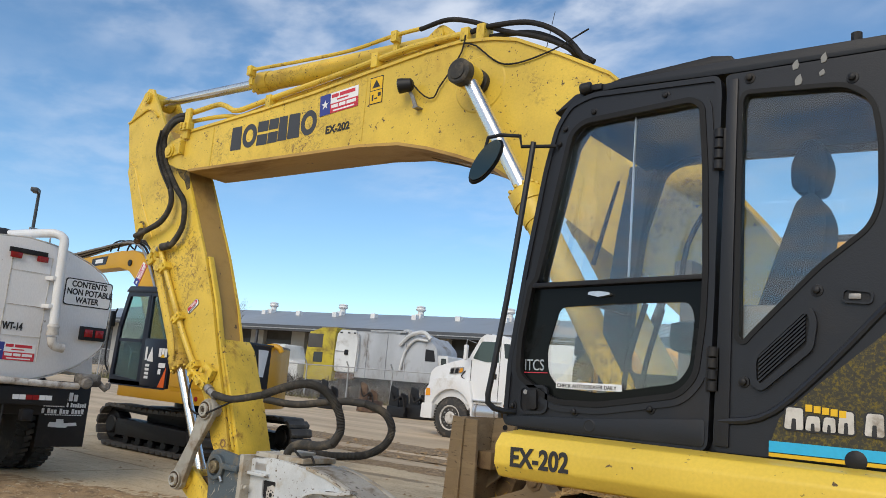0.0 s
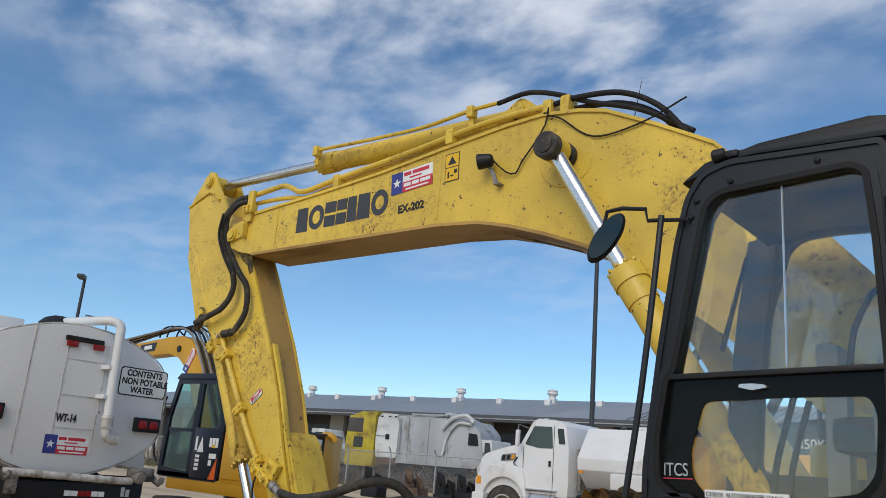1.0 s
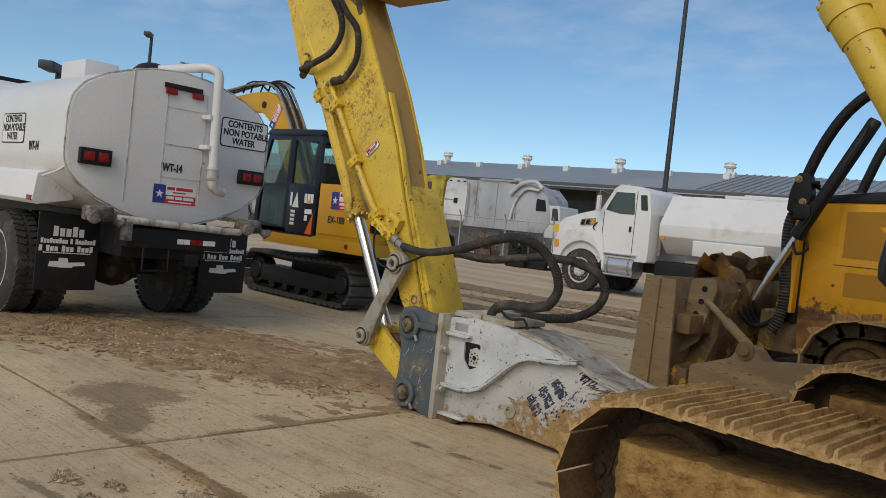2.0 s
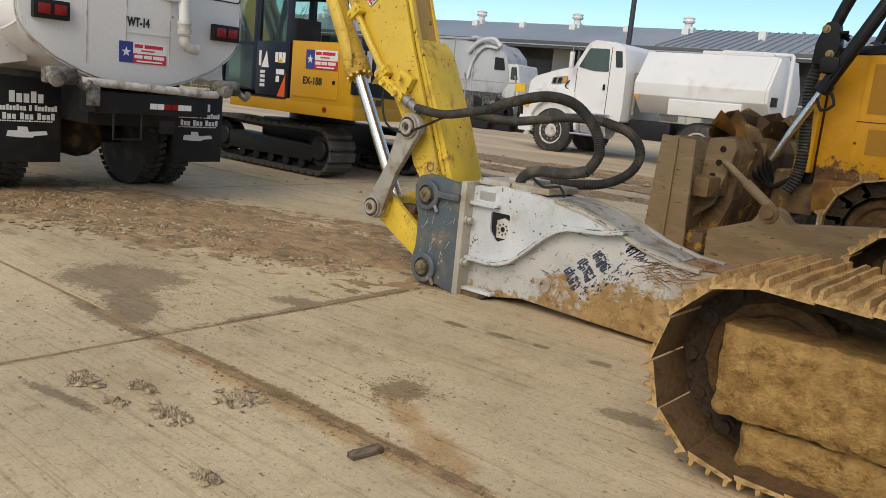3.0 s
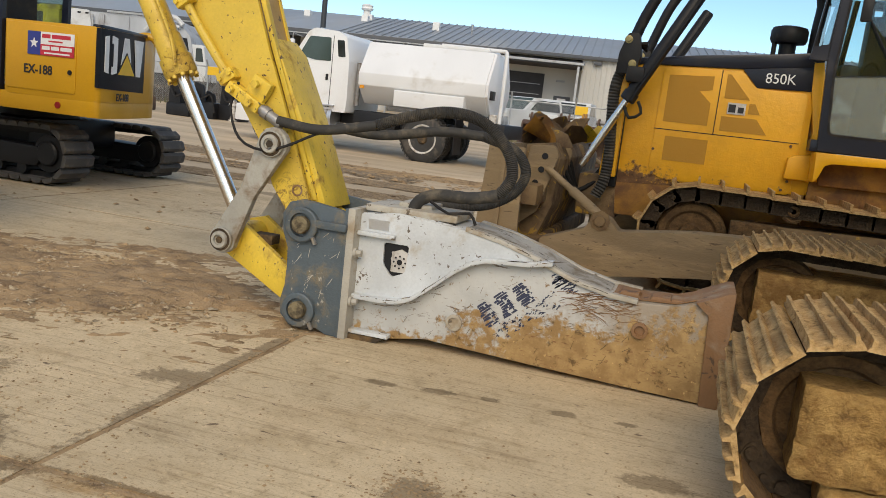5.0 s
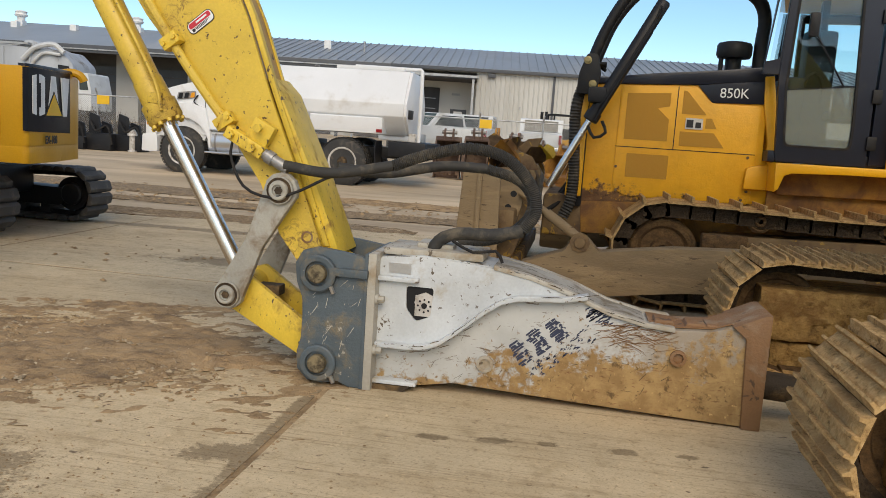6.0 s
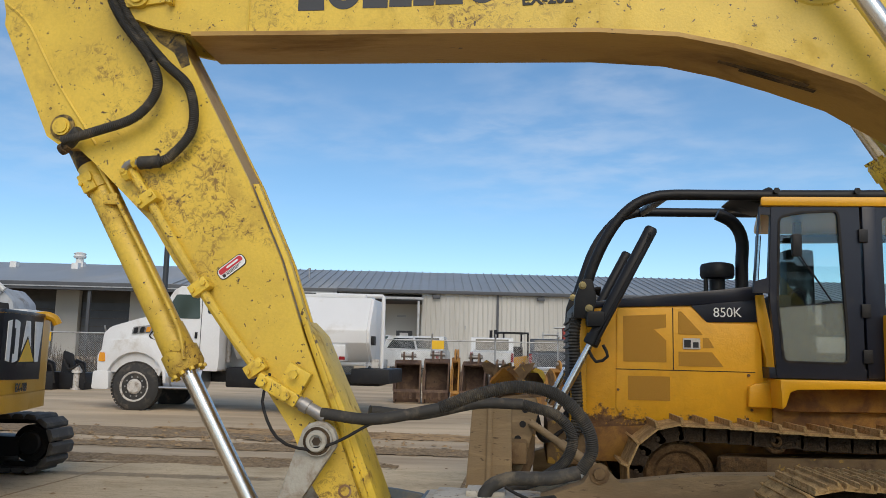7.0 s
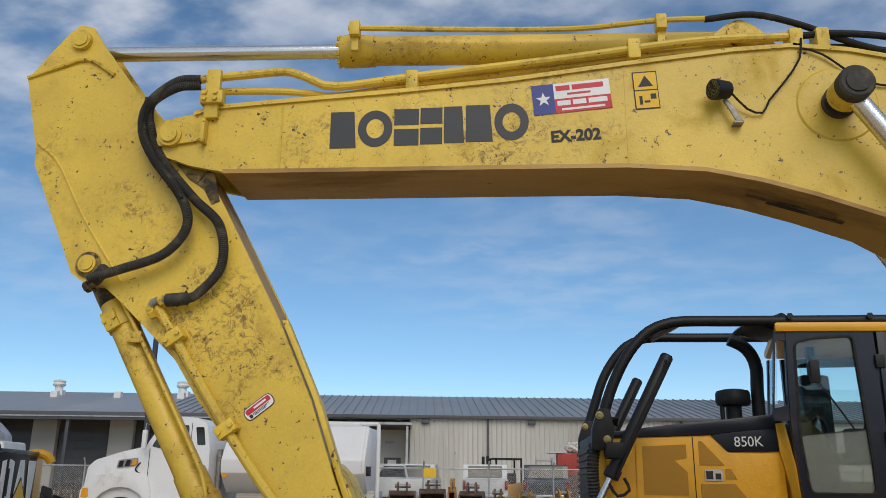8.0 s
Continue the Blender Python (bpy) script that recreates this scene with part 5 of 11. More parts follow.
    bm = turned(B(), (-6.17, -0.35, 2.55), (-6.24, -0.33, 2.52), [(0, 0.022), (0.03, 0.022), (0.03, 0.032), (0.06, 0.032)], 8)
    part("hose_fitting", bm, "mud_dark", arm)
    part("hose_end", turned(B(), (-5.65, -0.346, 2.462), (-5.775, -0.345, 2.452), [(0, 0.026), (0.008, 0.034), (0.118, 0.036), (0.125, 0.028)], 16), "hose", arm, "grey hose sleeve")
    part("elbow", tube(B(), [(-5.76, -0.345, 2.453), (-5.82, -0.34, 2.455), (-5.855, -0.335, 2.43), (-5.855, -0.32, 2.39)], 0.019, 10, 0.02), "steel", arm)
    for x, z in ((-5.80, 2.456), (-5.855, 2.40), (-5.84, 2.385)):
        part("elbow_nut", rod(B(), (x + 0.012, -0.335, z + 0.004), (x - 0.014, -0.335, z - 0.006), 0.03, seg=6), "yellow_worn", arm)
    bm = turned(B(), (-6.255, -0.292, 2.668), (-6.255, -0.3005, 2.668), [(0, 0.072), (0.004, 0.070), (0.0085, 0.05)], 28)
    part("boss_grime", bm, "yellow_grime", arm, "dark grime round the pin")
    # greasy head of the bucket cylinder and its clamp band
    P, Q = Vector((-6.26, CY, 2.66)), Vector((-5.0, CY, 0.45))
    part("cylinder_head", turned(B(), P, Q, [(0.03, 0.060), (0.06, 0.0795), (0.20, 0.0795), (0.205, 0.078)], 28), "yellow_grime", bucket_cyl, "grease-darkened cylinder head")
    bd = part("clamp_band", turned(B(), P, Q, [(0.30, 0.078), (0.30, 0.088), (0.36, 0.088), (0.36, 0.078)], 28), "yellow_worn", bucket_cyl)
    c = P.lerp(Q, 0.33 / (Q - P).length)
    bm = box(B(), -0.055, 0.055, -0.03, 0.0, -0.04, 0.04, 0.008, m=Matrix.Translation((c.x - 0.03, c.y - 0.075, c.z)) @ pose(0, 0, 0, 0, 60, 0))
    for k in (-0.025, 0.025):
        rod(bm, (c.x - 0.03 + k, c.y - 0.105, c.z + k * 0.6), (c.x - 0.03 + k, c.y - 0.12, c.z + k * 0.6), 0.012, seg=6)
    part("clamp_block", bm, "yellow_worn", bd)
    part("bracket_wire", tube(B(), [(-5.80, -0.34, 2.45), (-5.70, -0.36, 2.42), (-5.66, -0.36, 2.50)], 0.006, 6), "rubber", arm)
    # thin line that hangs round the pin
    part("thin_line", tube(B(), [(-5.0, -0.33, 1.36), (-5.02, -0.37, 1.22), (-4.92, -0.42, 1.05), (-4.76, -0.43, 1.00), (-4.62, -0.42, 1.04), (-4.48, -0.36, 1.12), (-4.4, -0.32, 1.15)], 0.008, 8), "rubber", arm)
    return arm


build_arm()


def link_plate(bm, a, b, ra, rb, y0, y1, waist=0.7):
    """A dog-bone link between two eyes in the x-z plane."""
    A, Bq = Vector(a), Vector(b)
    d = (Bq - A).normalized()
    nrm = Vector((-d.y, d.x))
    pts = []
    for k in range(9):
        t = -math.pi / 2 * 1.25 + math.pi * 1.25 * k / 8
        pts.append(A - d * ra * math.cos(t) + nrm * ra * math.sin(t))
    mid = (A + Bq) / 2
    w = min(ra, rb) * waist
    pts.append(mid + nrm * w)
    for k in range(9):
        t = math.pi / 2 * 1.25 - math.pi * 1.25 * k / 8
        pts.append(Bq + d * rb * math.cos(t) + nrm * rb * math.sin(t))
    pts.append(mid - nrm * w)
    return prism(bm, pts, y0, y1, bev=0.008)


def build_linkage():
    for y0 in (-0.395, 0.10):
        part("side_link", link_plate(B(), (-4.72, 1.04), (-5.0, 0.45), 0.095, 0.085, y0, y0 + 0.05, 0.62), "pin_grey", excavator, "scratched grey steel side link")
    for x, z, r in ((-4.72, 1.04, 0.052), (-5.0, 0.45, 0.05)):
        bm = rod(B(), (x, -0.415, z), (x, 0.17, z), r, seg=22)
        turned(bm, (x, -0.395, z), (x, -0.44, z), [(0, r * 1.45), (0.022, r * 1.45), (0.026, r * 1.38), (0.026, r * 1.05), (0.04, r), (0.045, r * 0.9), (0.045, r * 0.62), (0.03, r * 0.6)], 26)
        pn = part("link_pin", bm, "pin_grey", excavator, "grey steel pin")
        part("pin_bolt", rod(B(), (x, -0.40, z), (x, -0.432, z), r * 0.42, seg=6), "mud_dark", pn)
        part("pin_groove", turned(B(), (x, -0.4185, z), (x, -0.4225, z), [(0, r * 1.36), (0.004, r * 1.3), (0.004, r * 1.02)], 26), "link_mud", pn)
    bm = B()
    for y in (-0.30, 0.0):
        prism(bm, [(-5.06, 0.53), (-4.95, 0.56), (-4.44, 0.22), (-4.40, 0.08), (-4.50, 0.06), (-5.04, 0.36)], y, y + 0.045, bev=0.006)
    prism(bm, [(-4.98, 0.42), (-4.46, 0.10), (-4.48, 0.07), (-5.0, 0.38)], -0.28, 0.03)
    rod(bm, (-5.0, -0.34, 0.45), (-5.0, 0.09, 0.45), 0.078, seg=24)
    part("bucket_link", bm, "yellow_worn", excavator, "chipped yellow bucket link")
    bm = B()
    box(bm, -4.92, -4.78, -0.2, -0.1, 0.42, 0.48, 0.01)
    part("link_grease", bm, "mud_dark", excavator)


build_linkage()


def build_breaker():
    bk = part("breaker", prism(B(), [(-4.18, 0.03), (-3.96, 0.02), (-3.74, 0.06), (-3.13, 0.035), (-2.54, 0.015), (-2.16, 0.005), (-2.16, 0.585), (-2.24, 0.56), (-2.316, 0.525), (-2.42, 0.49), (-2.61, 0.478), (-2.76, 0.49), (-2.95, 0.535), (-3.15, 0.62), (-3.36, 0.68), (-3.56, 0.715), (-3.86, 0.752), (-4.18, 0.72)], -0.30, 0.05, bev=0.012), "breaker_mud", excavator, "white hydraulic breaker caked with mud")
    # clean upper shell above the rib, with its window
    upper = [(-4.17, 0.25), (-3.92, 0.255), (-3.80, 0.30), (-3.73, 0.365), (-3.58, 0.49), (-3.44, 0.56), (-3.18, 0.575), (-3.10, 0.600), (-3.18, 0.61), (-3.36, 0.672), (-3.56, 0.710), (-3.94, 0.748), (-4.17, 0.722)]
    hole = rounded([(-4.015, 0.39 + 0.06), (-3.96, 0.385), (-3.88, 0.42), (-3.87, 0.575), (-4.02, 0.575)], 0.02)
    for y0, y1 in ((-0.318, -0.302), (0.052, 0.062)):
        bm = B()
        ring_plate(bm, rounded(upper, 0.02), hole, y0, y1, k=90)
        part("side_shell", bm, "breaker", bk, "scuffed white side plate")
    part("window_recess", prism(B(), hole, -0.3035, -0.3005), "black", bk, "dark window opening")
    bm = turned(B(), (-3.915, -0.304, 0.49), (-3.915, -0.316, 0.49), [(0, 0.058), (0.01, 0.058)], 8)
    box(bm, -3.97, -3.87, -0.313, -0.304, 0.415, 0.53, 0.006)
    vl = part("valve_face", bm, "white_dirty", bk, "bolted white valve face")
    bm = B()
    for k in range(8):
        a = k * math.tau / 8
        rod(bm, (-3.918 + 0.034 * math.cos(a), -0.316, 0.475 + 0.034 * math.sin(a)), (-3.918 + 0.034 * math.cos(a), -0.3185, 0.475 + 0.034 * math.sin(a)), 0.006, seg=6)
    rod(bm, (-3.918, -0.316, 0.475), (-3.918, -0.3185, 0.475), 0.016, seg=12)
    part("bolt_hole", bm, "black", vl)
    # swept rib
    rib = [(-4.17, 0.235), (-4.0, 0.235), (-3.90, 0.245), (-3.82, 0.275), (-3.73, 0.345), (-3.58, 0.475), (-3.50, 0.53), (-3.42, 0.558), (-3.18, 0.575), (-3.06, 0.60)]
    bm = B()
    prism(bm, rib + [(x, z + 0.028) for x, z in rib[::-1]], -0.365, -0.30, bev=0.006)
    part("rib", bm, "breaker", bk, "white swept rib with worn edge")
    part("rib", box(B(), -4.17, -3.93, -0.365, -0.30, 0.035, 0.058, 0.006), "breaker", bk)
    part("rib", box(B(), -4.17, -3.95, -0.36, -0.315, 0.60, 0.625, 0.006), "breaker", bk)
    part("type_plate", slab(B(), face_y(-4.12, -0.320, 0.64), 0.12, 0.055), "alu", bk, "small metal type plate")
    # flange with bolts
    part("flange", box(B(), -4.215, -4.17, -0.405, 0.145, 0.0, 0.745, 0.006), "flange_dirty", bk, "dirty white mounting flange")
    for z in (0.22, 0.50):
        bm = rod(B(), (-4.17, -0.375, z), (-4.125, -0.375, z), 0.02, seg=6)
        rod(bm, (-4.17, -0.375, z), (-4.155, -0.375, z), 0.028, seg=12)
        part("flange_bolt", bm, "flange_dirty", bk)
    # top opening with the hose fittings
    bm = box(B(), -4.16, -3.62, -0.30, 0.05, 0.735, 0.775, 0.01)
    box(bm, -4.0, -3.80, -0.2, 0.0, 0.77, 0.80, 0.01)
    part("top_rim", bm, "flange_dirty", bk)
    # edge rails along the top
    edge = [(-3.56, 0.705), (-3.36, 0.667), (-3.15, 0.603), (-2.95, 0.523), (-2.76, 0.48), (-2.61, 0.468)]
    for y0, y1 in ((-0.325, -0.27), (0.02, 0.075)):
        bm = prism(B(), edge + [(x, z + 0.026) for x, z in edge[::-1]], y0, y1, bev=0.006)
        part("edge_rail", bm, "flange_dirty", bk)
    # tip end
    bm = prism(B(), [(-2.24, 0.0), (-2.145, 0.0), (-2.145, 0.605), (-2.18, 0.60), (-2.25, 0.565), (-2.33, 0.527), (-2.26, 0.47)], -0.325, 0.075, bev=0.01)
    part("tip_plate", bm, "breaker_rust", bk, "rusty worn end plate")
    deck = [(-2.76, 0.495), (-2.95, 0.540), (-3.15, 0.625), (-3.36, 0.685), (-3.56, 0.72)]
    part("deck", prism(B(), deck + [(x, z + 0.004) for x, z in deck[::-1]], -0.262, 0.01), "deck_dirt", bk, "dusty scraped top deck")
    worn = [(-2.27, 0.546), (-2.32, 0.529), (-2.42, 0.494), (-2.61, 0.482), (-2.74, 0.493)]
    part("worn_top", prism(B(), worn + [(x, z + 0.006) for x, z in worn[::-1]], -0.262, 0.01), "breaker_rust", bk, "scraped rusty top of the housing")
    part("tool_point", turned(B(), (-2.16, CY, 0.2), (-1.35, CY, 0.16), [(0, 0.075), (0.5, 0.075), (0.8, 0.03)], 20), "mud_dark", bk, "dark steel chisel")
    bm = turned(B(), (-2.58, -0.30, 0.335), (-2.58, -0.325, 0.335), [(0, 0.042), (0.02, 0.042), (0.022, 0.026), (0.006, 0.024)], 20)
    part("side_plug", bm, "breaker_rust", bk)
    for x in (-2.66, -2.50, -2.40):
        part("lifting_eye", prism(B(), [(x - 0.06, 0.483), (x + 0.06, 0.483), (x + 0.045, 0.512), (x - 0.045, 0.512)], -0.25, -0.1, bev=0.006), "breaker_rust", bk)
    # rust streak and scuffed blue lettering shapes
    bm = B()
    rnd = random.Random(4)
    for i in range(90):
        x, z = rnd.triangular(-3.06, -2.62, -2.86), rnd.triangular(0.34, 0.51, 0.42)
        a, w_ = math.radians(rnd.gauss(4, 16)), rnd.uniform(0.0008, 0.0035)
        L = rnd.uniform(0.02, 0.13)
        bend = rnd.uniform(-0.2, 0.2) * L
        run = [(x + L * u * math.cos(a) - bend * u * u * math.sin(a), z + L * u * math.sin(a) + bend * u * u * math.cos(a)) for u in (0.0, 0.33, 0.66, 1.0)]
        prism(bm, run + [(px, pz + w_) for px, pz in run[::-1]], -0.3022, -0.2995)
    part("rust_scrape", bm, "breaker_rust", bk, "brown rust scrapes")
    bm = B()
    mk = Matrix.Translation((-3.42, 0, 0.235)) @ pose(0, 0, 0, 0, -40, 0)
    for k in range(3):
        u0 = k * 0.115
        for v in range(10):
            z0 = -0.06 + v * 0.0135
            u, end = u0 + rnd.uniform(0, 0.02), u0 + 0.098 - rnd.uniform(0, 0.02)
            while u < end:
                q = min(end, u + rnd.uniform(0.02, 0.08))
                if rnd.random() < 0.93 and not (3 < v < 6 and k != 1 and u - u0 > 0.03 and q - u0 < 0.085):
                    prism(bm, [(u, z0), (q, z0 + rnd.uniform(-0.004, 0.004)), (q - 0.006, z0 + 0.0125), (u + rnd.uniform(-0.004, 0.008), z0 + rnd.uniform(0.008, 0.013))], -0.3018, -0.2995, m=mk)
                u = q + rnd.uniform(0.001, 0.008)
    for k in range(70):
        a, z0 = rnd.uniform(0.02, 0.42), -0.115 + rnd.uniform(-0.045, 0.045)
        prism(bm, [(a, z0), (a + rnd.uniform(0.006, 0.03), z0), (a + 0.014, z0 + rnd.uniform(0.005, 0.012))], -0.3018, -0.2995, m=mk)
    for u in range(46):
        x, z = -3.07 + rnd.uniform(0, 0.13), 0.46 + rnd.uniform(0, 0.075)
        prism(bm, [(x, z), (x + 0.02, z + 0.012), (x + 0.026, z + 0.022), (x + 0.002, z + 0.010)], -0.3018, -0.2995)
    tagged(part("worn_mark", bm, "navy_print", bk, "scuffed dark blue marking"), kind="stuff")
    # ring plug low on the side, and dark scuffs along the worn edges
    part("ring_plug", turned(B(), (-3.57, -0.30, 0.19), (-3.57, -0.318, 0.19), [(0, 0.046), (0.012, 0.046), (0.014, 0.030), (0.004, 0.028)], 20), "flange_dirty", bk)
    bm = B()
    upper_edge = [(-4.16, 0.725), (-3.94, 0.75), (-3.52, 0.73), (-3.18, 0.662), (-3.06, 0.607)]
    for line, y, k in ((rib, -0.3655, 16), ([(x, z + 0.026) for x, z in rib], -0.3655, 22), (upper_edge, -0.3185, 20), ([(-3.56, 0.728), (-3.36, 0.69), (-3.15, 0.626), (-2.95, 0.546), (-2.76, 0.503)], -0.3255, 18)):
        for _ in range(k):
            i = rnd.randrange(len(line) - 1)
            p, q = Vector(line[i]), Vector(line[i + 1])
            d = (q - p).normalized()
            c = p.lerp(q, rnd.random()) + Vector((0, rnd.uniform(-0.012, 0.002)))
            a, h = rnd.choice((0.006, 0.01, 0.02, 0.09)) * rnd.uniform(0.6, 1.4), rnd.uniform(0.0015, 0.005)
            n_ = Vector((-d[1], d[0]))
            prism(bm, [c, c + d * a + n_ * h * 0.3, c + d * a * 0.8 + n_ * h, c + d * a * 0.2 + n_ * h * 0.8], y - 0.0015, y + 0.002)
    tagged(part("edge_scuff", bm, "mud_dark", bk, "dark scuffs on worn edges"), kind="stuff")
    # pale scratches on the bracket and thin dark ones on the white side
    bm, bw = B(), B()
    for i in range(22):
        x, z = rnd.uniform(-4.53, -4.24), rnd.uniform(0.2, 0.56)
        a, L, w_ = rnd.gauss(1.2, 0.5), rnd.uniform(0.01, 0.07), rnd.uniform(0.0008, 0.003)
        prism(bm, [(x, z), (x + L * math.cos(a), z + L * math.sin(a)), (x + L * math.cos(a) + w_, z + L * math.sin(a) * 0.9), (x + w_, z)], -0.3962, -0.3945)
    tagged(part("scratch", bm, "flange_dirty", bk, "pale scratches in the grey paint"), kind="stuff")
    for i in range(75):
        x = rnd.uniform(-3.9, -2.5)
        z = rnd.uniform(0.12, 0.48) - max(0.0, (-3.4 - x)) * 0.1
        a, L, w_ = rnd.gauss(0.7, 0.7), rnd.uniform(0.008, 0.06), rnd.uniform(0.0006, 0.002)
        prism(bw, [(x, z), (x + L * math.cos(a), z + L * math.sin(a)), (x + L * math.cos(a) + w_, z + L * math.sin(a) - w_), (x + w_, z - w_)], -0.3014, -0.2995)
    tagged(part("scratch", bw, "mud_dark", bk, "thin dark scratches"), kind="stuff")
    # bracket with two pins
    br = [(-4.205, 0.70), (-4.26, 0.725), (-4.40, 0.745), (-4.50, 0.755), (-4.58, 0.73), (-4.62, 0.66), (-4.61, 0.56), (-4.575, 0.47), (-4.57, 0.36), (-4.575, 0.25), (-4.595, 0.17), (-4.59, 0.08), (-4.53, 0.02), (-4.44, 0.01), (-4.36, 0.03), (-4.30, 0.005), (-4.205, 0.0)]
    for y0 in (-0.395, 0.10):
        pl = part("bracket_plate", prism(B(), br, y0, y0 + 0.04, bev=0.006), "bracket", bk, "slate grey mounting bracket plate")
        if y0 < 0:
            for x, z in ((-4.485, 0.615), (-4.465, 0.125)):
                bm = turned(B(), (x, y0, z), (x, y0 - 0.05, z), [(0, 0.10), (0.03, 0.10), (0.036, 0.092), (0.036, 0.068), (0.016, 0.066)], 30)
                part("pin_collar", bm, "bracket", pl)
                bm = turned(B(), (x, y0, z), (x, y0 - 0.06, z), [(0, 0.05), (0.05, 0.05), (0.058, 0.044)], 24)
                part("pin", bm, "pin_dark", pl, "dark worn pin end")
                part("keeper_bolt", rod(B(), (x + 0.09, y0 - 0.02, z - 0.1), (x + 0.075, y0 - 0.03, z - 0.06), 0.012, seg=8), "alu", pl)
            part("stiffener", box(B(), -4.40, -4.21, y0 - 0.035, y0, 0.61, 0.655, 0.008), "bracket", pl)
    part("end_plate", box(B(), -4.235, -4.215, -0.40, 0.14, -0.0, 0.74, 0.004), "bracket", bk)
    part("sole", prism(B(), [(-4.52, 0.0), (-4.0, 0.0), (-3.96, 0.03), (-4.5, 0.03)], -0.36, 0.11), "mud_dark", bk)
    # feed hoses, smooth near the arm and corrugated further on
    near = [(-4.72, -0.34, 1.17), (-4.45, -0.36, 1.15), (-4.13, -0.32, 1.21), (-3.95, -0.28, 1.28), (-3.74, -0.25, 1.325), (-3.55, -0.23, 1.29), (-3.41, -0.21, 1.16), (-3.37, -0.20, 1.02), (-3.43, -0.2, 0.91), (-3.58, -0.2, 0.875), (-3.78, -0.2, 0.865), (-3.88, -0.2, 0.82), (-3.91, -0.2, 0.76)]
    part("hose", tube(B(), near[:3], 0.029, 12), "hose", bk, "thick black hydraulic hose")
    part("hose_sleeve", tube(B(), near[2:9], 0.029, 12, 0.005, 0.005), "hose", bk, "corrugated black hose sleeve")
    part("hose", tube(B(), near[8:], 0.034, 12, 0.03, 0.002), "hose", bk, "thick black hydraulic hose")
    far = [(-4.55, 0.06, 1.16), (-4.3, 0.20, 1.14), (-3.98, 0.38, 1.20), (-3.72, 0.44, 1.20), (-3.52, 0.45, 1.14), (-3.43, 0.45, 1.02), (-3.47, 0.42, 0.89), (-3.60, 0.34, 0.80), (-3.76, 0.18, 0.775), (-3.86, 0.04, 0.78), (-3.89, -0.06, 0.74)]
    part("hose", tube(B(), far[:4], 0.032, 12), "hose", bk)
    part("hose_sleeve", tube(B(), far[3:], 0.030, 12, 0.005, 0.004), "hose", bk, "corrugated black hose sleeve")
    part("grease_line", tube(B(), [(-3.80, -0.24, 0.83), (-3.68, -0.27, 0.78), (-3.56, -0.28, 0.80), (-3.52, -0.28, 0.74)], 0.009, 6), "rubber", bk)
    return bk


build_breaker()


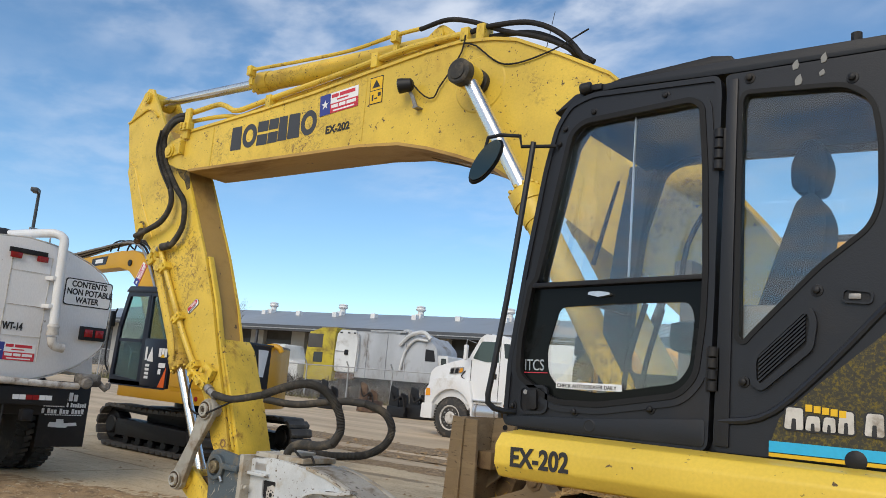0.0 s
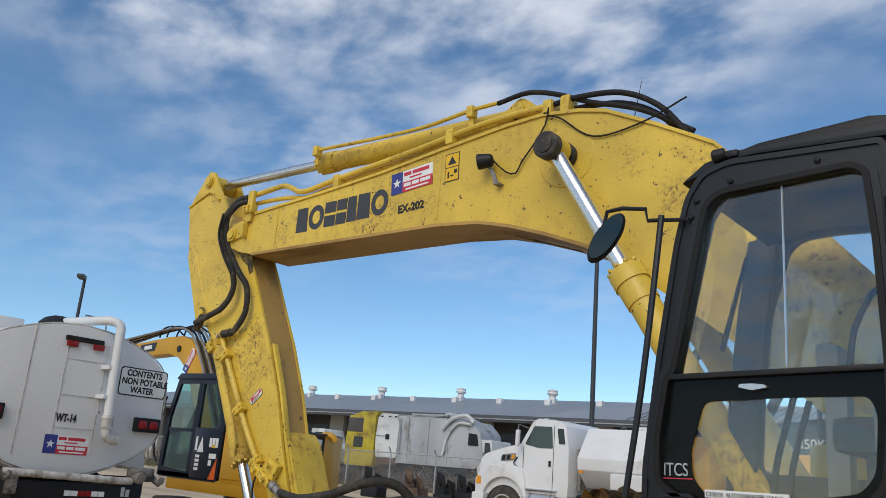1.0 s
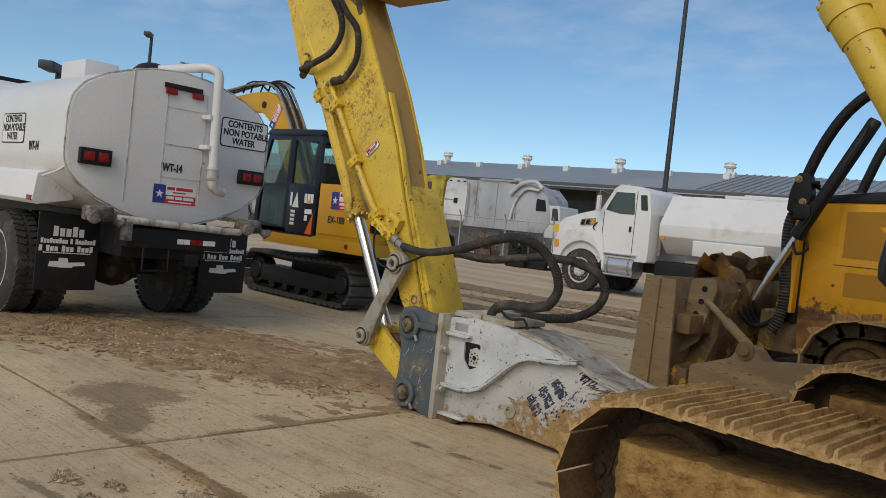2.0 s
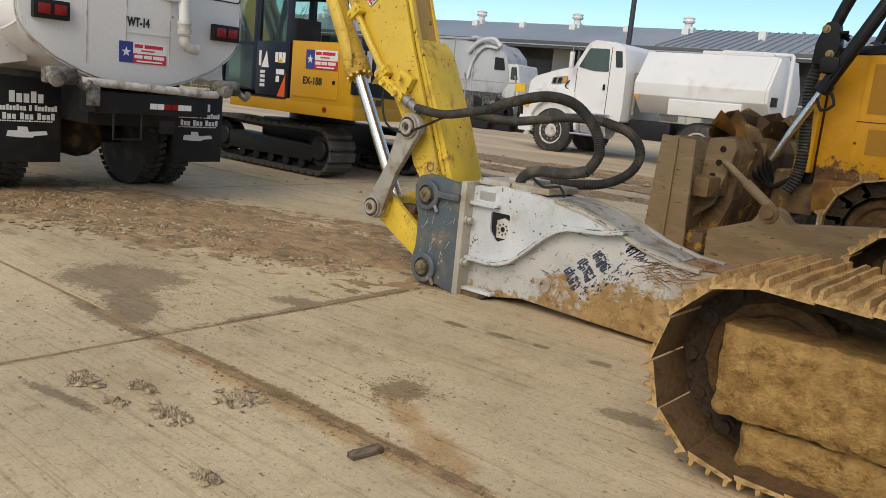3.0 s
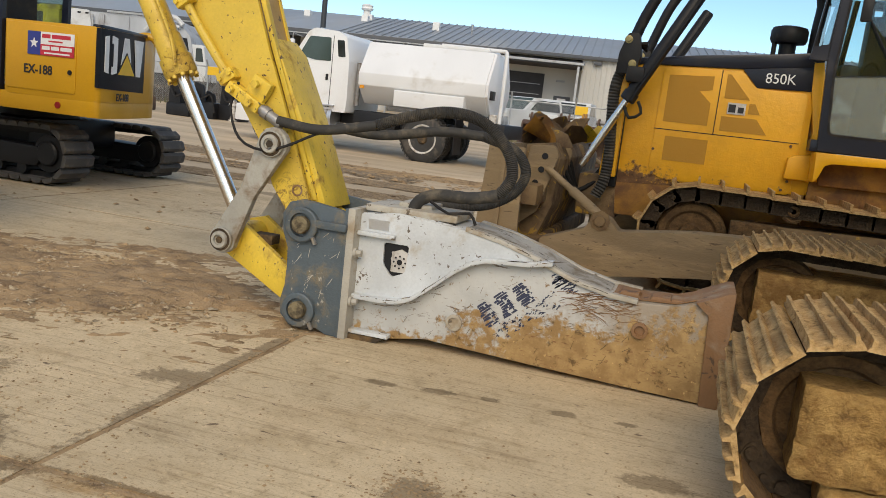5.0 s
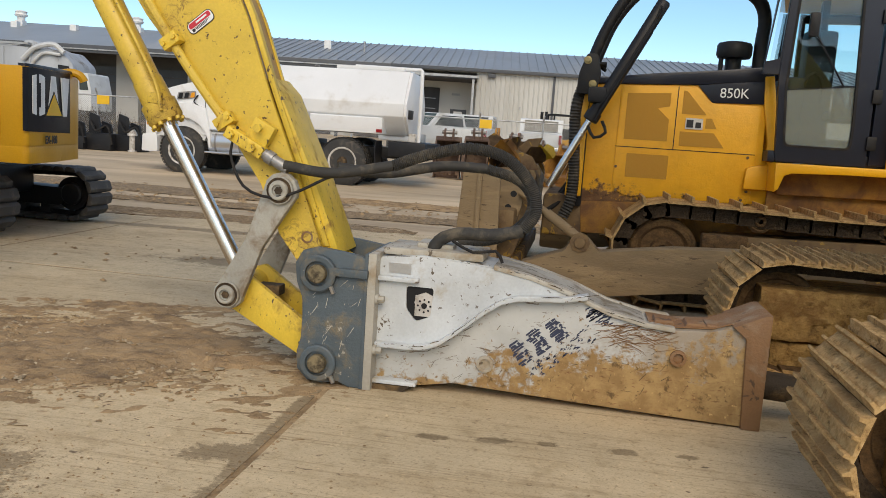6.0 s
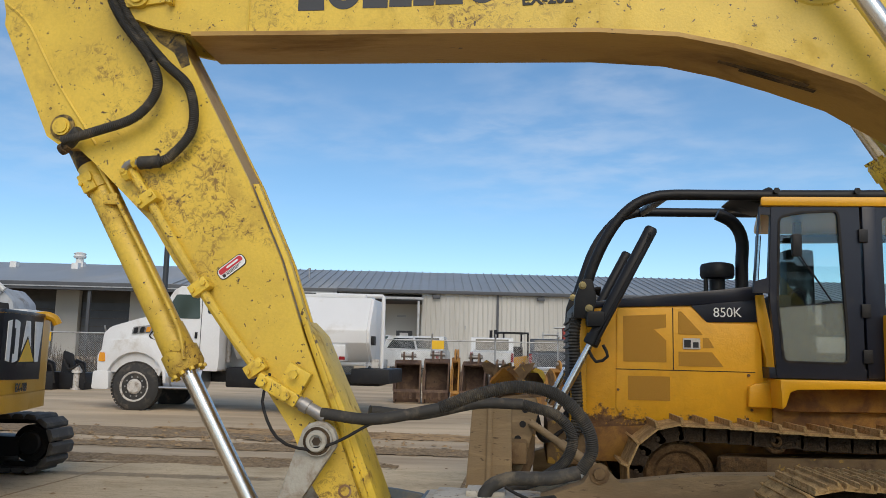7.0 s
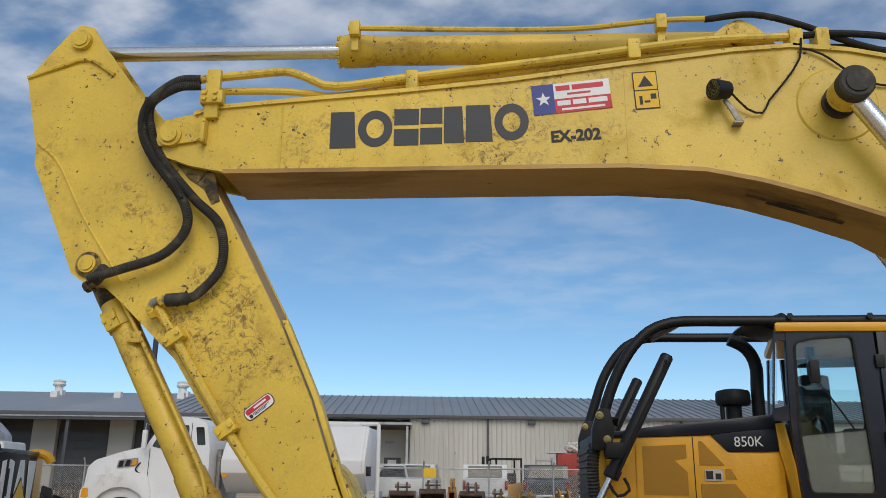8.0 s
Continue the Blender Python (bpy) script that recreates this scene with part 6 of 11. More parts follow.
def build_crawler(yc, name_label):
    """One crawler of the big machine: shoes, links, wheels and frame, mud-caked."""
    xa, xb, zc, r, w = -1.83, 1.83, 0.405, 0.325, 0.78
    yo = yc - w / 2
    fr = part("track_frame", prism(B(), rounded([(-1.60, 0.20), (1.5, 0.2), (1.6, 0.36), (1.5, 0.52), (-0.6, 0.56), (-1.62, 0.52), (-1.68, 0.36)], 0.06), yc - 0.22, yc + 0.22, bev=0.03), "mud", excavator, name_label)
    # mud packs and blocks on the side
    for x0, x1, z0, z1, d in ((-1.97, -0.62, 0.24, 0.57, 0.285), (-0.60, 0.4, 0.16, 0.5, 0.265), (0.45, 1.4, 0.26, 0.55, 0.27), (-1.86, -1.35, 0.05, 0.22, 0.25)):
        bm = B()
        nx, nz = int((x1 - x0) * 44), int((z1 - z0) * 44)

        def skin(i, j):
            q = Vector((x0 + i * 0.023, j * 0.023, yc * 3))
            edge = min(i, nx - i, j, nz - j)
            rough = 0.016 * noise.noise(q * 3.1) + 0.016 * noise.noise(q * 9) + 0.042 * abs(noise.noise(q * 15)) + 0.014 * noise.noise(q * 40)
            return rough - (0.025, 0.006, 0.0)[min(edge, 2)]
        front, rear = ([[bm.verts.new((x0 + (x1 - x0) * i / nx + 0.012 * noise.noise(Vector((j * 0.4, x0, i))), yc + sgn * (d + skin(i, j)), z0 + (z1 - z0) * j / nz + 0.014 * noise.noise(Vector((i * 0.35, x0, j))))) for i in range(nx + 1)] for j in range(nz + 1)] for sgn in (-1, 1))
        for g, flip in ((front, False), (rear, True)):
            for p, q in zip(g, g[1:]):
                for i in range(nx):
                    f = (p[i], p[i + 1], q[i + 1], q[i])
                    bm.faces.new(f[::-1] if flip else f)
        for i in range(nx):
            bm.faces.new((front[-1][i], front[-1][i + 1], rear[-1][i + 1], rear[-1][i]))
            bm.faces.new((front[0][i], rear[0][i], rear[0][i + 1], front[0][i + 1]))
        for j in range(nz):
            bm.faces.new((front[j][0], front[j + 1][0], rear[j + 1][0], rear[j][0]))
            bm.faces.new((front[j][-1], rear[j][-1], rear[j + 1][-1], front[j + 1][-1]))
        part("mud_pack", bm, "mud", fr, "dried mud packed on the track frame")
    for x in (xa, xb):
        bm = turned(B(), (x, yc - 0.11, zc), (x, yc + 0.11, zc), [(0.03, 0.05), (0.02, 0.09), (0.03, 0.10), (0.03, 0.19), (0.0, 0.205), (0.0, 0.25), (0.03, 0.265), (0.05, 0.235), (0.17, 0.235), (0.19, 0.265), (0.22, 0.25), (0.22, 0.10)], 32)
        part("idler" if x < 0 else "sprocket", bm, "mud_wheel", fr, "muddy idler wheel")
    for i in range(7):
        x = -1.35 + i * 0.45
        part("roller", turned(B(), (x, yc - 0.2, 0.16), (x, yc + 0.2, 0.16), [(0, 0.05), (0.0, 0.09), (0.4, 0.09), (0.4, 0.05)], 16), "mud_dark", fr)
    # one shoe with three grousers, its bolts, and the link pair on its inner side
    poses, pitch = track_path(xa, xb, zc, r, 54, 0.03)
    shoes = []
    rnd = random.Random(int(yc * 10))
    for v in range(6):
        bm = B()
        us = (-0.48, -0.45, -0.435, -0.365, -0.35, -0.27, -0.19, -0.11, -0.05, -0.035, 0.035, 0.05, 0.12, 0.19, 0.26, 0.33, 0.345, 0.415, 0.43, 0.48)
        nu, nv = len(us) - 1, 22
        fill = rnd.uniform(0.1, 0.7)
        top = []
        for j in range(nv + 1):
            y, row = -w / 2 + w * j / nv, []
            for i in range(nu + 1):
                u = us[i]
                lug = 1.0 if min(abs(u - g) for g in (-0.40, 0.0, 0.38)) < 0.04 else 0.0
                lump = noise.noise(Vector((u * 4 + v * 7, y * 9, yc))) + 0.6 * noise.noise(Vector((u * 11 + v * 7, y * 26, yc)))
                h = 0.026 + max((0.030 + 0.004 * lump) * lug, 0.012 * fill + 0.009 * lump)
                if i in (0, nu) or j in (0, nv):
                    h = 0.024 + 0.026 * lug
                row.append(bm.verts.new((pitch * u + 0.006 * noise.noise(Vector((j * 0.7, v, i))) * (i in (0, nu)), y + 0.008 * lump * (j in (0, nv)), h - 0.012 * max(0.0, (u - 0.44) / 0.09))))
            top.append(row)
        low = [[bm.verts.new((pitch * u, y, 0.010 - 0.012 * max(0.0, (u - 0.44) / 0.09))) for u in (-0.51, 0.51)] for y in (-w / 2, w / 2)]
        for p, q in zip(top, top[1:]):
            for i in range(nu):
                bm.faces.new((p[i], p[i + 1], q[i + 1], q[i]))
        bm.faces.new([low[0][0], low[0][1]] + top[0][::-1])
        bm.faces.new([low[1][1], low[1][0]] + top[-1])
        bm.faces.new([low[1][0], low[0][0]] + [r_[0] for r_ in top])
        bm.faces.new([low[0][1], low[1][1]] + [r_[-1] for r_ in top[::-1]])
        bm.faces.new((low[0][0], low[1][0], low[1][1], low[0][1]))
        bmesh.ops.recalc_face_normals(bm, faces=list(bm.faces))
        shoes.append(to_mesh(bm, "shoe", "mud_shoe"))
        # inner side in darker mud: wet grime, with its shade painted in
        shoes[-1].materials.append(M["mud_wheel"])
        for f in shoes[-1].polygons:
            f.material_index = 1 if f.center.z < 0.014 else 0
    bm = B()
    prism(bm, rounded([(-pitch * 0.62, -0.08), (pitch * 0.5, -0.08), (pitch * 0.62, -0.05), (pitch * 0.5, 0.012), (-pitch * 0.5, 0.012), (-pitch * 0.62, -0.03)], 0.02), -0.025, 0.025)
    rod(bm, (-pitch * 0.5, -0.045, -0.04), (-pitch * 0.5, 0.045, -0.04), 0.026, seg=12)
    for k in (-0.12, 0.22):
        rod(bm, (pitch * k, -0.04, -0.012), (pitch * k, 0.04, -0.012), 0.014, seg=6)
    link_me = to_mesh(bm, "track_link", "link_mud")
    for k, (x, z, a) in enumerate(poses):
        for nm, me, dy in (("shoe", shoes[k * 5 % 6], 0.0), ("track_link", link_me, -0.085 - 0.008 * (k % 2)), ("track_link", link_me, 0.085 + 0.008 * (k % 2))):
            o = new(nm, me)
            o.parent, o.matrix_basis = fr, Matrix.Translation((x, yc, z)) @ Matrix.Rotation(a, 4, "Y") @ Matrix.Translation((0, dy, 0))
    return fr


NEAR_Y, FAR_Y = -1.36, 1.10
build_crawler(NEAR_Y, "mud-caked crawler track")
build_crawler(FAR_Y, "mud-caked crawler track")


def build_upper():
    part("turntable", turned(B(), (0.1, CY, 0.70), (0.1, CY, 1.06), [(0, 0.62), (0.1, 0.62), (0.1, 0.56), (0.36, 0.60)], 40), "mud_dark", excavator)
    part("carbody", box(B(), -0.8, 1.0, -1.1, 0.85, 0.45, 0.75, 0.05), "mud", excavator)
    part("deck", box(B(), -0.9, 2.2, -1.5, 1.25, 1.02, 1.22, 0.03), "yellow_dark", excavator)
    # rounded yellow side skirt under the cab
    bm = B()
    prof = [(-1.62, 1.24), (-1.76, 1.225), (-1.80, 1.18), (-1.80, 1.10), (-1.76, 1.05), (-1.62, 1.03)]
    prism(bm, prof, -0.95, 2.2, "x", bev=0.01)
    sk = part("side_skirt", bm, "yellow_clean", excavator, "yellow rounded side skirt")
    letters("EX-202", 0.105, face_y(-0.872, -1.803, 1.100, 1), "black_print", sk, 0.84, bold=0.003)
    # body behind the cab
    bm = prism(B(), [(0.40, 1.25), (2.2, 1.25), (2.2, 2.2), (0.95, 2.2), (0.70, 1.95), (0.42, 1.72)], -1.58, -1.0, bev=0.03)
    eng = part("side_cover", bm, "dark", excavator, "dark grey side cover with decals")
    part("engine_hood", box(B(), 0.9, 2.9, -1.0, 1.25, 1.2, 2.15, 0.06), "yellow", excavator)
    part("counterweight", box(B(), 2.2, 2.95, -1.45, 1.25, 1.05, 2.05, 0.12), "yellow", excavator)
    part("front_box", box(B(), -1.0, 0.9, 0.30, 1.2, 1.2, 1.75, 0.05), "yellow", excavator)
    bm = B()
    prism(bm, [(0.085, 1.30), (0.94, 1.30), (0.94, 2.05), (0.449, 1.692), (0.242, 1.509), (0.112, 1.382)], -1.6055, -1.590)
    part("decal_field", bm, "gold_print", eng, "gold dotted decal")
    for x, w, h in ((0.130, 0.064, 0.074), (0.199, 0.050, 0.050), (0.254, 0.044, 0.050), (0.303, 0.052, 0.074), (0.385, 0.060, 0.074)):
        m = face_y(x, -1.608, 1.348, -1)
        mk = part("model_mark", prism(B(), rounded([(0, 0), (w, 0), (w - 0.004, h), (0.006, h)], 0.010), -0.002, 0.003, "z", m=m), "white_dirty", eng, "silver plain name shape")
        part("mark_outline", prism(B(), grow(rounded([(0, 0), (w, 0), (w - 0.004, h), (0.006, h)], 0.010), 0.006), -0.002, 0.001, "z", m=m), "black_print", mk)
        part("mark_gap", prism(B(), rounded([(w * 0.36, -0.001), (w * 0.64, -0.001), (w * 0.6, h * 0.5), (w * 0.4, h * 0.5)], 0.004), 0.0, 0.0036, "z", m=m), "black_print", mk)
    for i in range(5):
        part("series_mark", slab(B(), face_y(0.200 + i * 0.027, -1.6095, 1.412 - i * 0.003), 0.022, 0.024), "yellow_print", eng)
    for z0, z1, mt in ((1.262, 1.30, "cyan_print"), (1.246, 1.259, "yellow_print")):
        part("stripe", prism(B(), [(0.08, z0), (1.6, z0 + 0.01), (1.6, z1 + 0.01), (0.08, z1)], -1.612, -1.579), mt, eng)
    part("plug", turned(B(), (0.36, -1.60, 1.262), (0.36, -1.63, 1.262), [(0, 0.035), (0.012, 0.035), (0.018, 0.02)], 20), "black", eng)


build_upper()

DOOR_OUT = [(-0.14, 1.235), (-0.132, 1.74), (-0.125, 2.64), (-0.135, 2.705), (-0.70, 2.722), (-0.81, 2.686), (-0.875, 2.588), (-0.92, 2.394), (-0.988, 1.955), (-1.041, 1.524), (-1.045, 1.25)]
DOOR_IN = [(-0.263, 1.44), (-0.20, 1.51), (-0.178, 1.72), (-0.175, 1.90), (-0.19, 2.34), (-0.21, 2.585), (-0.25, 2.613), (-0.73, 2.585), (-0.785, 2.54), (-0.815, 2.383), (-0.912, 1.885), (-0.94, 1.855), (-0.975, 1.63), (-0.975, 1.47), (-0.86, 1.405), (-0.79, 1.375), (-0.595, 1.378)]
LOW_OUT = [(-0.263, 1.44), (-0.20, 1.51), (-0.178, 1.72), (-0.172, 1.89), (-0.935, 1.862), (-0.975, 1.63), (-0.975, 1.47), (-0.86, 1.405), (-0.79, 1.375), (-0.595, 1.378)]
LOW_CLEAR = [(-0.275, 1.478), (-0.226, 1.543), (-0.211, 1.739), (-0.235, 1.796), (-0.514, 1.788), (-0.805, 1.77), (-0.858, 1.582), (-0.848, 1.486), (-0.792, 1.428), (-0.594, 1.418)]
REAR_OUT = [(0.95, 1.25), (0.95, 2.70), (-0.118, 2.705), (-0.108, 2.64), (-0.116, 1.74), (-0.124, 1.24)]
REAR_IN = [(-0.043, 1.66), (-0.02, 1.645), (0.008, 1.68), (0.239, 1.928), (0.402, 2.063), (0.434, 2.162), (0.434, 2.366), (0.411, 2.525), (0.329, 2.592), (-0.034, 2.617), (-0.05, 2.58)]


def build_cab():
    cab = part("cab", box(B(), -1.0, 0.9, -1.56, -0.48, 1.20, 1.27, 0.01), "dark", excavator, "dark grey operator cab")
    door_in, rear_in = rounded(DOOR_IN, 0.04), rounded(REAR_IN, 0.05)
    door = part("door", ring_plate(B(), rounded(DOOR_OUT, 0.04), door_in, -1.60, -1.55), "dark", cab, "dark grey cab door with two windows")
    part("door_rim", ring_plate(B(), rounded(DOOR_OUT, 0.04), grow(rounded(DOOR_OUT, 0.04), -0.022), -1.609, -1.599), "dark", door)
    part("window_surround", ring_plate(B(), grow(door_in, 0.046), grow(door_in, 0.020), -1.608, -1.599), "dark", door)
    part("door_seal", ring_plate(B(), grow(door_in, 0.019), grow(door_in, -0.004), -1.613, -1.585), "seal", door, "black rubber window seal")
    part("lower_panel", prism(B(), rounded([(-1.032, 1.25), (-0.152, 1.25), (-0.150, 1.352), (-0.30, 1.340), (-0.613, 1.312), (-1.025, 1.292)], 0.02), -1.613, -1.598, bev=0.006), "dark", door)
    bm = B()
    prism(bm, [(-0.938, 1.850), (-0.176, 1.882), (-0.176, 1.902), (-0.930, 1.872)], -1.616, -1.56, bev=0.004)
    part("window_bar", bm, "black", door)
    part("pane_mask", ring_plate(B(), rounded(LOW_OUT, 0.03), rounded(LOW_CLEAR, 0.03), -1.586, -1.578), "mask_black", door, "glossy black border of the lower pane")
    g = part("upper_pane", prism(B(), door_in, -1.575, -1.570), "cab_glass", door, "clear door glass with reflections")
    g.visible_shadow = False
    part("pane_edge", box(B(), -0.5035, -0.5000, -1.580, -1.565, 1.90, 2.59), "alu", door)
    bay = rounded([(-0.955, 1.315), (-0.835, 1.325), (-0.84, 1.422), (-0.96, 1.415)], 0.025)
    hd = part("door_handle", ring_plate(B(), grow(bay, 0.012), bay, -1.613, -1.598), "dark", door, "black recessed door handle")
    part("handle_bay", prism(B(), bay, -1.604, -1.598), "black", hd)
    part("grip", prism(B(), rounded([(-0.918, 1.325), (-0.872, 1.328), (-0.876, 1.412), (-0.922, 1.408)], 0.012), -1.624, -1.602, bev=0.006), "black", hd)
    part("key_lock", rod(B(), (-0.937, -1.604, 1.398), (-0.937, -1.612, 1.398), 0.010, seg=12), "steel", hd)
    for z, h in ((2.395, 0.085), (1.54, 0.085)):
        hg = part("hinge", box(B(), -0.155, -0.100, -1.612, -1.598, z - h, z + h, 0.004), "black", door)
        for k in range(4):
            part("knuckle", turned(B(), (-0.128, -1.617, z - h + k * h / 2 + 0.002), (-0.128, -1.617, z - h + (k + 1) * h / 2 - 0.002), [(0, 0.014), (0.003, 0.018), (h / 2 - 0.007, 0.018), (h / 2 - 0.004, 0.014)], 14), "black", hg)
    for x, z in ((-1.0, 1.335), (-0.70, 1.335), (-0.37, 1.372), (-0.36, 2.655), (-0.685, 2.628), (-0.822, 2.565), (-0.845, 2.50)):
        part("bolt", turned(B(), (x, -1.60, z), (x, -1.622, z), [(0, 0.020), (0.004, 0.019), (0.005, 0.012), (0.018, 0.011), (0.022, 0.006)], 14), "black", door)
    rod_ = turned(B(), (-0.624, -1.61, 1.284), (-0.624, -1.6175, 1.284), [(0, 0.028), (0.004, 0.027), (0.0055, 0.022), (0.004, 0.020)], 24)
    part("cap", rod_, "dark", door)
    part("catch", prism(B(), rounded([(-0.665, 1.822), (-0.615, 1.812), (-0.56, 1.822), (-0.57, 1.832), (-0.61, 1.836), (-0.66, 1.834)], 0.006), -1.612, -1.575), "alu", door, "small metal window catch")
    part("autogreaser_sticker", slab(B(), face_y(-0.80, -1.589, 1.425, 1), 0.30, 0.028), "white_print", door, "white maintenance sticker")
    letters("CHECK AUTOGREASER DAILY", 0.022, face_y(-0.795, -1.592, 1.430, 1), "black_print", door, 0.92)
    letters("ITCS", 0.068, face_y(-0.962, -1.590, 1.492, 2), "alu", door, 0.72)
    part("underline", slab(B(), face_y(-0.962, -1.590, 1.480, 2), 0.115, 0.004), "red_print", door)
    # rear quarter
    rq = part("rear_quarter", ring_plate(B(), rounded(REAR_OUT, 0.03), rear_in, -1.60, -1.54), "dark", cab, "dark grey rear cab quarter")
    part("seal", ring_plate(B(), grow(rear_in, 0.012), grow(rear_in, -0.006), -1.606, -1.585), "seal", rq)
    part("door_post", prism(B(), [(-0.118, 1.26), (-0.062, 1.26), (-0.062, 2.68), (-0.104, 2.68)], -1.612, -1.598, bev=0.006), "dark", rq)
    g = part("rear_pane", prism(B(), rear_in, -1.576, -1.571), "cab_glass", rq, "clear rear side glass")
    g.visible_shadow = False
    # moulded swage that climbs from the door to the rear
    part("swage", tube(B(), [(-0.10, -1.600, 1.352), (0.0, -1.602, 1.362), (0.09, -1.603, 1.40), (0.20, -1.603, 1.50), (0.33, -1.603, 1.64), (0.47, -1.602, 1.80), (0.70, -1.600, 2.02)], 0.014, 8, 0.04), "dark", rq)
    # louvred vent
    vent = rounded([(0.012, 1.494), (0.052, 1.468), (0.225, 1.626), (0.238, 1.726), (0.222, 1.772), (0.183, 1.778), (0.020, 1.612), (0.008, 1.576)], 0.025)
    inner = grow(vent, -0.024)
    vt = part("vent_frame", ring_plate(B(), vent, inner, -1.620, -1.598), "dark", rq, "louvred cab vent")
    part("vent_back", prism(B(), inner, -1.603, -1.598), "black", vt)
    for i in range(8):
        lo = 1.500 + i * 0.0148
        a, b = (0.040, lo), (0.198 if i < 7 else 0.186, lo + 0.158)
        part("louvre", prism(B(), [a, b, (b[0], b[1] + 0.008), (a[0], a[1] + 0.008)], -1.618, -1.602), "dark", vt)
    slot = rounded([(0.318, 1.800), (0.405, 1.795), (0.408, 1.828), (0.322, 1.838)], 0.014)
    part("latch", ring_plate(B(), grow(slot, 0.007), slot, -1.612, -1.598), "dark", rq)
    part("latch_bay", prism(B(), slot, -1.603, -1.598), "black", rq)
    part("latch_grip", box(B(), 0.335, 0.375, -1.612, -1.602, 1.806, 1.826, 0.005), "steel", rq)
    for x, z in ((0.232, 1.838), (0.345, 2.615), (-0.015, 1.50), (-0.02, 2.675)):
        part("bolt", turned(B(), (x, -1.60, z), (x, -1.624, z), [(0, 0.022), (0.004, 0.021), (0.005, 0.013), (0.020, 0.012), (0.024, 0.006)], 14), "black", rq)
    for x, z, w, h in ((0.14, 2.68, 0.022, 0.040), (0.24, 2.69, 0.020, 0.040), (0.15, 2.615, 0.024, 0.045), (0.235, 2.64, 0.018, 0.026)):
        part("tape_scrap", prism(B(), [(x, z), (x + w * 0.8, z + 0.004), (x + w, z + h * 0.45), (x + w * 0.7, z + h), (x + w * 0.25, z + h * 0.82), (x - 0.003, z + h * 0.5)], -1.6035, -1.599), "trim", rq, "scrap of old grey tape")
    # roof, front frame, far side, back
    bm = prism(B(), [(-0.90, 2.66), (-0.80, 2.735), (-0.66, 2.765), (-0.10, 2.775), (0.30, 2.77), (0.95, 2.765), (0.95, 2.71), (-0.08, 2.715), (-0.60, 2.735), (-0.72, 2.725), (-0.83, 2.68)], -1.585, -0.5, bev=0.008)
    roof = part("roof", bm, "dark", cab, "dark grey cab roof")
    bm = prism(B(), [(-0.74, 2.772), (-0.60, 2.805), (-0.20, 2.832), (-0.12, 2.82), (-0.09, 2.778), (-0.60, 2.765)], -1.53, -0.55, bev=0.012)
    part("roof_hatch", bm, "black", roof)
    bm = box(B(), -0.75, -0.66, -1.60, -1.54, 2.735, 2.765, 0.008)
    turned(bm, (-0.71, -1.60, 2.752), (-0.77, -1.605, 2.742), [(0, 0.024), (0.04, 0.028), (0.05, 0.022)], 16)
    part("cab_lamp", bm, "black", roof, "small black cab lamp")
    part("roof_stud", rod(B(), (0.34, -1.5, 2.77), (0.34, -1.5, 2.83), 0.02, seg=10), "black", roof)
    front = [(-1.03, 1.27), (-0.99, 1.9), (-0.86, 2.5), (-0.74, 2.68)]
    far_front = [(-1.14, 1.27), (-1.11, 1.9), (-1.06, 2.32), (-1.0, 2.70)]
    part("front_pillar", prism(B(), front + [(x + 0.07, z) for x, z in front[::-1]], -1.58, -1.50, bev=0.012), "dark", cab)
    part("front_pillar", prism(B(), far_front + [(x + 0.15, z) for x, z in far_front[::-1]], -0.56, -0.48, bev=0.012), "dark", cab)
    part("front_sill", box(B(), -1.03, -0.96, -1.55, -0.5, 1.26, 1.36, 0.01), "dark", cab)
    part("front_bar", box(B(), -1.0, -0.97, -1.52, -0.52, 1.86, 1.90, 0.005), "dark", cab)
    bm = B()
    for (a, za), (b, zb), (c, zc), (d, zd) in zip(front, front[1:], far_front[1:], far_front):
        bm.faces.new([bm.verts.new(p) for p in ((a, -1.51, za), (b, -1.51, zb), (c, -0.55, zc), (d, -0.55, zd))])
    g = part("windscreen", bm, "cab_glass", cab, "clear windscreen")
    g.visible_shadow = False
    far_o = [(0.95, 1.25), (0.95, 2.75), (-0.90, 2.745), (-0.97, 2.72), (-1.0, 2.66), (-1.04, 2.30), (-1.08, 1.88), (-1.10, 1.27)]
    far_i = [(0.86, 1.72), (0.86, 2.66), (-0.60, 2.70), (-0.74, 2.69), (-0.81, 2.64), (-0.91, 2.30), (-0.95, 1.95), (-0.97, 1.55), (-0.2, 1.55)]
    part("far_side_frame", ring_plate(B(), far_o, rounded(far_i, 0.05), -0.52, -0.48, k=90), "dark", cab)
    g = part("far_pane", prism(B(), rounded(far_i, 0.05), -0.503, -0.498), "cab_glass", cab)
    g.visible_shadow = False
    part("back_panel", box(B(), 0.88, 0.94, -1.56, -0.5, 1.27, 2.0, 0.01), "dark", cab)
    bm = box(B(), 0.86, 0.95, -1.56, -1.46, 2.0, 2.72)
    box(bm, 0.86, 0.95, -0.6, -0.5, 2.0, 2.72)
    part("back_pillar", bm, "dark", cab)
    # seat and controls
    bm = box(B(), -0.45, 0.10, -1.28, -0.78, 1.62, 1.76, 0.05)
    box(bm, -0.35, 0.08, -1.2, -0.86, 1.27, 1.63, 0.02)
    prism(bm, rounded([(-0.16, 1.70), (0.10, 1.70), (0.16, 2.22), (0.11, 2.33), (0.04, 2.30)], 0.05), -1.13, -0.90, bev=0.03)
    prism(bm, rounded([(0.01, 2.34), (0.13, 2.33), (0.16, 2.46), (0.12, 2.57), (0.05, 2.57), (0.0, 2.46)], 0.04), -1.09, -0.95, bev=0.03)
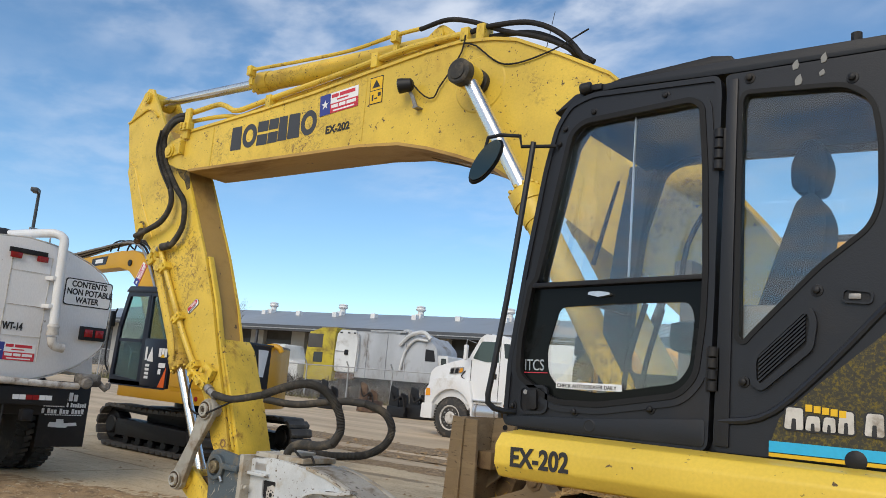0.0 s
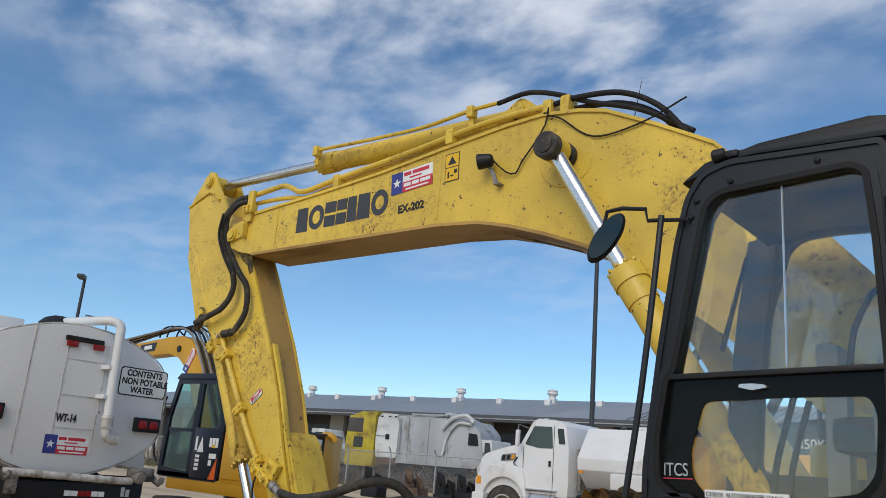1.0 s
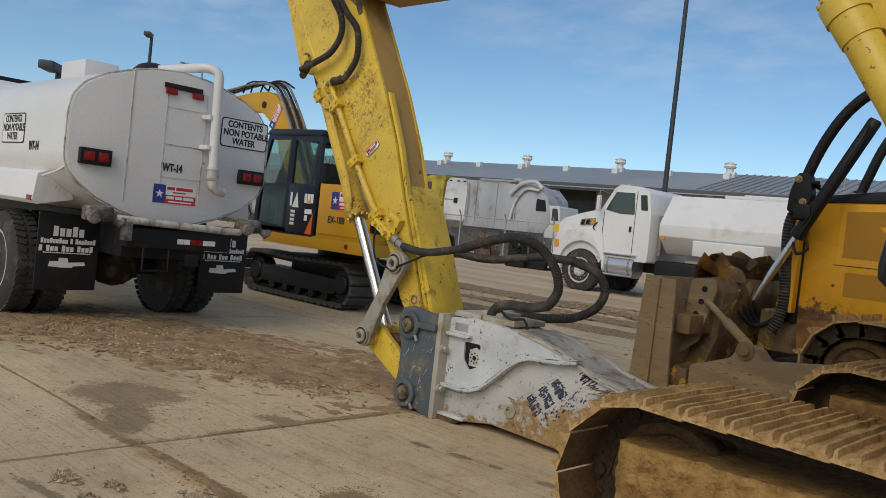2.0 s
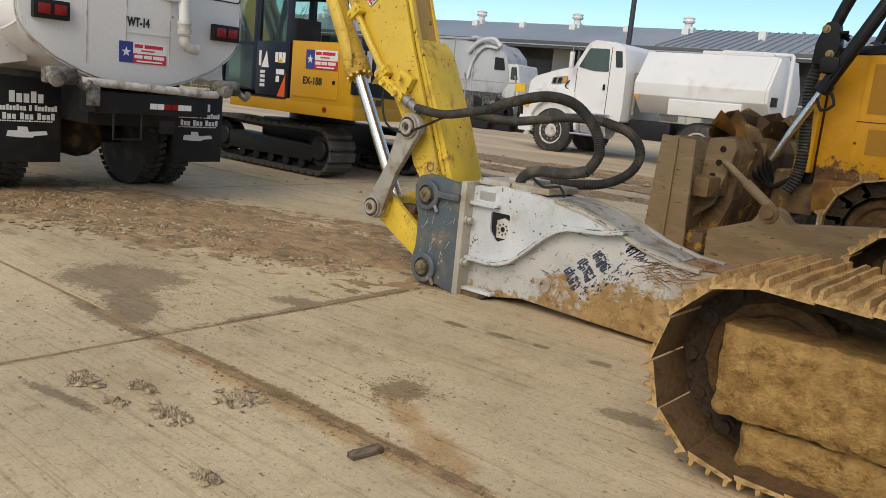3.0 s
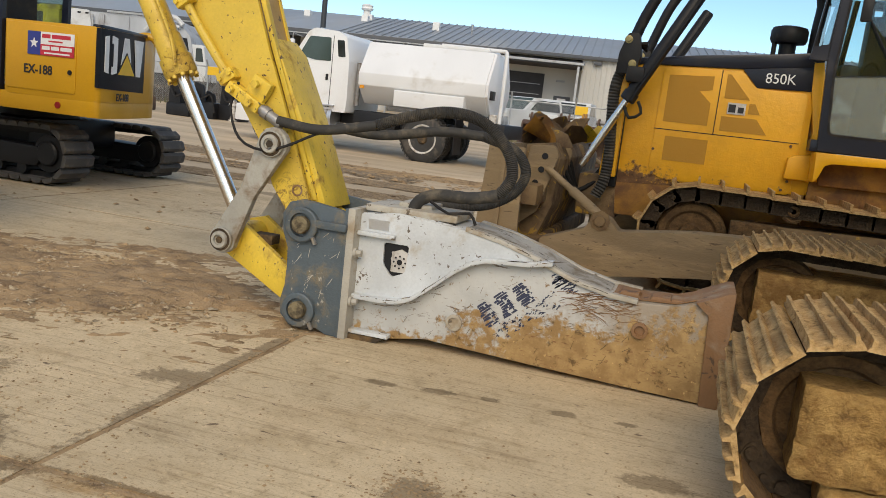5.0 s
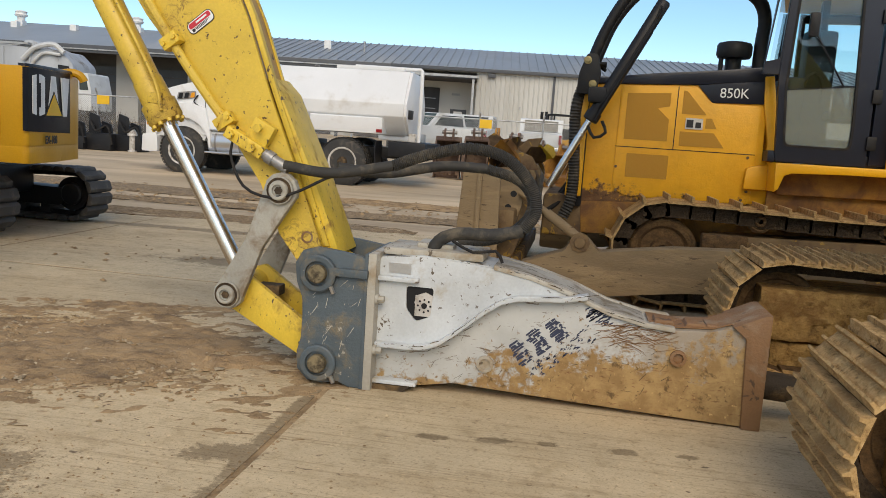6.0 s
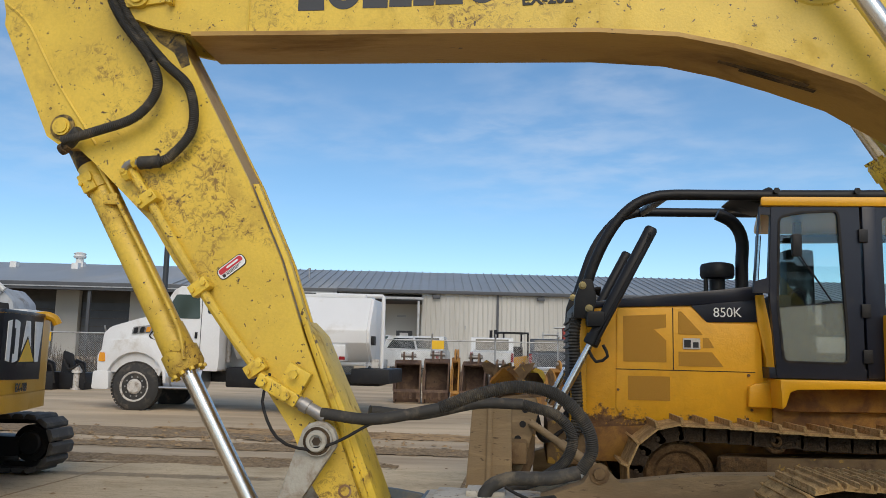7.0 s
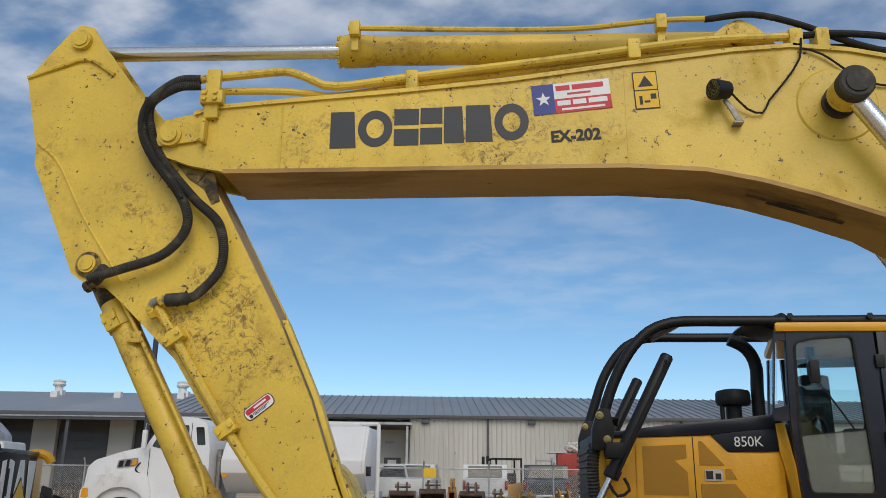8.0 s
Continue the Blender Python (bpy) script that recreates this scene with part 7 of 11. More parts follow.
    rod(bm, (0.09, -1.1, 2.2), (0.09, -1.1, 2.40), 0.012)
    rod(bm, (0.09, -0.97, 2.2), (0.09, -0.97, 2.40), 0.012)
    part("seat", bm, "seat", cab, "black operator seat with headrest")
    for y in (-1.42, -0.66):
        bm = box(B(), -0.25, 0.35, y - 0.08, y + 0.08, 1.60, 1.80, 0.03)
        part("console", bm, "trim", cab)
        bm = tube(B(), [(-0.16, y, 1.78), (-0.2, y, 1.92), (-0.15, y, 2.0)], 0.014, 8)
        ball(bm, (-0.15, y, 2.04), 0.035, (0.8, 0.8, 1.3))
        part("joystick", bm, "seat", cab)
    part("hand_rail", tube(B(), [(-0.32, -1.46, 1.92), (-0.30, -1.46, 2.05), (-0.24, -1.46, 2.17), (-0.20, -1.46, 2.20)], 0.012, 8), "black", cab)
    bm = box(B(), -0.62, -0.52, -0.72, -0.6, 1.30, 1.95, 0.02)
    box(bm, -0.64, -0.54, -0.76, -0.58, 1.95, 2.12, 0.02)
    part("monitor_stand", bm, "trim", cab)
    bm = B()
    for y in (-1.12, -0.92):
        tube(bm, [(-0.72, y, 1.28), (-0.70, y, 1.55), (-0.62, y, 1.85)], 0.014, 8)
        box(bm, -0.78, -0.62, y - 0.05, y + 0.05, 1.30, 1.33, 0.01)
    part("pedal", bm, "black", cab)
    part("wiper", rod(B(), (-0.965, -1.0, 2.06), (-0.852, -0.99, 2.49), 0.014, 0.009, 8), "black", cab)
    # mirror, its arm and the hand rail
    bm = tube(B(), [(-0.86, -1.62, 2.49), (-0.99, -1.70, 2.48), (-1.0, -1.70, 2.53), (-1.10, -1.71, 2.545), (-1.17, -1.71, 2.54), (-1.18, -1.71, 2.49)], 0.009, 8, smooth=False)
    ar = part("mirror_arm", bm, "black", cab)
    mm = Matrix.Translation((-1.17, -1.71, 2.425)) @ pose(0, 0, 0, 0, 31, 26)
    bm = B()
    g = bmesh.ops.create_icosphere(bm, subdivisions=3, radius=1.0, matrix=mm @ Matrix.Diagonal((0.050, 0.03, 0.124, 1)))
    part("mirror_shell", bm, "black", ar, "oval black side mirror")
    bm = B()
    prism(bm, [(0.041 * math.cos(k * math.tau / 28), 0.110 * math.sin(k * math.tau / 28)) for k in range(28)], -0.034, -0.018, m=mm)
    part("mirror_glass", bm, "mirror", ar)
    part("hand_bar", tube(B(), [(-0.94, -1.68, 2.50), (-0.96, -1.70, 2.2), (-1.0, -1.71, 1.8), (-1.05, -1.71, 1.45), (-1.06, -1.71, 1.34), (-1.02, -1.66, 1.31), (-0.99, -1.60, 1.31)], 0.013, 8, 0.06), "dark", cab, "long dark grab bar")


build_cab()

# ---- the golden crawler dozer ----
DY = 3.95
dozer = thing("bulldozer", "golden yellow crawler dozer with dark cab and muddy blade", "bulldozer")


def build_dozer():
    y0, y1 = 3.34, 4.56
    body = part("hood", prism(B(), rounded([(-3.16, 0.85), (-1.45, 0.95), (-1.45, 1.30), (-1.55, 1.36), (-1.57, 2.05), (-2.2, 1.985), (-3.10, 1.95), (-3.16, 1.85)], 0.03), y0, y1, bev=0.02), "doz_hood", dozer, "golden yellow engine hood")
    part("hood_top", prism(B(), [(-3.20, 1.90), (-3.05, 1.955), (-2.2, 1.985), (-1.55, 2.05), (-1.50, 2.19), (-2.0, 2.13), (-2.6, 2.07), (-3.14, 2.0), (-3.22, 1.95)], y0 - 0.02, y1 + 0.02, bev=0.015), "navy", body, "dark navy hood top")
    part("belly_guard", prism(B(), [(-3.12, 0.55), (-1.3, 0.55), (-1.3, 1.0), (-3.16, 0.95)], y0 + 0.005, y1 - 0.005, bev=0.01), "doz_rust", body, "muddy rust-stained lower side")
    panel = part("door_panel", prism(B(), rounded([(-2.87, 1.01), (-2.75, 0.93), (-1.62, 0.93), (-1.60, 1.82), (-2.05, 1.83), (-2.17, 1.965), (-2.86, 1.95)], 0.05), y0 - 0.012, y0 + 0.01, bev=0.006), "doz_hood", body, "yellow hood door with grilles")
    bm = B()
    box(bm, -2.87, -1.62, y0 - 0.0145, y0 - 0.011, 1.385, 1.392)
    box(bm, -2.352, -2.344, y0 - 0.0145, y0 - 0.011, 1.39, 1.965)
    part("panel_gap", bm, "black", panel)
    for pts in ([(-2.80, 1.46), (-2.41, 1.46), (-2.41, 1.66), (-2.52, 1.76), (-2.41, 1.78), (-2.41, 1.90), (-2.80, 1.88)], [(-2.76, 1.11), (-2.38, 1.11), (-2.38, 1.33), (-2.76, 1.33)], [(-2.30, 1.72), (-2.08, 1.72), (-2.27, 1.93), (-2.30, 1.93)], [(-2.30, 1.43), (-1.90, 1.43), (-2.0, 1.56), (-2.30, 1.56)], [(-2.08, 1.60), (-1.98, 1.60), (-2.03, 1.69), (-2.08, 1.69)]):
        part("grille_sheet", prism(B(), pts, y0 - 0.016, y0 - 0.008), "mesh_yellow", panel, "fine yellow mesh grille")
    bd = part("badge", slab(B(), face_y(-2.26, y0 - 0.018, 1.585), 0.155, 0.10), "white_dirty", panel, "silver maker badge")
    part("badge_shape", slab(slab(B(), face_y(-2.25, y0 - 0.021, 1.60), 0.06, 0.07), face_y(-2.17, y0 - 0.021, 1.60), 0.05, 0.05), "black_print", bd)
    dk = part("number_panel", prism(B(), [(-2.18, 1.985), (-2.04, 1.835), (-1.585, 1.845), (-1.575, 2.06)], y0 - 0.016, y0 + 0.01, bev=0.004), "navy", body, "dark panel with white model number")
    letters("850K", 0.125, face_y(-1.985, y0 - 0.020, 1.885, 1), "white_print", dk, 0.95)
    for x, z in ((-2.83, 0.98), (-2.2, 0.97), (-1.7, 0.97), (-1.68, 1.2), (-1.68, 1.36), (-3.05, 0.95), (-1.66, 1.05), (-2.85, 1.2)):
        part("panel_bolt", rod(B(), (x, y0 - 0.01, z), (x, y0 - 0.025, z), 0.013, seg=8), "blade_rust", panel)
    part("rear_post", prism(B(), [(-1.61, 2.09), (-1.53, 2.10), (-1.424, 1.497), (-1.385, 1.32), (-1.53, 1.34), (-1.525, 1.507), (-1.593, 1.84)], y0 - 0.03, y0 + 0.3, bev=0.01), "doz_yellow", body)
    part("side_step", prism(B(), [(-1.69, 1.262), (-1.64, 1.285), (-1.40, 1.33), (-1.385, 1.30), (-1.387, 1.075), (-1.70, 1.075)], y0 - 0.07, y0 + 0.1, bev=0.02), "doz_yellow", body, "yellow stepped cover below the cab")
    # radiator and front frame
    part("radiator_frame", box(B(), -3.26, -3.14, 3.30, 4.60, 0.80, 1.98, 0.02), "black", dozer, "dark radiator guard")
    gr = part("radiator_grille", box(B(), -3.275, -3.262, 3.36, 4.54, 0.85, 1.9), "black", dozer)
    for i in range(16):
        part("grille_bar", box(B(), -3.295, -3.276, 3.36, 4.54, 0.88 + i * 0.063, 0.905 + i * 0.063), "black", gr)
    part("hose", tube(B(), [(-3.22, 3.24, 1.90), (-3.26, 3.20, 1.7), (-3.25, 3.20, 1.4), (-3.23, 3.20, 1.1), (-3.24, 3.18, 0.86), (-3.3, 3.16, 0.70)], 0.046, 14, 0.014, 0.010), "hose", dozer, "corrugated black hose")
    # fender and step
    part("fender", prism(B(), [(-1.51, 1.335), (-1.50, 1.08), (-1.466, 1.109), (-1.426, 1.228), (-1.371, 1.25), (-0.92, 1.268), (0.4, 1.275), (0.4, 1.345)], 2.96, 3.5, bev=0.012), "doz_yellow", dozer, "yellow track fender")
    part("inner_skirt", prism(B(), [(-1.50, 0.62), (0.45, 0.62), (0.45, 1.12), (-1.48, 1.10)], 3.28, 3.335, bev=0.01), "doz_rust", dozer, "rust-stained skirt above the track")
    part("fender_skirt", prism(B(), [(-1.42, 1.05), (0.4, 1.08), (0.4, 1.33), (-1.45, 1.31)], 3.20, 3.34, bev=0.02), "doz_rust", dozer)
    part("rear_panel", box(B(), -1.52, -1.30, 3.345, 4.5, 0.6, 1.36, 0.02), "doz_rust", body, "rust-stained panel behind the hood")
    # cab
    cy0, cy1 = 3.12, 4.78
    cab = part("cab", box(B(), -1.55, 0.35, cy0 + 0.02, cy1 - 0.02, 1.34, 1.44, 0.01), "navy", dozer, "dark navy enclosed cab")
    od = [(-0.74, 1.35), (-0.74, 2.90), (-1.50, 2.90), (-1.535, 2.1), (-1.49, 1.35)]
    idr = [(-0.886, 1.49), (-0.882, 1.73), (-0.925, 2.845), (-1.257, 2.828), (-1.43, 2.785), (-1.462, 1.98), (-1.425, 1.495)]
    dr = part("door", ring_plate(B(), rounded(od, 0.03), rounded(idr, 0.05), cy0, cy0 + 0.05, k=90), "navy", cab, "dark framed cab door")
    for nm, pts, mt, lb in (("upper_pane", [(-0.88, 2.03), (-0.91, 2.86), (-1.44, 2.86), (-1.475, 1.975)], "doz_glass", "tinted cab glass"), ("lower_pane", [(-0.87, 1.48), (-0.88, 2.03), (-1.475, 1.975), (-1.435, 1.48)], "dusty_sheen_glass", "dusty lower door glass with a pale reflection painted in")):
        g = part(nm, prism(B(), pts, cy0 + 0.02, cy0 + 0.026), mt, dr, lb)
        g.visible_shadow = False
    part("mid_bar", prism(B(), [(-1.465, 1.971), (-0.89, 2.027), (-0.89, 2.034), (-1.465, 1.978)], cy0 + 0.012, cy0 + 0.035), "navy", dr)
    part("window_seal", ring_plate(B(), grow(rounded(idr, 0.05), 0.014), grow(rounded(idr, 0.05), -0.006), cy0 - 0.006, cy0 + 0.02, k=90), "rubber", dr)
    part("quarter_frame", ring_plate(B(), [(-1.675, 2.10), (-1.60, 2.89), (-1.50, 2.89), (-1.535, 2.10)], rounded([(-1.658, 2.205), (-1.592, 2.82), (-1.508, 2.81), (-1.543, 2.235)], 0.012), cy0 + 0.01, cy0 + 0.05), "navy", cab)
    for z in (2.62, 1.95, 1.55):
        part("hinge", box(B(), -0.76, -0.68, cy0 - 0.03, cy0, z - 0.06, z + 0.06, 0.01), "black", dr)
    part("post", box(B(), -0.72, -0.60, cy0 - 0.01, cy0 + 0.1, 1.36, 2.9, 0.01), "navy", cab)
    part("rear_side_frame", ring_plate(B(), [(0.35, 1.36), (0.35, 2.9), (-0.60, 2.9), (-0.60, 1.36)], rounded([(0.25, 1.95), (0.25, 2.8), (-0.55, 2.8), (-0.55, 1.95)], 0.05), cy0, cy0 + 0.05), "navy", cab)
    g = part("rear_side_pane", box(B(), -0.56, 0.26, cy0 + 0.02, cy0 + 0.026, 1.94, 2.81), "doz_glass", cab)
    g.visible_shadow = False
    part("side_box", box(B(), -0.58, 0.4, cy0 - 0.14, cy0 + 0.02, 1.30, 1.92, 0.03), "doz_yellow", dozer, "yellow side tank")
    for y, dx in ((cy1 - 0.08, 0.40),):
        part("front_pillar", prism(B(), [(-1.66 + dx, 2.06), (-1.61 + dx, 2.06), (-1.55 + dx, 2.86), (-1.60 + dx, 2.86)], y, y + 0.05, bev=0.006), "navy", cab)
    bm = B()
    vs = [bm.verts.new(p) for p in ((-1.63, cy0 + 0.05, 2.08), (-1.25, cy1 - 0.06, 2.08), (-1.19, cy1 - 0.06, 2.85), (-1.57, cy0 + 0.05, 2.85))]
    bm.faces.new(vs)
    g = part("front_pane", bm, "doz_glass", cab)
    g.visible_shadow = False
    part("far_side_frame", ring_plate(B(), [(0.35, 1.36), (0.35, 2.9), (-1.05, 2.87), (-1.05, 1.36)], [(0.25, 1.6), (0.25, 2.8), (-1.0, 2.78), (-1.0, 1.6)], cy1 - 0.05, cy1), "navy", cab)
    part("back_frame", box(B(), 0.28, 0.36, cy0, cy1, 1.36, 2.2), "navy", cab)
    part("cab_roof", prism(B(), [(-1.60, cy0 - 0.03), (0.4, cy0 - 0.03), (0.4, cy1 + 0.03), (-1.20, cy1 + 0.03)], 2.885, 2.975, "z", bev=0.03), "doz_yellow", cab, "yellow cab roof")
    bm = box(B(), -0.95, -0.5, 3.7, 4.2, 1.75, 1.85, 0.04)
    prism(bm, rounded([(-0.55, 1.8), (-0.42, 1.8), (-0.32, 2.5), (-0.42, 2.52)], 0.04), 3.7, 4.2, bev=0.03)
    part("seat", bm, "seat", cab)
    bm = box(B(), -1.38, -1.22, 3.5, 4.4, 1.44, 2.12, 0.04)
    box(bm, -1.0, -0.6, 3.3, 3.42, 1.75, 2.05, 0.03)
    part("dashboard", bm, "black", cab)
    bm = box(B(), -1.16, -0.88, 3.86, 4.12, 1.44, 2.60, 0.05)
    box(bm, -1.05, -0.98, 3.90, 4.0, 2.5, 2.88, 0.02)
    tube(bm, [(-1.2, 3.75, 1.9), (-1.18, 3.72, 2.1), (-1.10, 3.72, 2.18), (-1.02, 3.74, 2.1), (-1.0, 3.75, 1.9)], 0.02, 8)
    part("control_tower", bm, "black", cab)
    part("wiper", rod(B(), (-1.0, cy0 - 0.01, 2.02), (-1.3, cy0 - 0.012, 2.5), 0.008, seg=6), "black", cab)
    part("mirror", prism(B(), rounded([(-1.36, 2.42), (-1.28, 2.42), (-1.28, 2.62), (-1.36, 2.62)], 0.02), cy0 - 0.12, cy0 - 0.07, bev=0.01), "black", cab)
    # guard tubes over the hood and cab
    for y, up in ((3.18, 0.0), (4.72, 0.11)):
        part("guard_tube", tube(B(), [(-3.20, y, 1.92), (-3.155, y, 2.12), (-3.085, y, 2.34), (-2.975, y, 2.58 + up * 0.6), (-2.85, y, 2.77 + up * 0.8), (-2.70, y, 2.91 + up), (-2.55, y, 2.975 + up), (-2.38, y, 3.0 + up), (-1.9, y, 3.0 + up), (-1.0, y, 3.0 + up), (0.4, y, 3.01 + up)], 0.05, 14, 0.06), "black", dozer, "thick black guard tube")
    for x, z in ((-2.42, 3.00), (-1.5, 3.03)):
        part("guard_cross", rod(B(), (x, 3.18, z), (x, 4.72, z + 0.11), 0.045, seg=14), "black", dozer)
    part("guard_plate", prism(B(), [(-1.80, 2.99), (-1.50, 2.90), (-1.42, 2.93), (-1.40, 3.03), (-1.76, 3.03)], 3.2, 3.75, bev=0.01), "black", dozer)
    bm = B()
    for x in (-1.45, -0.75):
        rod(bm, (x, 3.12, 3.03), (x, 3.10, 3.03), 0.03, seg=6)
    part("guard_bolt", bm, "black", dozer)
    for y in (3.18, 4.72):
        ft = part("guard_foot", prism(B(), rounded([(-3.27, 1.84), (-3.10, 1.84), (-3.06, 2.02), (-3.10, 2.20), (-3.20, 2.20), (-3.26, 2.02)], 0.03), y - 0.065, y + 0.06, bev=0.01), "black", dozer, "bolted foot of the guard tube")
        for x, z in ((-3.19, 2.14), (-3.13, 1.93)):
            part("bolt", turned(B(), (x, y - 0.065, z), (x, y - 0.09, z), [(0, 0.036), (0.006, 0.036), (0.008, 0.022), (0.025, 0.02)], 12), "brass", ft)
    # exhaust and air intake
    part("exhaust_pipe", tube(B(), [(-1.575, 3.9, 2.1), (-1.57, 3.9, 2.45), (-1.56, 3.9, 2.66), (-1.60, 3.9, 2.80), (-1.68, 3.9, 2.89), (-1.80, 3.9, 2.95)], 0.062, 18, 0.05), "black", dozer, "curved black exhaust pipe")
    bm = turned(B(), (-1.81, 3.9, 2.05), (-1.81, 3.9, 2.46), [(0, 0.075), (0.24, 0.075), (0.25, 0.15), (0.28, 0.165), (0.36, 0.165), (0.39, 0.15), (0.405, 0.09)], 30)
    part("air_intake", bm, "black", dozer, "black mushroom air intake")
    part("intake_stub", rod(B(), (-1.93, 3.86, 2.05), (-1.93, 3.86, 2.3), 0.022), "black", dozer)
    # lift rams
    for y in (3.05, 4.85):
        P, Q = Vector((-2.57, y, 2.67)), Vector((-3.45, y, 0.98))
        L = (Q - P).length
        rm = part("lift_ram", turned(B(), P, Q, [(0, 0.045), (0.02, 0.058), (1.12, 0.058), (1.12, 0.070), (1.2, 0.070), (1.21, 0.05)], 22), "black", dozer, "black lift ram with chrome rod")
        part("ram_rod", rod(B(), P.lerp(Q, 1.2 / L), Q, 0.034, seg=16), "chrome", rm, "chrome ram rod")
        part("ram_trunnion", box(B(), -3.16, -3.0, y - 0.08, y + 0.14, 1.76, 1.90, 0.03), "black", rm)
        part("ram_line", tube(B(), [(-2.58, y - 0.06, 2.6), (-2.70, y - 0.07, 2.34), (-3.01, y - 0.07, 1.75), (-3.08, y - 0.07, 1.60)], 0.012, 8), "black", rm)
        part("ram_hose", tube(B(), [(-3.02, y - 0.08, 1.60), (-2.98, y - 0.09, 1.50), (-3.08, y - 0.08, 1.45), (-3.14, y - 0.02, 1.55)], 0.014, 8), "rubber", rm)
    for k in range(2):
        part("ram_line", tube(B(), [(-2.60, 2.99 - 0.02 * k, 2.62 - 0.04 * k), (-2.66, 2.985, 2.45), (-2.95, 2.98, 1.90), (-3.06, 2.99, 1.72)], 0.010, 6), "black", dozer)
    for i in range(3):
        part("hose", tube(B(), [(-3.02, 3.16 + i * 0.03, 2.12 - i * 0.03), (-3.12, 3.17 + i * 0.03, 2.10), (-3.22, 3.18 + i * 0.03, 2.0 - i * 0.02), (-3.25, 3.22 + i * 0.03, 1.8)], 0.016, 8), "rubber", dozer)
    # tracks
    for yc in (2.95, 4.95):
        xa, xb, zc, r, w = -2.40, 0.60, 0.50, 0.43, 0.56
        fr = part("track_frame", prism(B(), rounded([(-2.1, 0.25), (0.4, 0.25), (0.5, 0.6), (-0.4, 0.72), (-2.0, 0.68)], 0.08), yc - 0.2, yc + 0.2, bev=0.03), "blade_rust", dozer, "muddy dozer track")
        for x in (xa, xb):
            part("idler", turned(B(), (x, yc - 0.14, zc), (x, yc + 0.14, zc), [(0.0, 0.05), (-0.03, 0.06), (-0.03, 0.10), (0.02, 0.115), (0.03, 0.20), (0.0, 0.225), (0.0, 0.275), (0.03, 0.30), (0.25, 0.30), (0.28, 0.275), (0.28, 0.1)], 36), "mud_wheel", fr, "mud-brown idler wheel")
        for x in (-1.62, -0.6):
            part("carrier_roller", turned(B(), (x, yc - 0.2, 0.83), (x, yc + 0.15, 0.83), [(0.0, 0.02), (-0.012, 0.03), (-0.012, 0.045), (0.01, 0.05), (0.012, 0.07), (0.0, 0.08), (0.01, 0.10), (0.12, 0.10), (0.12, 0.075), (0.3, 0.075)], 22), "mud_wheel", fr)
        part("roller_guard", box(B(), -2.10, -1.72, yc - 0.30, yc - 0.18, 0.56, 0.70, 0.02), "mud_wheel", fr)
        poses, pitch = track_path(xa, xb, zc, r, 44, 0.05)
        bm = B()
        prism(bm, [(-pitch * 0.54, 0.0), (pitch * 0.5, 0.0), (pitch * 0.5, 0.018), (-pitch * 0.42, 0.018), (-pitch * 0.44, 0.075), (-pitch * 0.54, 0.075)], -w / 2, w / 2)
        sh = to_mesh(bm, "shoe", "mud_shoe")
        bm = B()
        prism(bm, rounded([(-pitch * 0.55, -0.125), (pitch * 0.55, -0.125), (pitch * 0.55, 0.0), (-pitch * 0.55, 0.0)], 0.02), -0.03, 0.03)
        rod(bm, (pitch * 0.3, -0.03, -0.065), (pitch * 0.3, -0.045, -0.065), 0.022, seg=8)
        lk = to_mesh(bm, "track_link", "link_mud")
        for x, z, a in poses:
            m = Matrix.Translation((x, yc, z)) @ Matrix.Rotation(a, 4, "Y")
            for nm, me, dy in (("shoe", sh, 0.0), ("track_link", lk, -0.17), ("track_link", lk, 0.17)):
                o = new(nm, me)
                o.parent, o.matrix_basis = fr, m @ Matrix.Translation((0, dy, 0))
    # push arms, struts and blade
    for y in (2.22, 5.50):
        arm = part("push_arm", prism(B(), rounded([(-3.60, 0.10), (-3.35, 0.09), (-2.3, 0.235), (-0.9, 0.33), (-0.9, 0.66), (-2.36, 0.595), (-2.96, 0.515), (-3.04, 0.605), (-3.10, 0.63), (-3.18, 0.615), (-3.24, 0.505), (-3.52, 0.40), (-3.60, 0.38)], 0.03), y, y + 0.22, bev=0.02), "doz_mud", dozer, "mud-coated blade push arm")
        part("arm_pin", turned(B(), (-3.12, y, 0.585), (-3.12, y - 0.04, 0.585), [(0, 0.085), (0.012, 0.085), (0.016, 0.05), (0.04, 0.045), (0.042, 0.02)], 8), "blade_rust", arm)
        part("strut", turned(B(), (-3.12, y + 0.12, 0.60), (-3.66, y + 0.3, 0.94), [(0, 0.034), (0.08, 0.042), (0.36, 0.042), (0.36, 0.030), (0.66, 0.030)], 16), "doz_mud", dozer, "muddy blade strut")
    prof = [(-4.02, 1.12), (-3.93, 0.9), (-3.90, 0.62), (-3.95, 0.35), (-4.10, 0.06)]
    blade = part("blade", prism(B(), prof + [(x + 0.05, z) for x, z in prof[::-1]], 2.22, 5.72), "doz_mud", dozer, "wide muddy dozer blade with bent top")
    for y in (2.2, 5.70):
        part("end_plate", prism(B(), [(-4.19, 0.03), (-3.78, 0.03), (-3.80, 0.5), (-3.81, 1.10), (-4.12, 1.12)], y, y + 0.045, bev=0.008), "doz_mud", blade, "tan mud-coated blade end plate")
        part("end_rib", prism(B(), [(-4.01, 0.03), (-3.97, 0.03), (-3.955, 1.10), (-3.995, 1.10)], y - 0.03, y, bev=0.006), "doz_mud", blade)
    part("back_beam", box(B(), -3.88, -3.68, 2.3, 5.65, 0.62, 0.80, 0.03), "blade_rust", blade, "rusty back beam")
    part("back_beam", box(B(), -3.90, -3.66, 2.3, 5.65, 0.15, 0.32, 0.03), "blade_rust", blade)
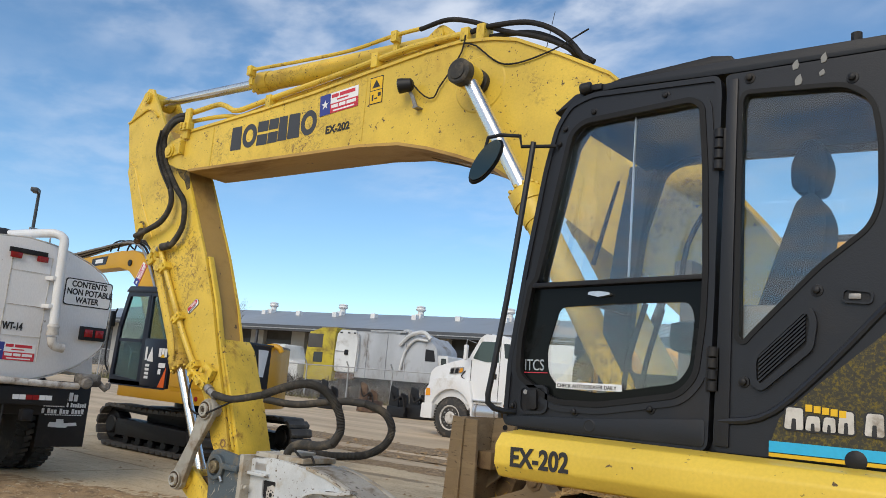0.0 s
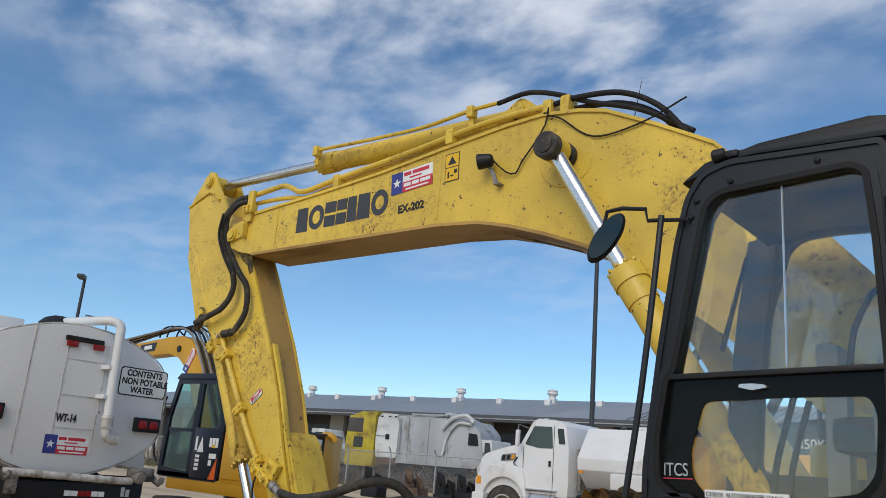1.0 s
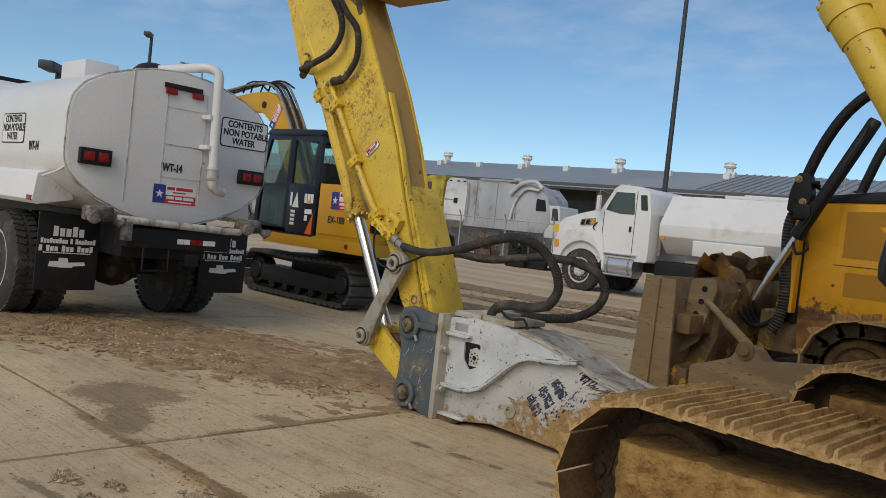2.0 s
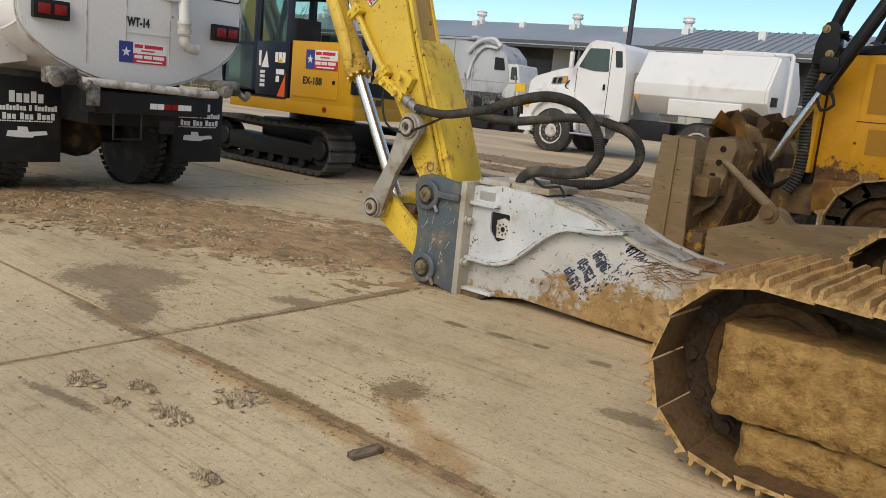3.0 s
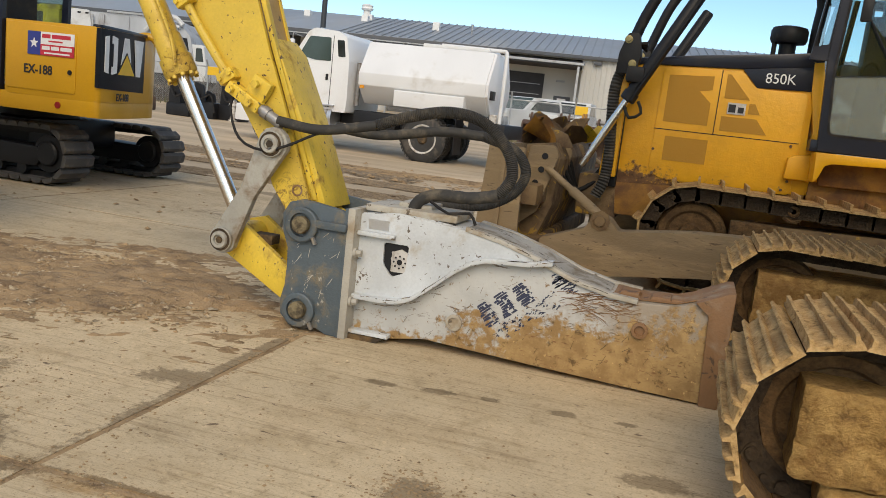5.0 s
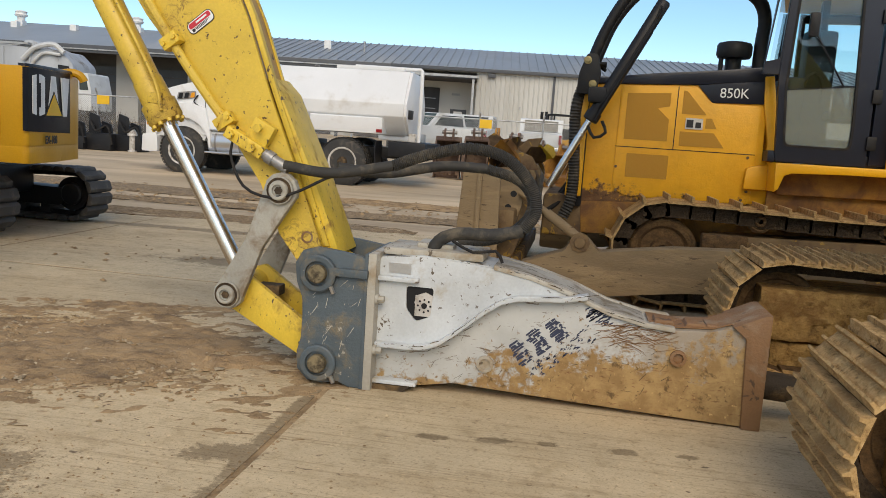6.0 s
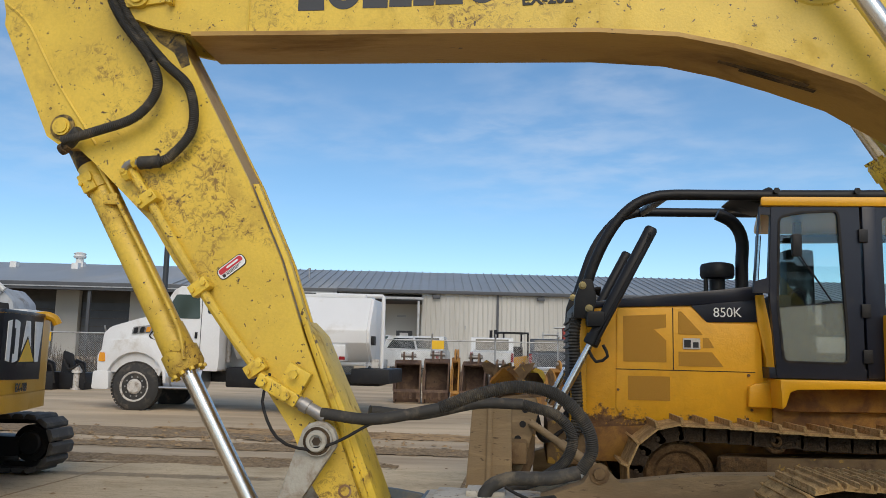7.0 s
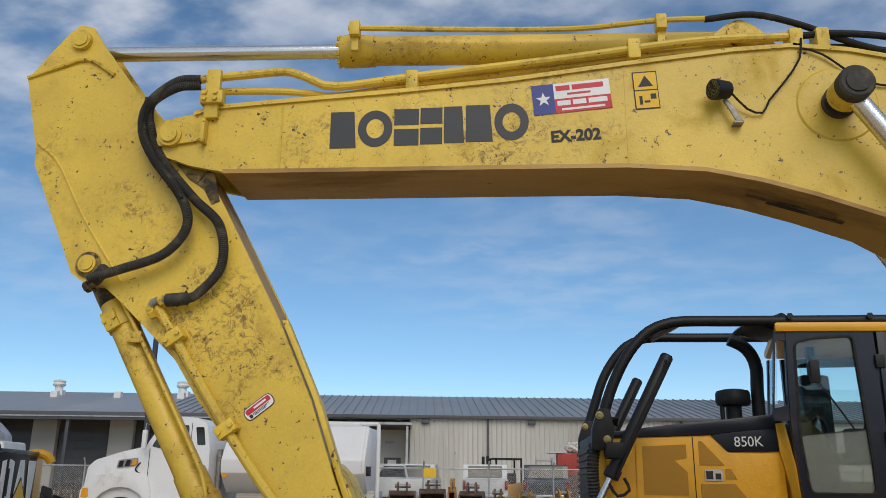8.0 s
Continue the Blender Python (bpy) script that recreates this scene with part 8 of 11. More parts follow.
    for y in (2.55, 3.3, 4.2, 5.0):
        br = part("blade_gusset", prism(B(), rounded([(-3.90, 0.4), (-3.72, 0.55), (-3.58, 1.06), (-3.62, 1.14), (-3.84, 1.12)], 0.03), y, y + 0.05, bev=0.008), "doz_mud", blade)
        for x, z in ((-3.70, 1.04), (-3.72, 0.92), (-3.76, 0.80), (-3.78, 0.69)):
            part("gusset_hole", rod(B(), (x, y - 0.002, z), (x, y - 0.006, z), 0.028, seg=14), "black", br)
    bm = B()
    rnd = random.Random(12)
    grid = []
    n = 26
    for j in range(4):
        grid.append([bm.verts.new((-3.98 + 0.03 * j + 0.10 * noise.noise(Vector((i * 0.31, j * 0.5, 2.0))) + (0.12 if j == 3 else 0) * noise.noise(Vector((i * 0.23, 7.0, 1.0))), 2.9 + 2.5 * i / (n - 1), 1.10 + 0.09 * j + 0.09 * j / 3 * noise.noise(Vector((i * 0.4, 1.0, 5.0))))) for i in range(n)])
    for a, b in zip(grid, grid[1:]):
        for i in range(n - 1):
            bm.faces.new((a[i], a[i + 1], b[i + 1], b[i]))
    bmesh.ops.solidify(bm, geom=bm.faces[:], thickness=0.02)
    part("spill_guard", bm, "blade_rust", blade, "bent rusty spill guard")
    part("top_fin", prism(B(), [(-3.95, 1.10), (-3.55, 1.12), (-3.62, 1.24), (-3.80, 1.30)], 3.1, 3.14, bev=0.005), "blade_rust", blade)
    part("top_fin", prism(B(), [(-4.0, 1.15), (-3.7, 1.2), (-3.6, 1.42), (-3.75, 1.40)], 4.3, 4.36, bev=0.005), "blade_rust", blade)
    part("back_sheet", prism(B(), [(-3.90, 0.10), (-3.80, 0.10), (-3.62, 0.60), (-3.60, 1.02), (-3.68, 1.16), (-3.92, 1.12)], 2.75, 5.45, bev=0.02), "blade_rust", blade, "rusty brown blade back with worn paint")
    for y0_, w_, h_, lean, mt in ((2.85, 0.34, 0.22, -0.10, "doz_rust"), (3.35, 0.5, 0.16, 0.05, "blade_rust"), (3.95, 0.42, 0.26, -0.16, "blade_rust"), (4.55, 0.5, 0.18, 0.08, "yellow_worn")):
        bm = B()
        cols = []
        for i in range(7):
            u = i / 6
            curl = 0.10 * math.sin(u * 5 + y0_)
            cols.append([bm.verts.new((-3.72 + lean * v * v * 2 + curl * v + 0.03 * noise.noise(Vector((u * 3, v * 2, y0_))), y0_ + w_ * u, 1.10 + (h_ + 0.08 * math.sin(u * 7 + y0_ * 3)) * v)) for v in (0.0, 0.4, 0.75, 1.0)])
        for a, b in zip(cols, cols[1:]):
            for k in range(3):
                bm.faces.new((a[k], b[k], b[k + 1], a[k + 1]))
        bmesh.ops.solidify(bm, geom=bm.faces[:], thickness=0.015)
        part("torn_sheet", bm, mt, blade, "bent torn sheet of the spill guard")
    part("front_frame", box(B(), -3.5, -3.1, 3.35, 4.55, 0.5, 0.9, 0.04), "blade_rust", dozer, "rusty front frame")
    part("front_tower", prism(B(), [(-3.3, 0.9), (-3.15, 0.9), (-3.15, 1.98), (-3.24, 1.98)], 3.2, 3.36, bev=0.01), "doz_yellow", dozer)
    bm = B()
    for i in range(4):
        tube(bm, [(-3.25, 3.4 + i * 0.06, 0.9 + i * 0.05), (-3.5, 3.3 + i * 0.07, 0.72), (-3.62, 3.1 + i * 0.1, 0.85 + 0.05 * i), (-3.75, 3.0 + i * 0.15, 0.95)], 0.022, 8)
    part("blade_hose", bm, "rubber", dozer)


build_dozer()


# ---- wheels for the trucks ----
def wheel(parent, x, y, z, out, r=0.53, w=0.28, rim="white_dirty", dish=0.05):
    """A truck wheel whose outer side faces out (-1 or 1 along y)."""
    def pt(d):
        return (x, y + out * d, z)
    ty = part("tyre", turned(B(), pt(-w), pt(0), [(0, r * 0.60), (0.01, r * 0.80), (0.04, r * 0.95), (0.07, r), (w - 0.07, r), (w - 0.04, r * 0.95), (w - 0.01, r * 0.80), (w, r * 0.62), (w - 0.02, r * 0.58)], 44), "tyre", parent, "grey worn truck tyre")
    bm = B()
    for k in range(44):
        a = k * math.tau / 44
        m = Matrix.Translation(pt(-w / 2)) @ Matrix.Rotation(a, 4, "Y")
        for q in (-1, 1):
            box(bm, -0.026, 0.026, q * w * 0.24 - w * 0.17, q * w * 0.24 + w * 0.17, r - 0.006, r + 0.014, m=m @ pose(0, 0, 0, 0, 0, q * 14))
    part("tread", bm, "tyre", ty)
    rm = part("rim", turned(B(), pt(-w * 0.8), pt(0), [(0, r * 0.3), (w * 0.79, r * 0.58), (w * 0.79, r * 0.62), (w * 0.8, r * 0.585), (w * 0.8 - 0.02, r * 0.54), (w * 0.8 - dish - 0.03, r * 0.50), (w * 0.8 - dish - 0.03, r * 0.34), (w * 0.8 - dish + 0.03, r * 0.28), (w * 0.8 - dish + 0.05, r * 0.24)], 36), rim, ty, "dusty white steel rim")
    for k in range(10):
        a = k * math.tau / 10
        c = Vector((x + r * 0.40 * math.cos(a), y - out * (dish + 0.03), z + r * 0.40 * math.sin(a)))
        part("wheel_nut", rod(B(), c, c + Vector((0, out * 0.035, 0)), 0.022, seg=6), "steel", ty)
    part("hub", turned(B(), pt(-w * 0.5), pt(0.02), [(0, r * 0.25), (w * 0.5 - 0.02, r * 0.22), (w * 0.5 + 0.02, r * 0.16)], 20), "mud_dark", ty, "dark hub")
    return ty


# ---- the near water truck ----
TY = -0.55


def tank_loop(grow=1.0):
    """Outline of the tank: crowned top, upright sides, rounded belly."""
    half = [(0.0, 2.58), (0.30, 2.55), (0.53, 2.49), (0.75, 2.41), (0.92, 2.31), (1.02, 2.18), (1.05, 2.02), (1.05, 1.62), (1.02, 1.50), (0.93, 1.40), (0.75, 1.27), (0.50, 1.16), (0.25, 1.09), (0.0, 1.07)]
    loop = [(y, z) for y, z in half] + [(-y, z) for y, z in half[-2:0:-1]]
    return [(-0.62 + y * grow, 1.83 + (z - 1.83) * grow) for y, z in rounded(loop, 0.05, 4)]


def build_near_truck():
    tr = thing("water_truck", "white water truck seen from behind with a rounded tank", "truck")
    tank = part("tank", prism(B(), tank_loop(), -12.0, -7.84, "x"), "white", tr, "white rounded water tank")
    head = part("tank_head", prism(B(), tank_loop(0.985), -7.86, -7.80, "x", bev=0.015), "white_head", tank, "grey-white tank end plate")
    bm = B()
    lp = tank_loop(1.003)
    tube(bm, [(-7.815, y, z) for y, z in lp] + [(-7.815, *lp[0])], 0.008, 6, smooth=False)
    part("head_rim", bm, "white_dirty", head)
    # weld seams on the head
    for y, a, b in ((TY - 0.55, 1.25, 2.52), (TY - 0.20, 1.28, 2.42), (TY + 0.22, 1.28, 2.40)):
        part("seam", box(B(), -7.802, -7.795, y - 0.005, y + 0.005, a, b), "white_dirty", head)
    for z in (2.40, 2.22, 1.86, 1.54):
        part("seam", box(B(), -7.802, -7.795, TY - 0.2, TY + 0.22, z - 0.004, z + 0.004), "white_dirty", head)
    # lamps
    for y in (-1.41, 0.235):
        lb = part("tail_lamp", box(B(), -7.80, -7.74, y - 0.145, y + 0.145, 1.565, 1.715, 0.010), "black", tr, "black box with two dull red lamps")
        for q in (-0.064, 0.064):
            part("lens", box(B(), -7.744, -7.728, y + q - 0.048, y + q + 0.048, 1.60, 1.685, 0.010), "red", lb)
    bar = part("lamp_bar", box(B(), -7.80, -7.775, -0.80, -0.40, 2.40, 2.45, 0.004), "black", tr)
    for y in (-0.79, -0.51):
        part("lens", box(B(), -7.78, -7.765, y, y + 0.12, 2.34, 2.40, 0.006), "red", bar)
    # signs
    def sign(m, w, h, sz):
        s = part("sign_border", prism(B(), rounded([(0, 0), (w, 0), (w, h), (0, h)], 0.04), -0.002, 0.0015, "z", m=m), "black_print", tank, "white sign with black border")
        part("sign_field", prism(B(), rounded([(0.012, 0.012), (w - 0.012, 0.012), (w - 0.012, h - 0.012), (0.012, h - 0.012)], 0.035), -0.002, 0.003, "z", m=m), "white_print", s)
        for i, (tx, off) in enumerate((("CONTENTS", 0.13), ("NON POTABLE", 0.05), ("WATER", 0.25))):
            letters(tx, sz, m @ Matrix.Translation((w * off, h * (0.70 - 0.29 * i), 0.0035)), "black_print", s, 0.86, bold=0.0028)
    sign(face_x(-7.797, -0.15, 1.93), 0.56, 0.30, 0.092)
    sign(face_y(-9.45, -1.674, 1.72), 0.62, 0.30, 0.10)
    letters("WT-14", 0.105, face_x(-7.795, -0.74, 1.60), "black_print", tank, 0.66, bold=0.004)
    letters("WT-14", 0.12, face_y(-8.68, -1.674, 1.66), "black_print", tank, 0.7, bold=0.003)
    dealer_sticker(face_x(-7.797, -0.81, 1.285), 0.45, 0.18, tank)
    bm = B()
    slab(bm, face_y(-11.3, -1.674, 1.98), 0.9, 0.10)
    slab(bm, face_y(-11.2, -1.674, 1.66), 0.85, 0.24)
    part("print_bar", bm, "red_print", tank, "red print bars")
    # fill pipe
    pipe = part("fill_pipe", tube(B(), [(-8.6, -0.55, 2.66), (-7.85, -0.45, 2.66), (-7.72, -0.38, 2.66), (-7.66, -0.32, 2.62), (-7.65, -0.31, 2.5), (-7.65, -0.295, 2.0), (-7.65, -0.28, 1.68)], 0.048, 14, 0.05), "white", tr, "white fill pipe")
    bm = turned(B(), (-7.65, -0.28, 1.70), (-7.65, -0.275, 1.58), [(0, 0.055), (0.03, 0.065), (0.05, 0.055), (0.08, 0.055), (0.08, 0.062), (0.12, 0.06)], 16)
    tube(bm, [(-7.65, -0.275, 1.56), (-7.65, -0.26, 1.49), (-7.65, -0.20, 1.46), (-7.65, -0.14, 1.455)], 0.05, 12)
    part("elbow", bm, "white_dirty", pipe)
    for z in (2.18, 1.88):
        part("pipe_strap", box(B(), -7.80, -7.63, -0.38, -0.26, z - 0.022, z + 0.022, 0.006), "white", pipe)
    # tank top
    part("manhole_box", box(B(), -9.2, -8.6, TY - 0.70, TY - 0.35, 2.44, 2.63, 0.02), "white", tr, "white manhole box")
    part("manhole_lid", turned(B(), (-8.6, TY + 0.0, 2.58), (-8.6, TY + 0.0, 2.74), [(0, 0.2), (0.06, 0.2), (0.12, 0.14), (0.15, 0.06)], 24), "black", tr, "black domed lid")
    part("top_rail", tube(B(), [(-8.2, TY + 0.1, 2.60), (-8.2, TY + 0.1, 2.74), (-8.2, TY + 0.35, 2.74), (-8.2, TY + 0.35, 2.60)], 0.01, 6, smooth=False), "steel", tr)
    # skirts beside the tank
    for s in (-1, 1):
        pts = [(TY + s * 0.85, 1.50), (TY + s * 1.07, 1.47), (TY + s * 1.14, 1.44), (TY + s * 1.17, 1.19), (TY + s * 1.13, 1.15), (TY + s * 0.80, 1.22)]
        part("fender", prism(B(), pts, -12.0, -8.35, "x", bev=0.01), "white", tr, "white side fender")
        part("fender_end", prism(B(), [(p[0], p[1]) for p in pts], -8.35, -8.33, "x"), "white_head", tr)
        part("side_marker", box(B(), -8.47, -8.36, TY + s * 1.165 - 0.012, TY + s * 1.165 + 0.012, 1.18, 1.23), "red", tr)
    part("hose_line", tube(B(), [(-7.80, -1.62, 1.56), (-7.95, -1.66, 1.48), (-8.3, -1.66, 1.42)], 0.012, 8), "white", tr)
    # rear gear
    part("spray_bar", tube(B(), [(-7.72, -1.18, 1.10), (-7.70, -0.9, 1.09), (-7.70, 0.0, 1.06), (-7.72, 0.14, 1.06)], 0.036, 14, smooth=False), "white_dirty", tr, "scuffed white spray bar")
    for y in (-1.32, 0.28):
        bm = box(B(), -7.85, -7.68, y - 0.14, y + 0.10, 1.06, 1.20, 0.03)
        turned(bm, (-7.70, y - 0.1, 1.12), (-7.60, y - 0.1, 1.10), [(0, 0.06), (0.08, 0.07), (0.1, 0.05)], 14)
        tube(bm, [(-7.75, y + 0.1, 1.12), (-7.68, y + 0.16, 1.04), (-7.7, y + 0.2, 1.10)], 0.03, 10)
        part("spray_head", bm, "grimy", tr)
    part("spray_stub", box(B(), -7.76, -7.68, -1.12, -1.03, 0.90, 1.08, 0.01), "grimy", tr)
    bumper = part("rear_bumper", box(B(), -8.0, -7.72, -1.06, 0.05, 0.84, 1.02, 0.015), "black", tr, "dirty black rear bumper")
    part("rear_frame", box(B(), -12.0, -8.0, -0.98, -0.08, 0.72, 1.12, 0.02), "black", tr)
    for k in range(6):
        part("reflector", box(B(), -7.722, -7.714, -0.55 + k * 0.07, -0.485 + k * 0.07, 0.895, 0.945), "red" if k % 4 in (2, 3) else "white_print", bumper)
    part("step", tube(B(), [(-7.74, -0.88, 0.84), (-7.74, -0.88, 0.62), (-7.74, -0.62, 0.62), (-7.74, -0.62, 0.84)], 0.012, 6, smooth=False), "black", tr)
    part("tow_hook", box(B(), -7.75, -7.66, -0.45, -0.33, 0.68, 0.80, 0.02), "black", tr)
    # mud flaps
    for y0, y1 in ((-1.60, -1.01), (0.13, 0.71)):
        f = part("mud_flap", box(B(), -8.46, -8.44, y0, y1, 0.33, 1.08, 0.004), "black", tr, "black mud flap with white print")
        w = y1 - y0
        m = face_x(-8.437, y0, 0.0)
        for start, end, z, h, runs, gap in ((0.24, 0.76, 0.855, 0.10, (5,), 0.25), (0.05, 0.95, 0.785, 0.050, (9, 1, 7), 0.22), (0.03, 0.92, 0.708, 0.058, (1, 3, 3, 4), 0.25), (0.10, 0.88, 0.688, 0.013, (22,), 0.3)):
            u = (end - start) / (sum(runs) + 0.7 * (len(runs) - 1))
            x = start
            bm = B()
            for run in runs:
                for k in range(run):
                    slab(bm, m, w * u * (1 - gap), h * (1.0 if k % 3 == 0 else 0.78), w * x, z)
                    x += u
                x += 0.7 * u
            tagged(part("print_bar", bm, "white_print", f, "row of white print bars"), kind="stuff")
        part("print_shape", prism(B(), [(w * 0.2, 0.56), (w * 0.22, 0.61), (w * 0.36, 0.61), (w * 0.36, 0.645), (w * 0.50, 0.645), (w * 0.52, 0.60), (w * 0.78, 0.61), (w * 0.8, 0.575), (w * 0.6, 0.565), (w * 0.58, 0.55), (w * 0.4, 0.55)], -0.002, 0.002, "z", m=m), "white_print", f)
    ax = part("rear_axle", rod(B(), (-9.3, -1.5, 0.52), (-9.3, 0.5, 0.52), 0.09), "black", tr)
    ball(bm := B(), (-9.3, TY + 0.1, 0.52), 0.24, (1, 1.2, 1))
    part("axle_case", bm, "mud_dark", tr)
    for y, o in ((-1.68, -1), (0.60, 1)):
        wheel(tr, -9.3, y, 0.525, o, 0.525, 0.27, dish=0.14)
        wheel(tr, -9.3, y - o * 0.31, 0.525, o, 0.525, 0.27, dish=0.14)
    # cab, far end
    bm = prism(B(), rounded([(-12.5, 0.85), (-12.5, 2.5), (-12.7, 2.72), (-13.6, 2.70), (-14.0, 1.85), (-15.3, 1.65), (-15.5, 1.2), (-15.45, 0.7), (-13.9, 0.7)], 0.08), TY - 1.0, TY + 1.0, bev=0.06)
    cab = part("cab", bm, "white", tr, "white truck cab")
    part("side_window", prism(B(), rounded([(-12.75, 1.8), (-12.75, 2.35), (-13.5, 2.35), (-13.75, 1.8)], 0.05), TY - 1.004, TY - 0.99), "black_glass", cab)
    part("rear_window", box(B(), -12.51, -12.49, TY - 0.6, TY + 0.6, 1.9, 2.4, 0.01), "black_glass", cab)
    bm = box(B(), -13.0, -12.8, TY - 0.5, TY + 0.5, 2.71, 2.78, 0.02)
    part("beacon_bar", bm, "black", cab)
    part("cab_frame", box(B(), -15.2, -12.0, -0.98, -0.08, 0.6, 0.95, 0.02), "black", tr)
    for y, o in ((-1.58, -1), (0.50, 1)):
        wheel(tr, -14.7, y, 0.525, o, 0.525, 0.27)
    part("fuel_tank", rod(B(), (-13.6, -1.3, 0.75), (-12.5, -1.3, 0.75), 0.3, seg=24), "alu", tr)


build_near_truck()

# ---- the compact excavator ----
def build_compact():
    ex = thing("compact_excavator", "orange-yellow compact excavator with black cab, parked behind the truck", "excavator")
    for yc in (3.08, 4.82):
        xa, xb, zc, r, w = -11.55, -9.38, 0.355, 0.275, 0.45
        fr = part("track_frame", prism(B(), rounded([(-11.4, 0.2), (-9.5, 0.2), (-9.45, 0.42), (-11.4, 0.46)], 0.06), yc - 0.16, yc + 0.16, bev=0.02), "black", ex, "black crawler track")
        for x in (xa, xb):
            part("idler", turned(B(), (x, yc - 0.17, zc), (x, yc + 0.12, zc), [(0, 0.05), (0.0, 0.12), (0.02, 0.14), (0.05, 0.14), (0.05, 0.21), (0.26, 0.21), (0.29, 0.1)], 28), "black", fr)
        for i in range(5):
            part("roller", rod(B(), (-11.1 + i * 0.34, yc - 0.14, 0.16), (-11.1 + i * 0.34, yc + 0.14, 0.16), 0.07, seg=14), "black", fr)
        poses, pitch = track_path(xa, xb, zc, r, 40, 0.02)
        bm = prism(B(), [(-pitch * 0.50, 0.0), (pitch * 0.50, 0.0), (pitch * 0.46, 0.03), (pitch * 0.30, 0.058), (-pitch * 0.30, 0.058), (-pitch * 0.46, 0.03)], -w / 2, w / 2, bev=0.004)
        sh = to_mesh(bm, "shoe", "track_grey")
        lk = to_mesh(box(B(), -pitch * 0.5, pitch * 0.5, -0.07, 0.07, -0.06, 0.0), "track_link", "black")
        for x, z, a in poses:
            m = Matrix.Translation((x, yc, z)) @ Matrix.Rotation(a, 4, "Y")
            for nm, me in (("shoe", sh), ("track_link", lk)):
                o = new(nm, me)
                o.parent, o.matrix_basis = fr, m
    part("carbody", box(B(), -11.0, -9.9, 3.2, 4.7, 0.35, 0.7, 0.04), "black", ex)
    part("turntable", rod(B(), (-10.5, 3.95, 0.6), (-10.5, 3.95, 0.86), 0.5, seg=36), "black", ex)
    # house: lower yellow ring, side door, counterweight
    plan = [(-11.5, 2.87), (-9.0, 2.86), (-8.91, 2.89), (-8.925, 3.05), (-9.0, 3.40), (-9.06, 3.60), (-9.13, 3.80), (-9.25, 4.2), (-9.45, 4.5), (-9.78, 4.87), (-10.0, 5.02), (-11.5, 5.02)]
    base = part("house", prism(B(), rounded(plan, 0.10), 0.84, 1.02, "z", bev=0.03), "cat_yellow", ex, "orange-yellow house with rounded tail")
    upper = [(-10.16, 2.86), *plan[1:-1], (-10.16, 5.02)]
    part("engine_cover", prism(B(), rounded(upper, 0.10), 1.0, 1.775, "z", bev=0.085), "cat_yellow", base, "orange-yellow engine cover")
    part("side_door", prism(B(), rounded([(-10.09, 1.06), (-9.18, 1.06), (-9.18, 1.68), (-9.30, 1.74), (-10.09, 1.755)], 0.03), 2.852, 2.90, bev=0.008), "cat_yellow", base, "yellow side door")
    part("door_lock", rod(B(), (-9.25, 2.84, 1.28), (-9.25, 2.85, 1.28), 0.025), "black", base)
    part("red_cap", rod(B(), (-9.4, 2.85, 0.93), (-9.4, 2.86, 0.93), 0.035), "red", base)
    letters("EX-188", 0.13, face_y(-9.85, 2.848, 1.235), "black_print", base, 0.95, bold=0.003)
    dealer_sticker(face_y(-9.80, 2.846, 1.43), 0.60, 0.24, base)
    # dark tail panel, bent round the corner
    bm = B()
    path = [Vector(p) for p in ((-8.95, 2.872), (-8.915, 2.90), (-8.925, 3.05), (-8.955, 3.22), (-9.0, 3.40), (-9.06, 3.60), (-9.13, 3.80), (-9.18, 3.95))]
    lo = [bm.verts.new((p.x + 0.012, p.y - 0.018, 1.16 - 0.03 * i / 7)) for i, p in enumerate(path)]
    hi = [bm.verts.new((p.x + 0.012, p.y - 0.018, 1.765)) for p in path]
    for i in range(len(path) - 1):
        bm.faces.new((lo[i], lo[i + 1], hi[i + 1], hi[i]))
    bmesh.ops.solidify(bm, geom=bm.faces[:], thickness=0.02)
    tail = part("tail_panel", bm, "navy", base, "dark tail panel with white plain shapes")
    spots = [Vector(p) for p in ((-8.917, 2.93), (-8.968, 3.24), (-9.052, 3.575), (-9.150, 3.88))]
    faces = []
    for p, q in zip(spots, spots[1:]):
        d = q - p
        faces.append(Matrix.Translation((p[0], p[1], 0)) @ pose(0, 0, 0, 90, 0, math.degrees(math.atan2(d[1], d[0]))))
    hollow = [[(0.02, 1.33), (0.11, 1.31), (0.11, 1.71), (0.02, 1.69)], [(0.18, 1.31), (0.26, 1.33), (0.26, 1.69), (0.18, 1.71)], [(0.11, 1.31), (0.18, 1.31), (0.18, 1.39), (0.11, 1.39)], [(0.11, 1.63), (0.18, 1.63), (0.18, 1.71), (0.11, 1.71)]]
    wedge = [[(0.0, 1.32), (0.30, 1.32), (0.205, 1.71), (0.095, 1.71)]]
    block = [[(0.08, 1.31), (0.19, 1.31), (0.27, 1.71), (0.0, 1.71)]]
    for f, pieces in zip(faces, (hollow, wedge, block)):
        bm = B()
        for pts in pieces:
            prism(bm, pts, 0.010, 0.020, "z", m=f)
        part("name_mark", bm, "white_print", tail, "white plain name shape")
    part("mark_rim", prism(B(), [(-0.085, 1.30), (0.385, 1.30), (0.15, 1.56)], 0.019, 0.024, "z", m=faces[1]), "black_print", tail)
    part("name_triangle", prism(B(), [(-0.045, 1.315), (0.345, 1.315), (0.15, 1.53)], 0.023, 0.028, "z", m=faces[1]), "yellow_print", tail)
    letters("EX-188", 0.11, faces[1] @ Matrix.Translation((-0.06, 1.035, 0.02)), "black_print", base, 0.9, bold=0.003)
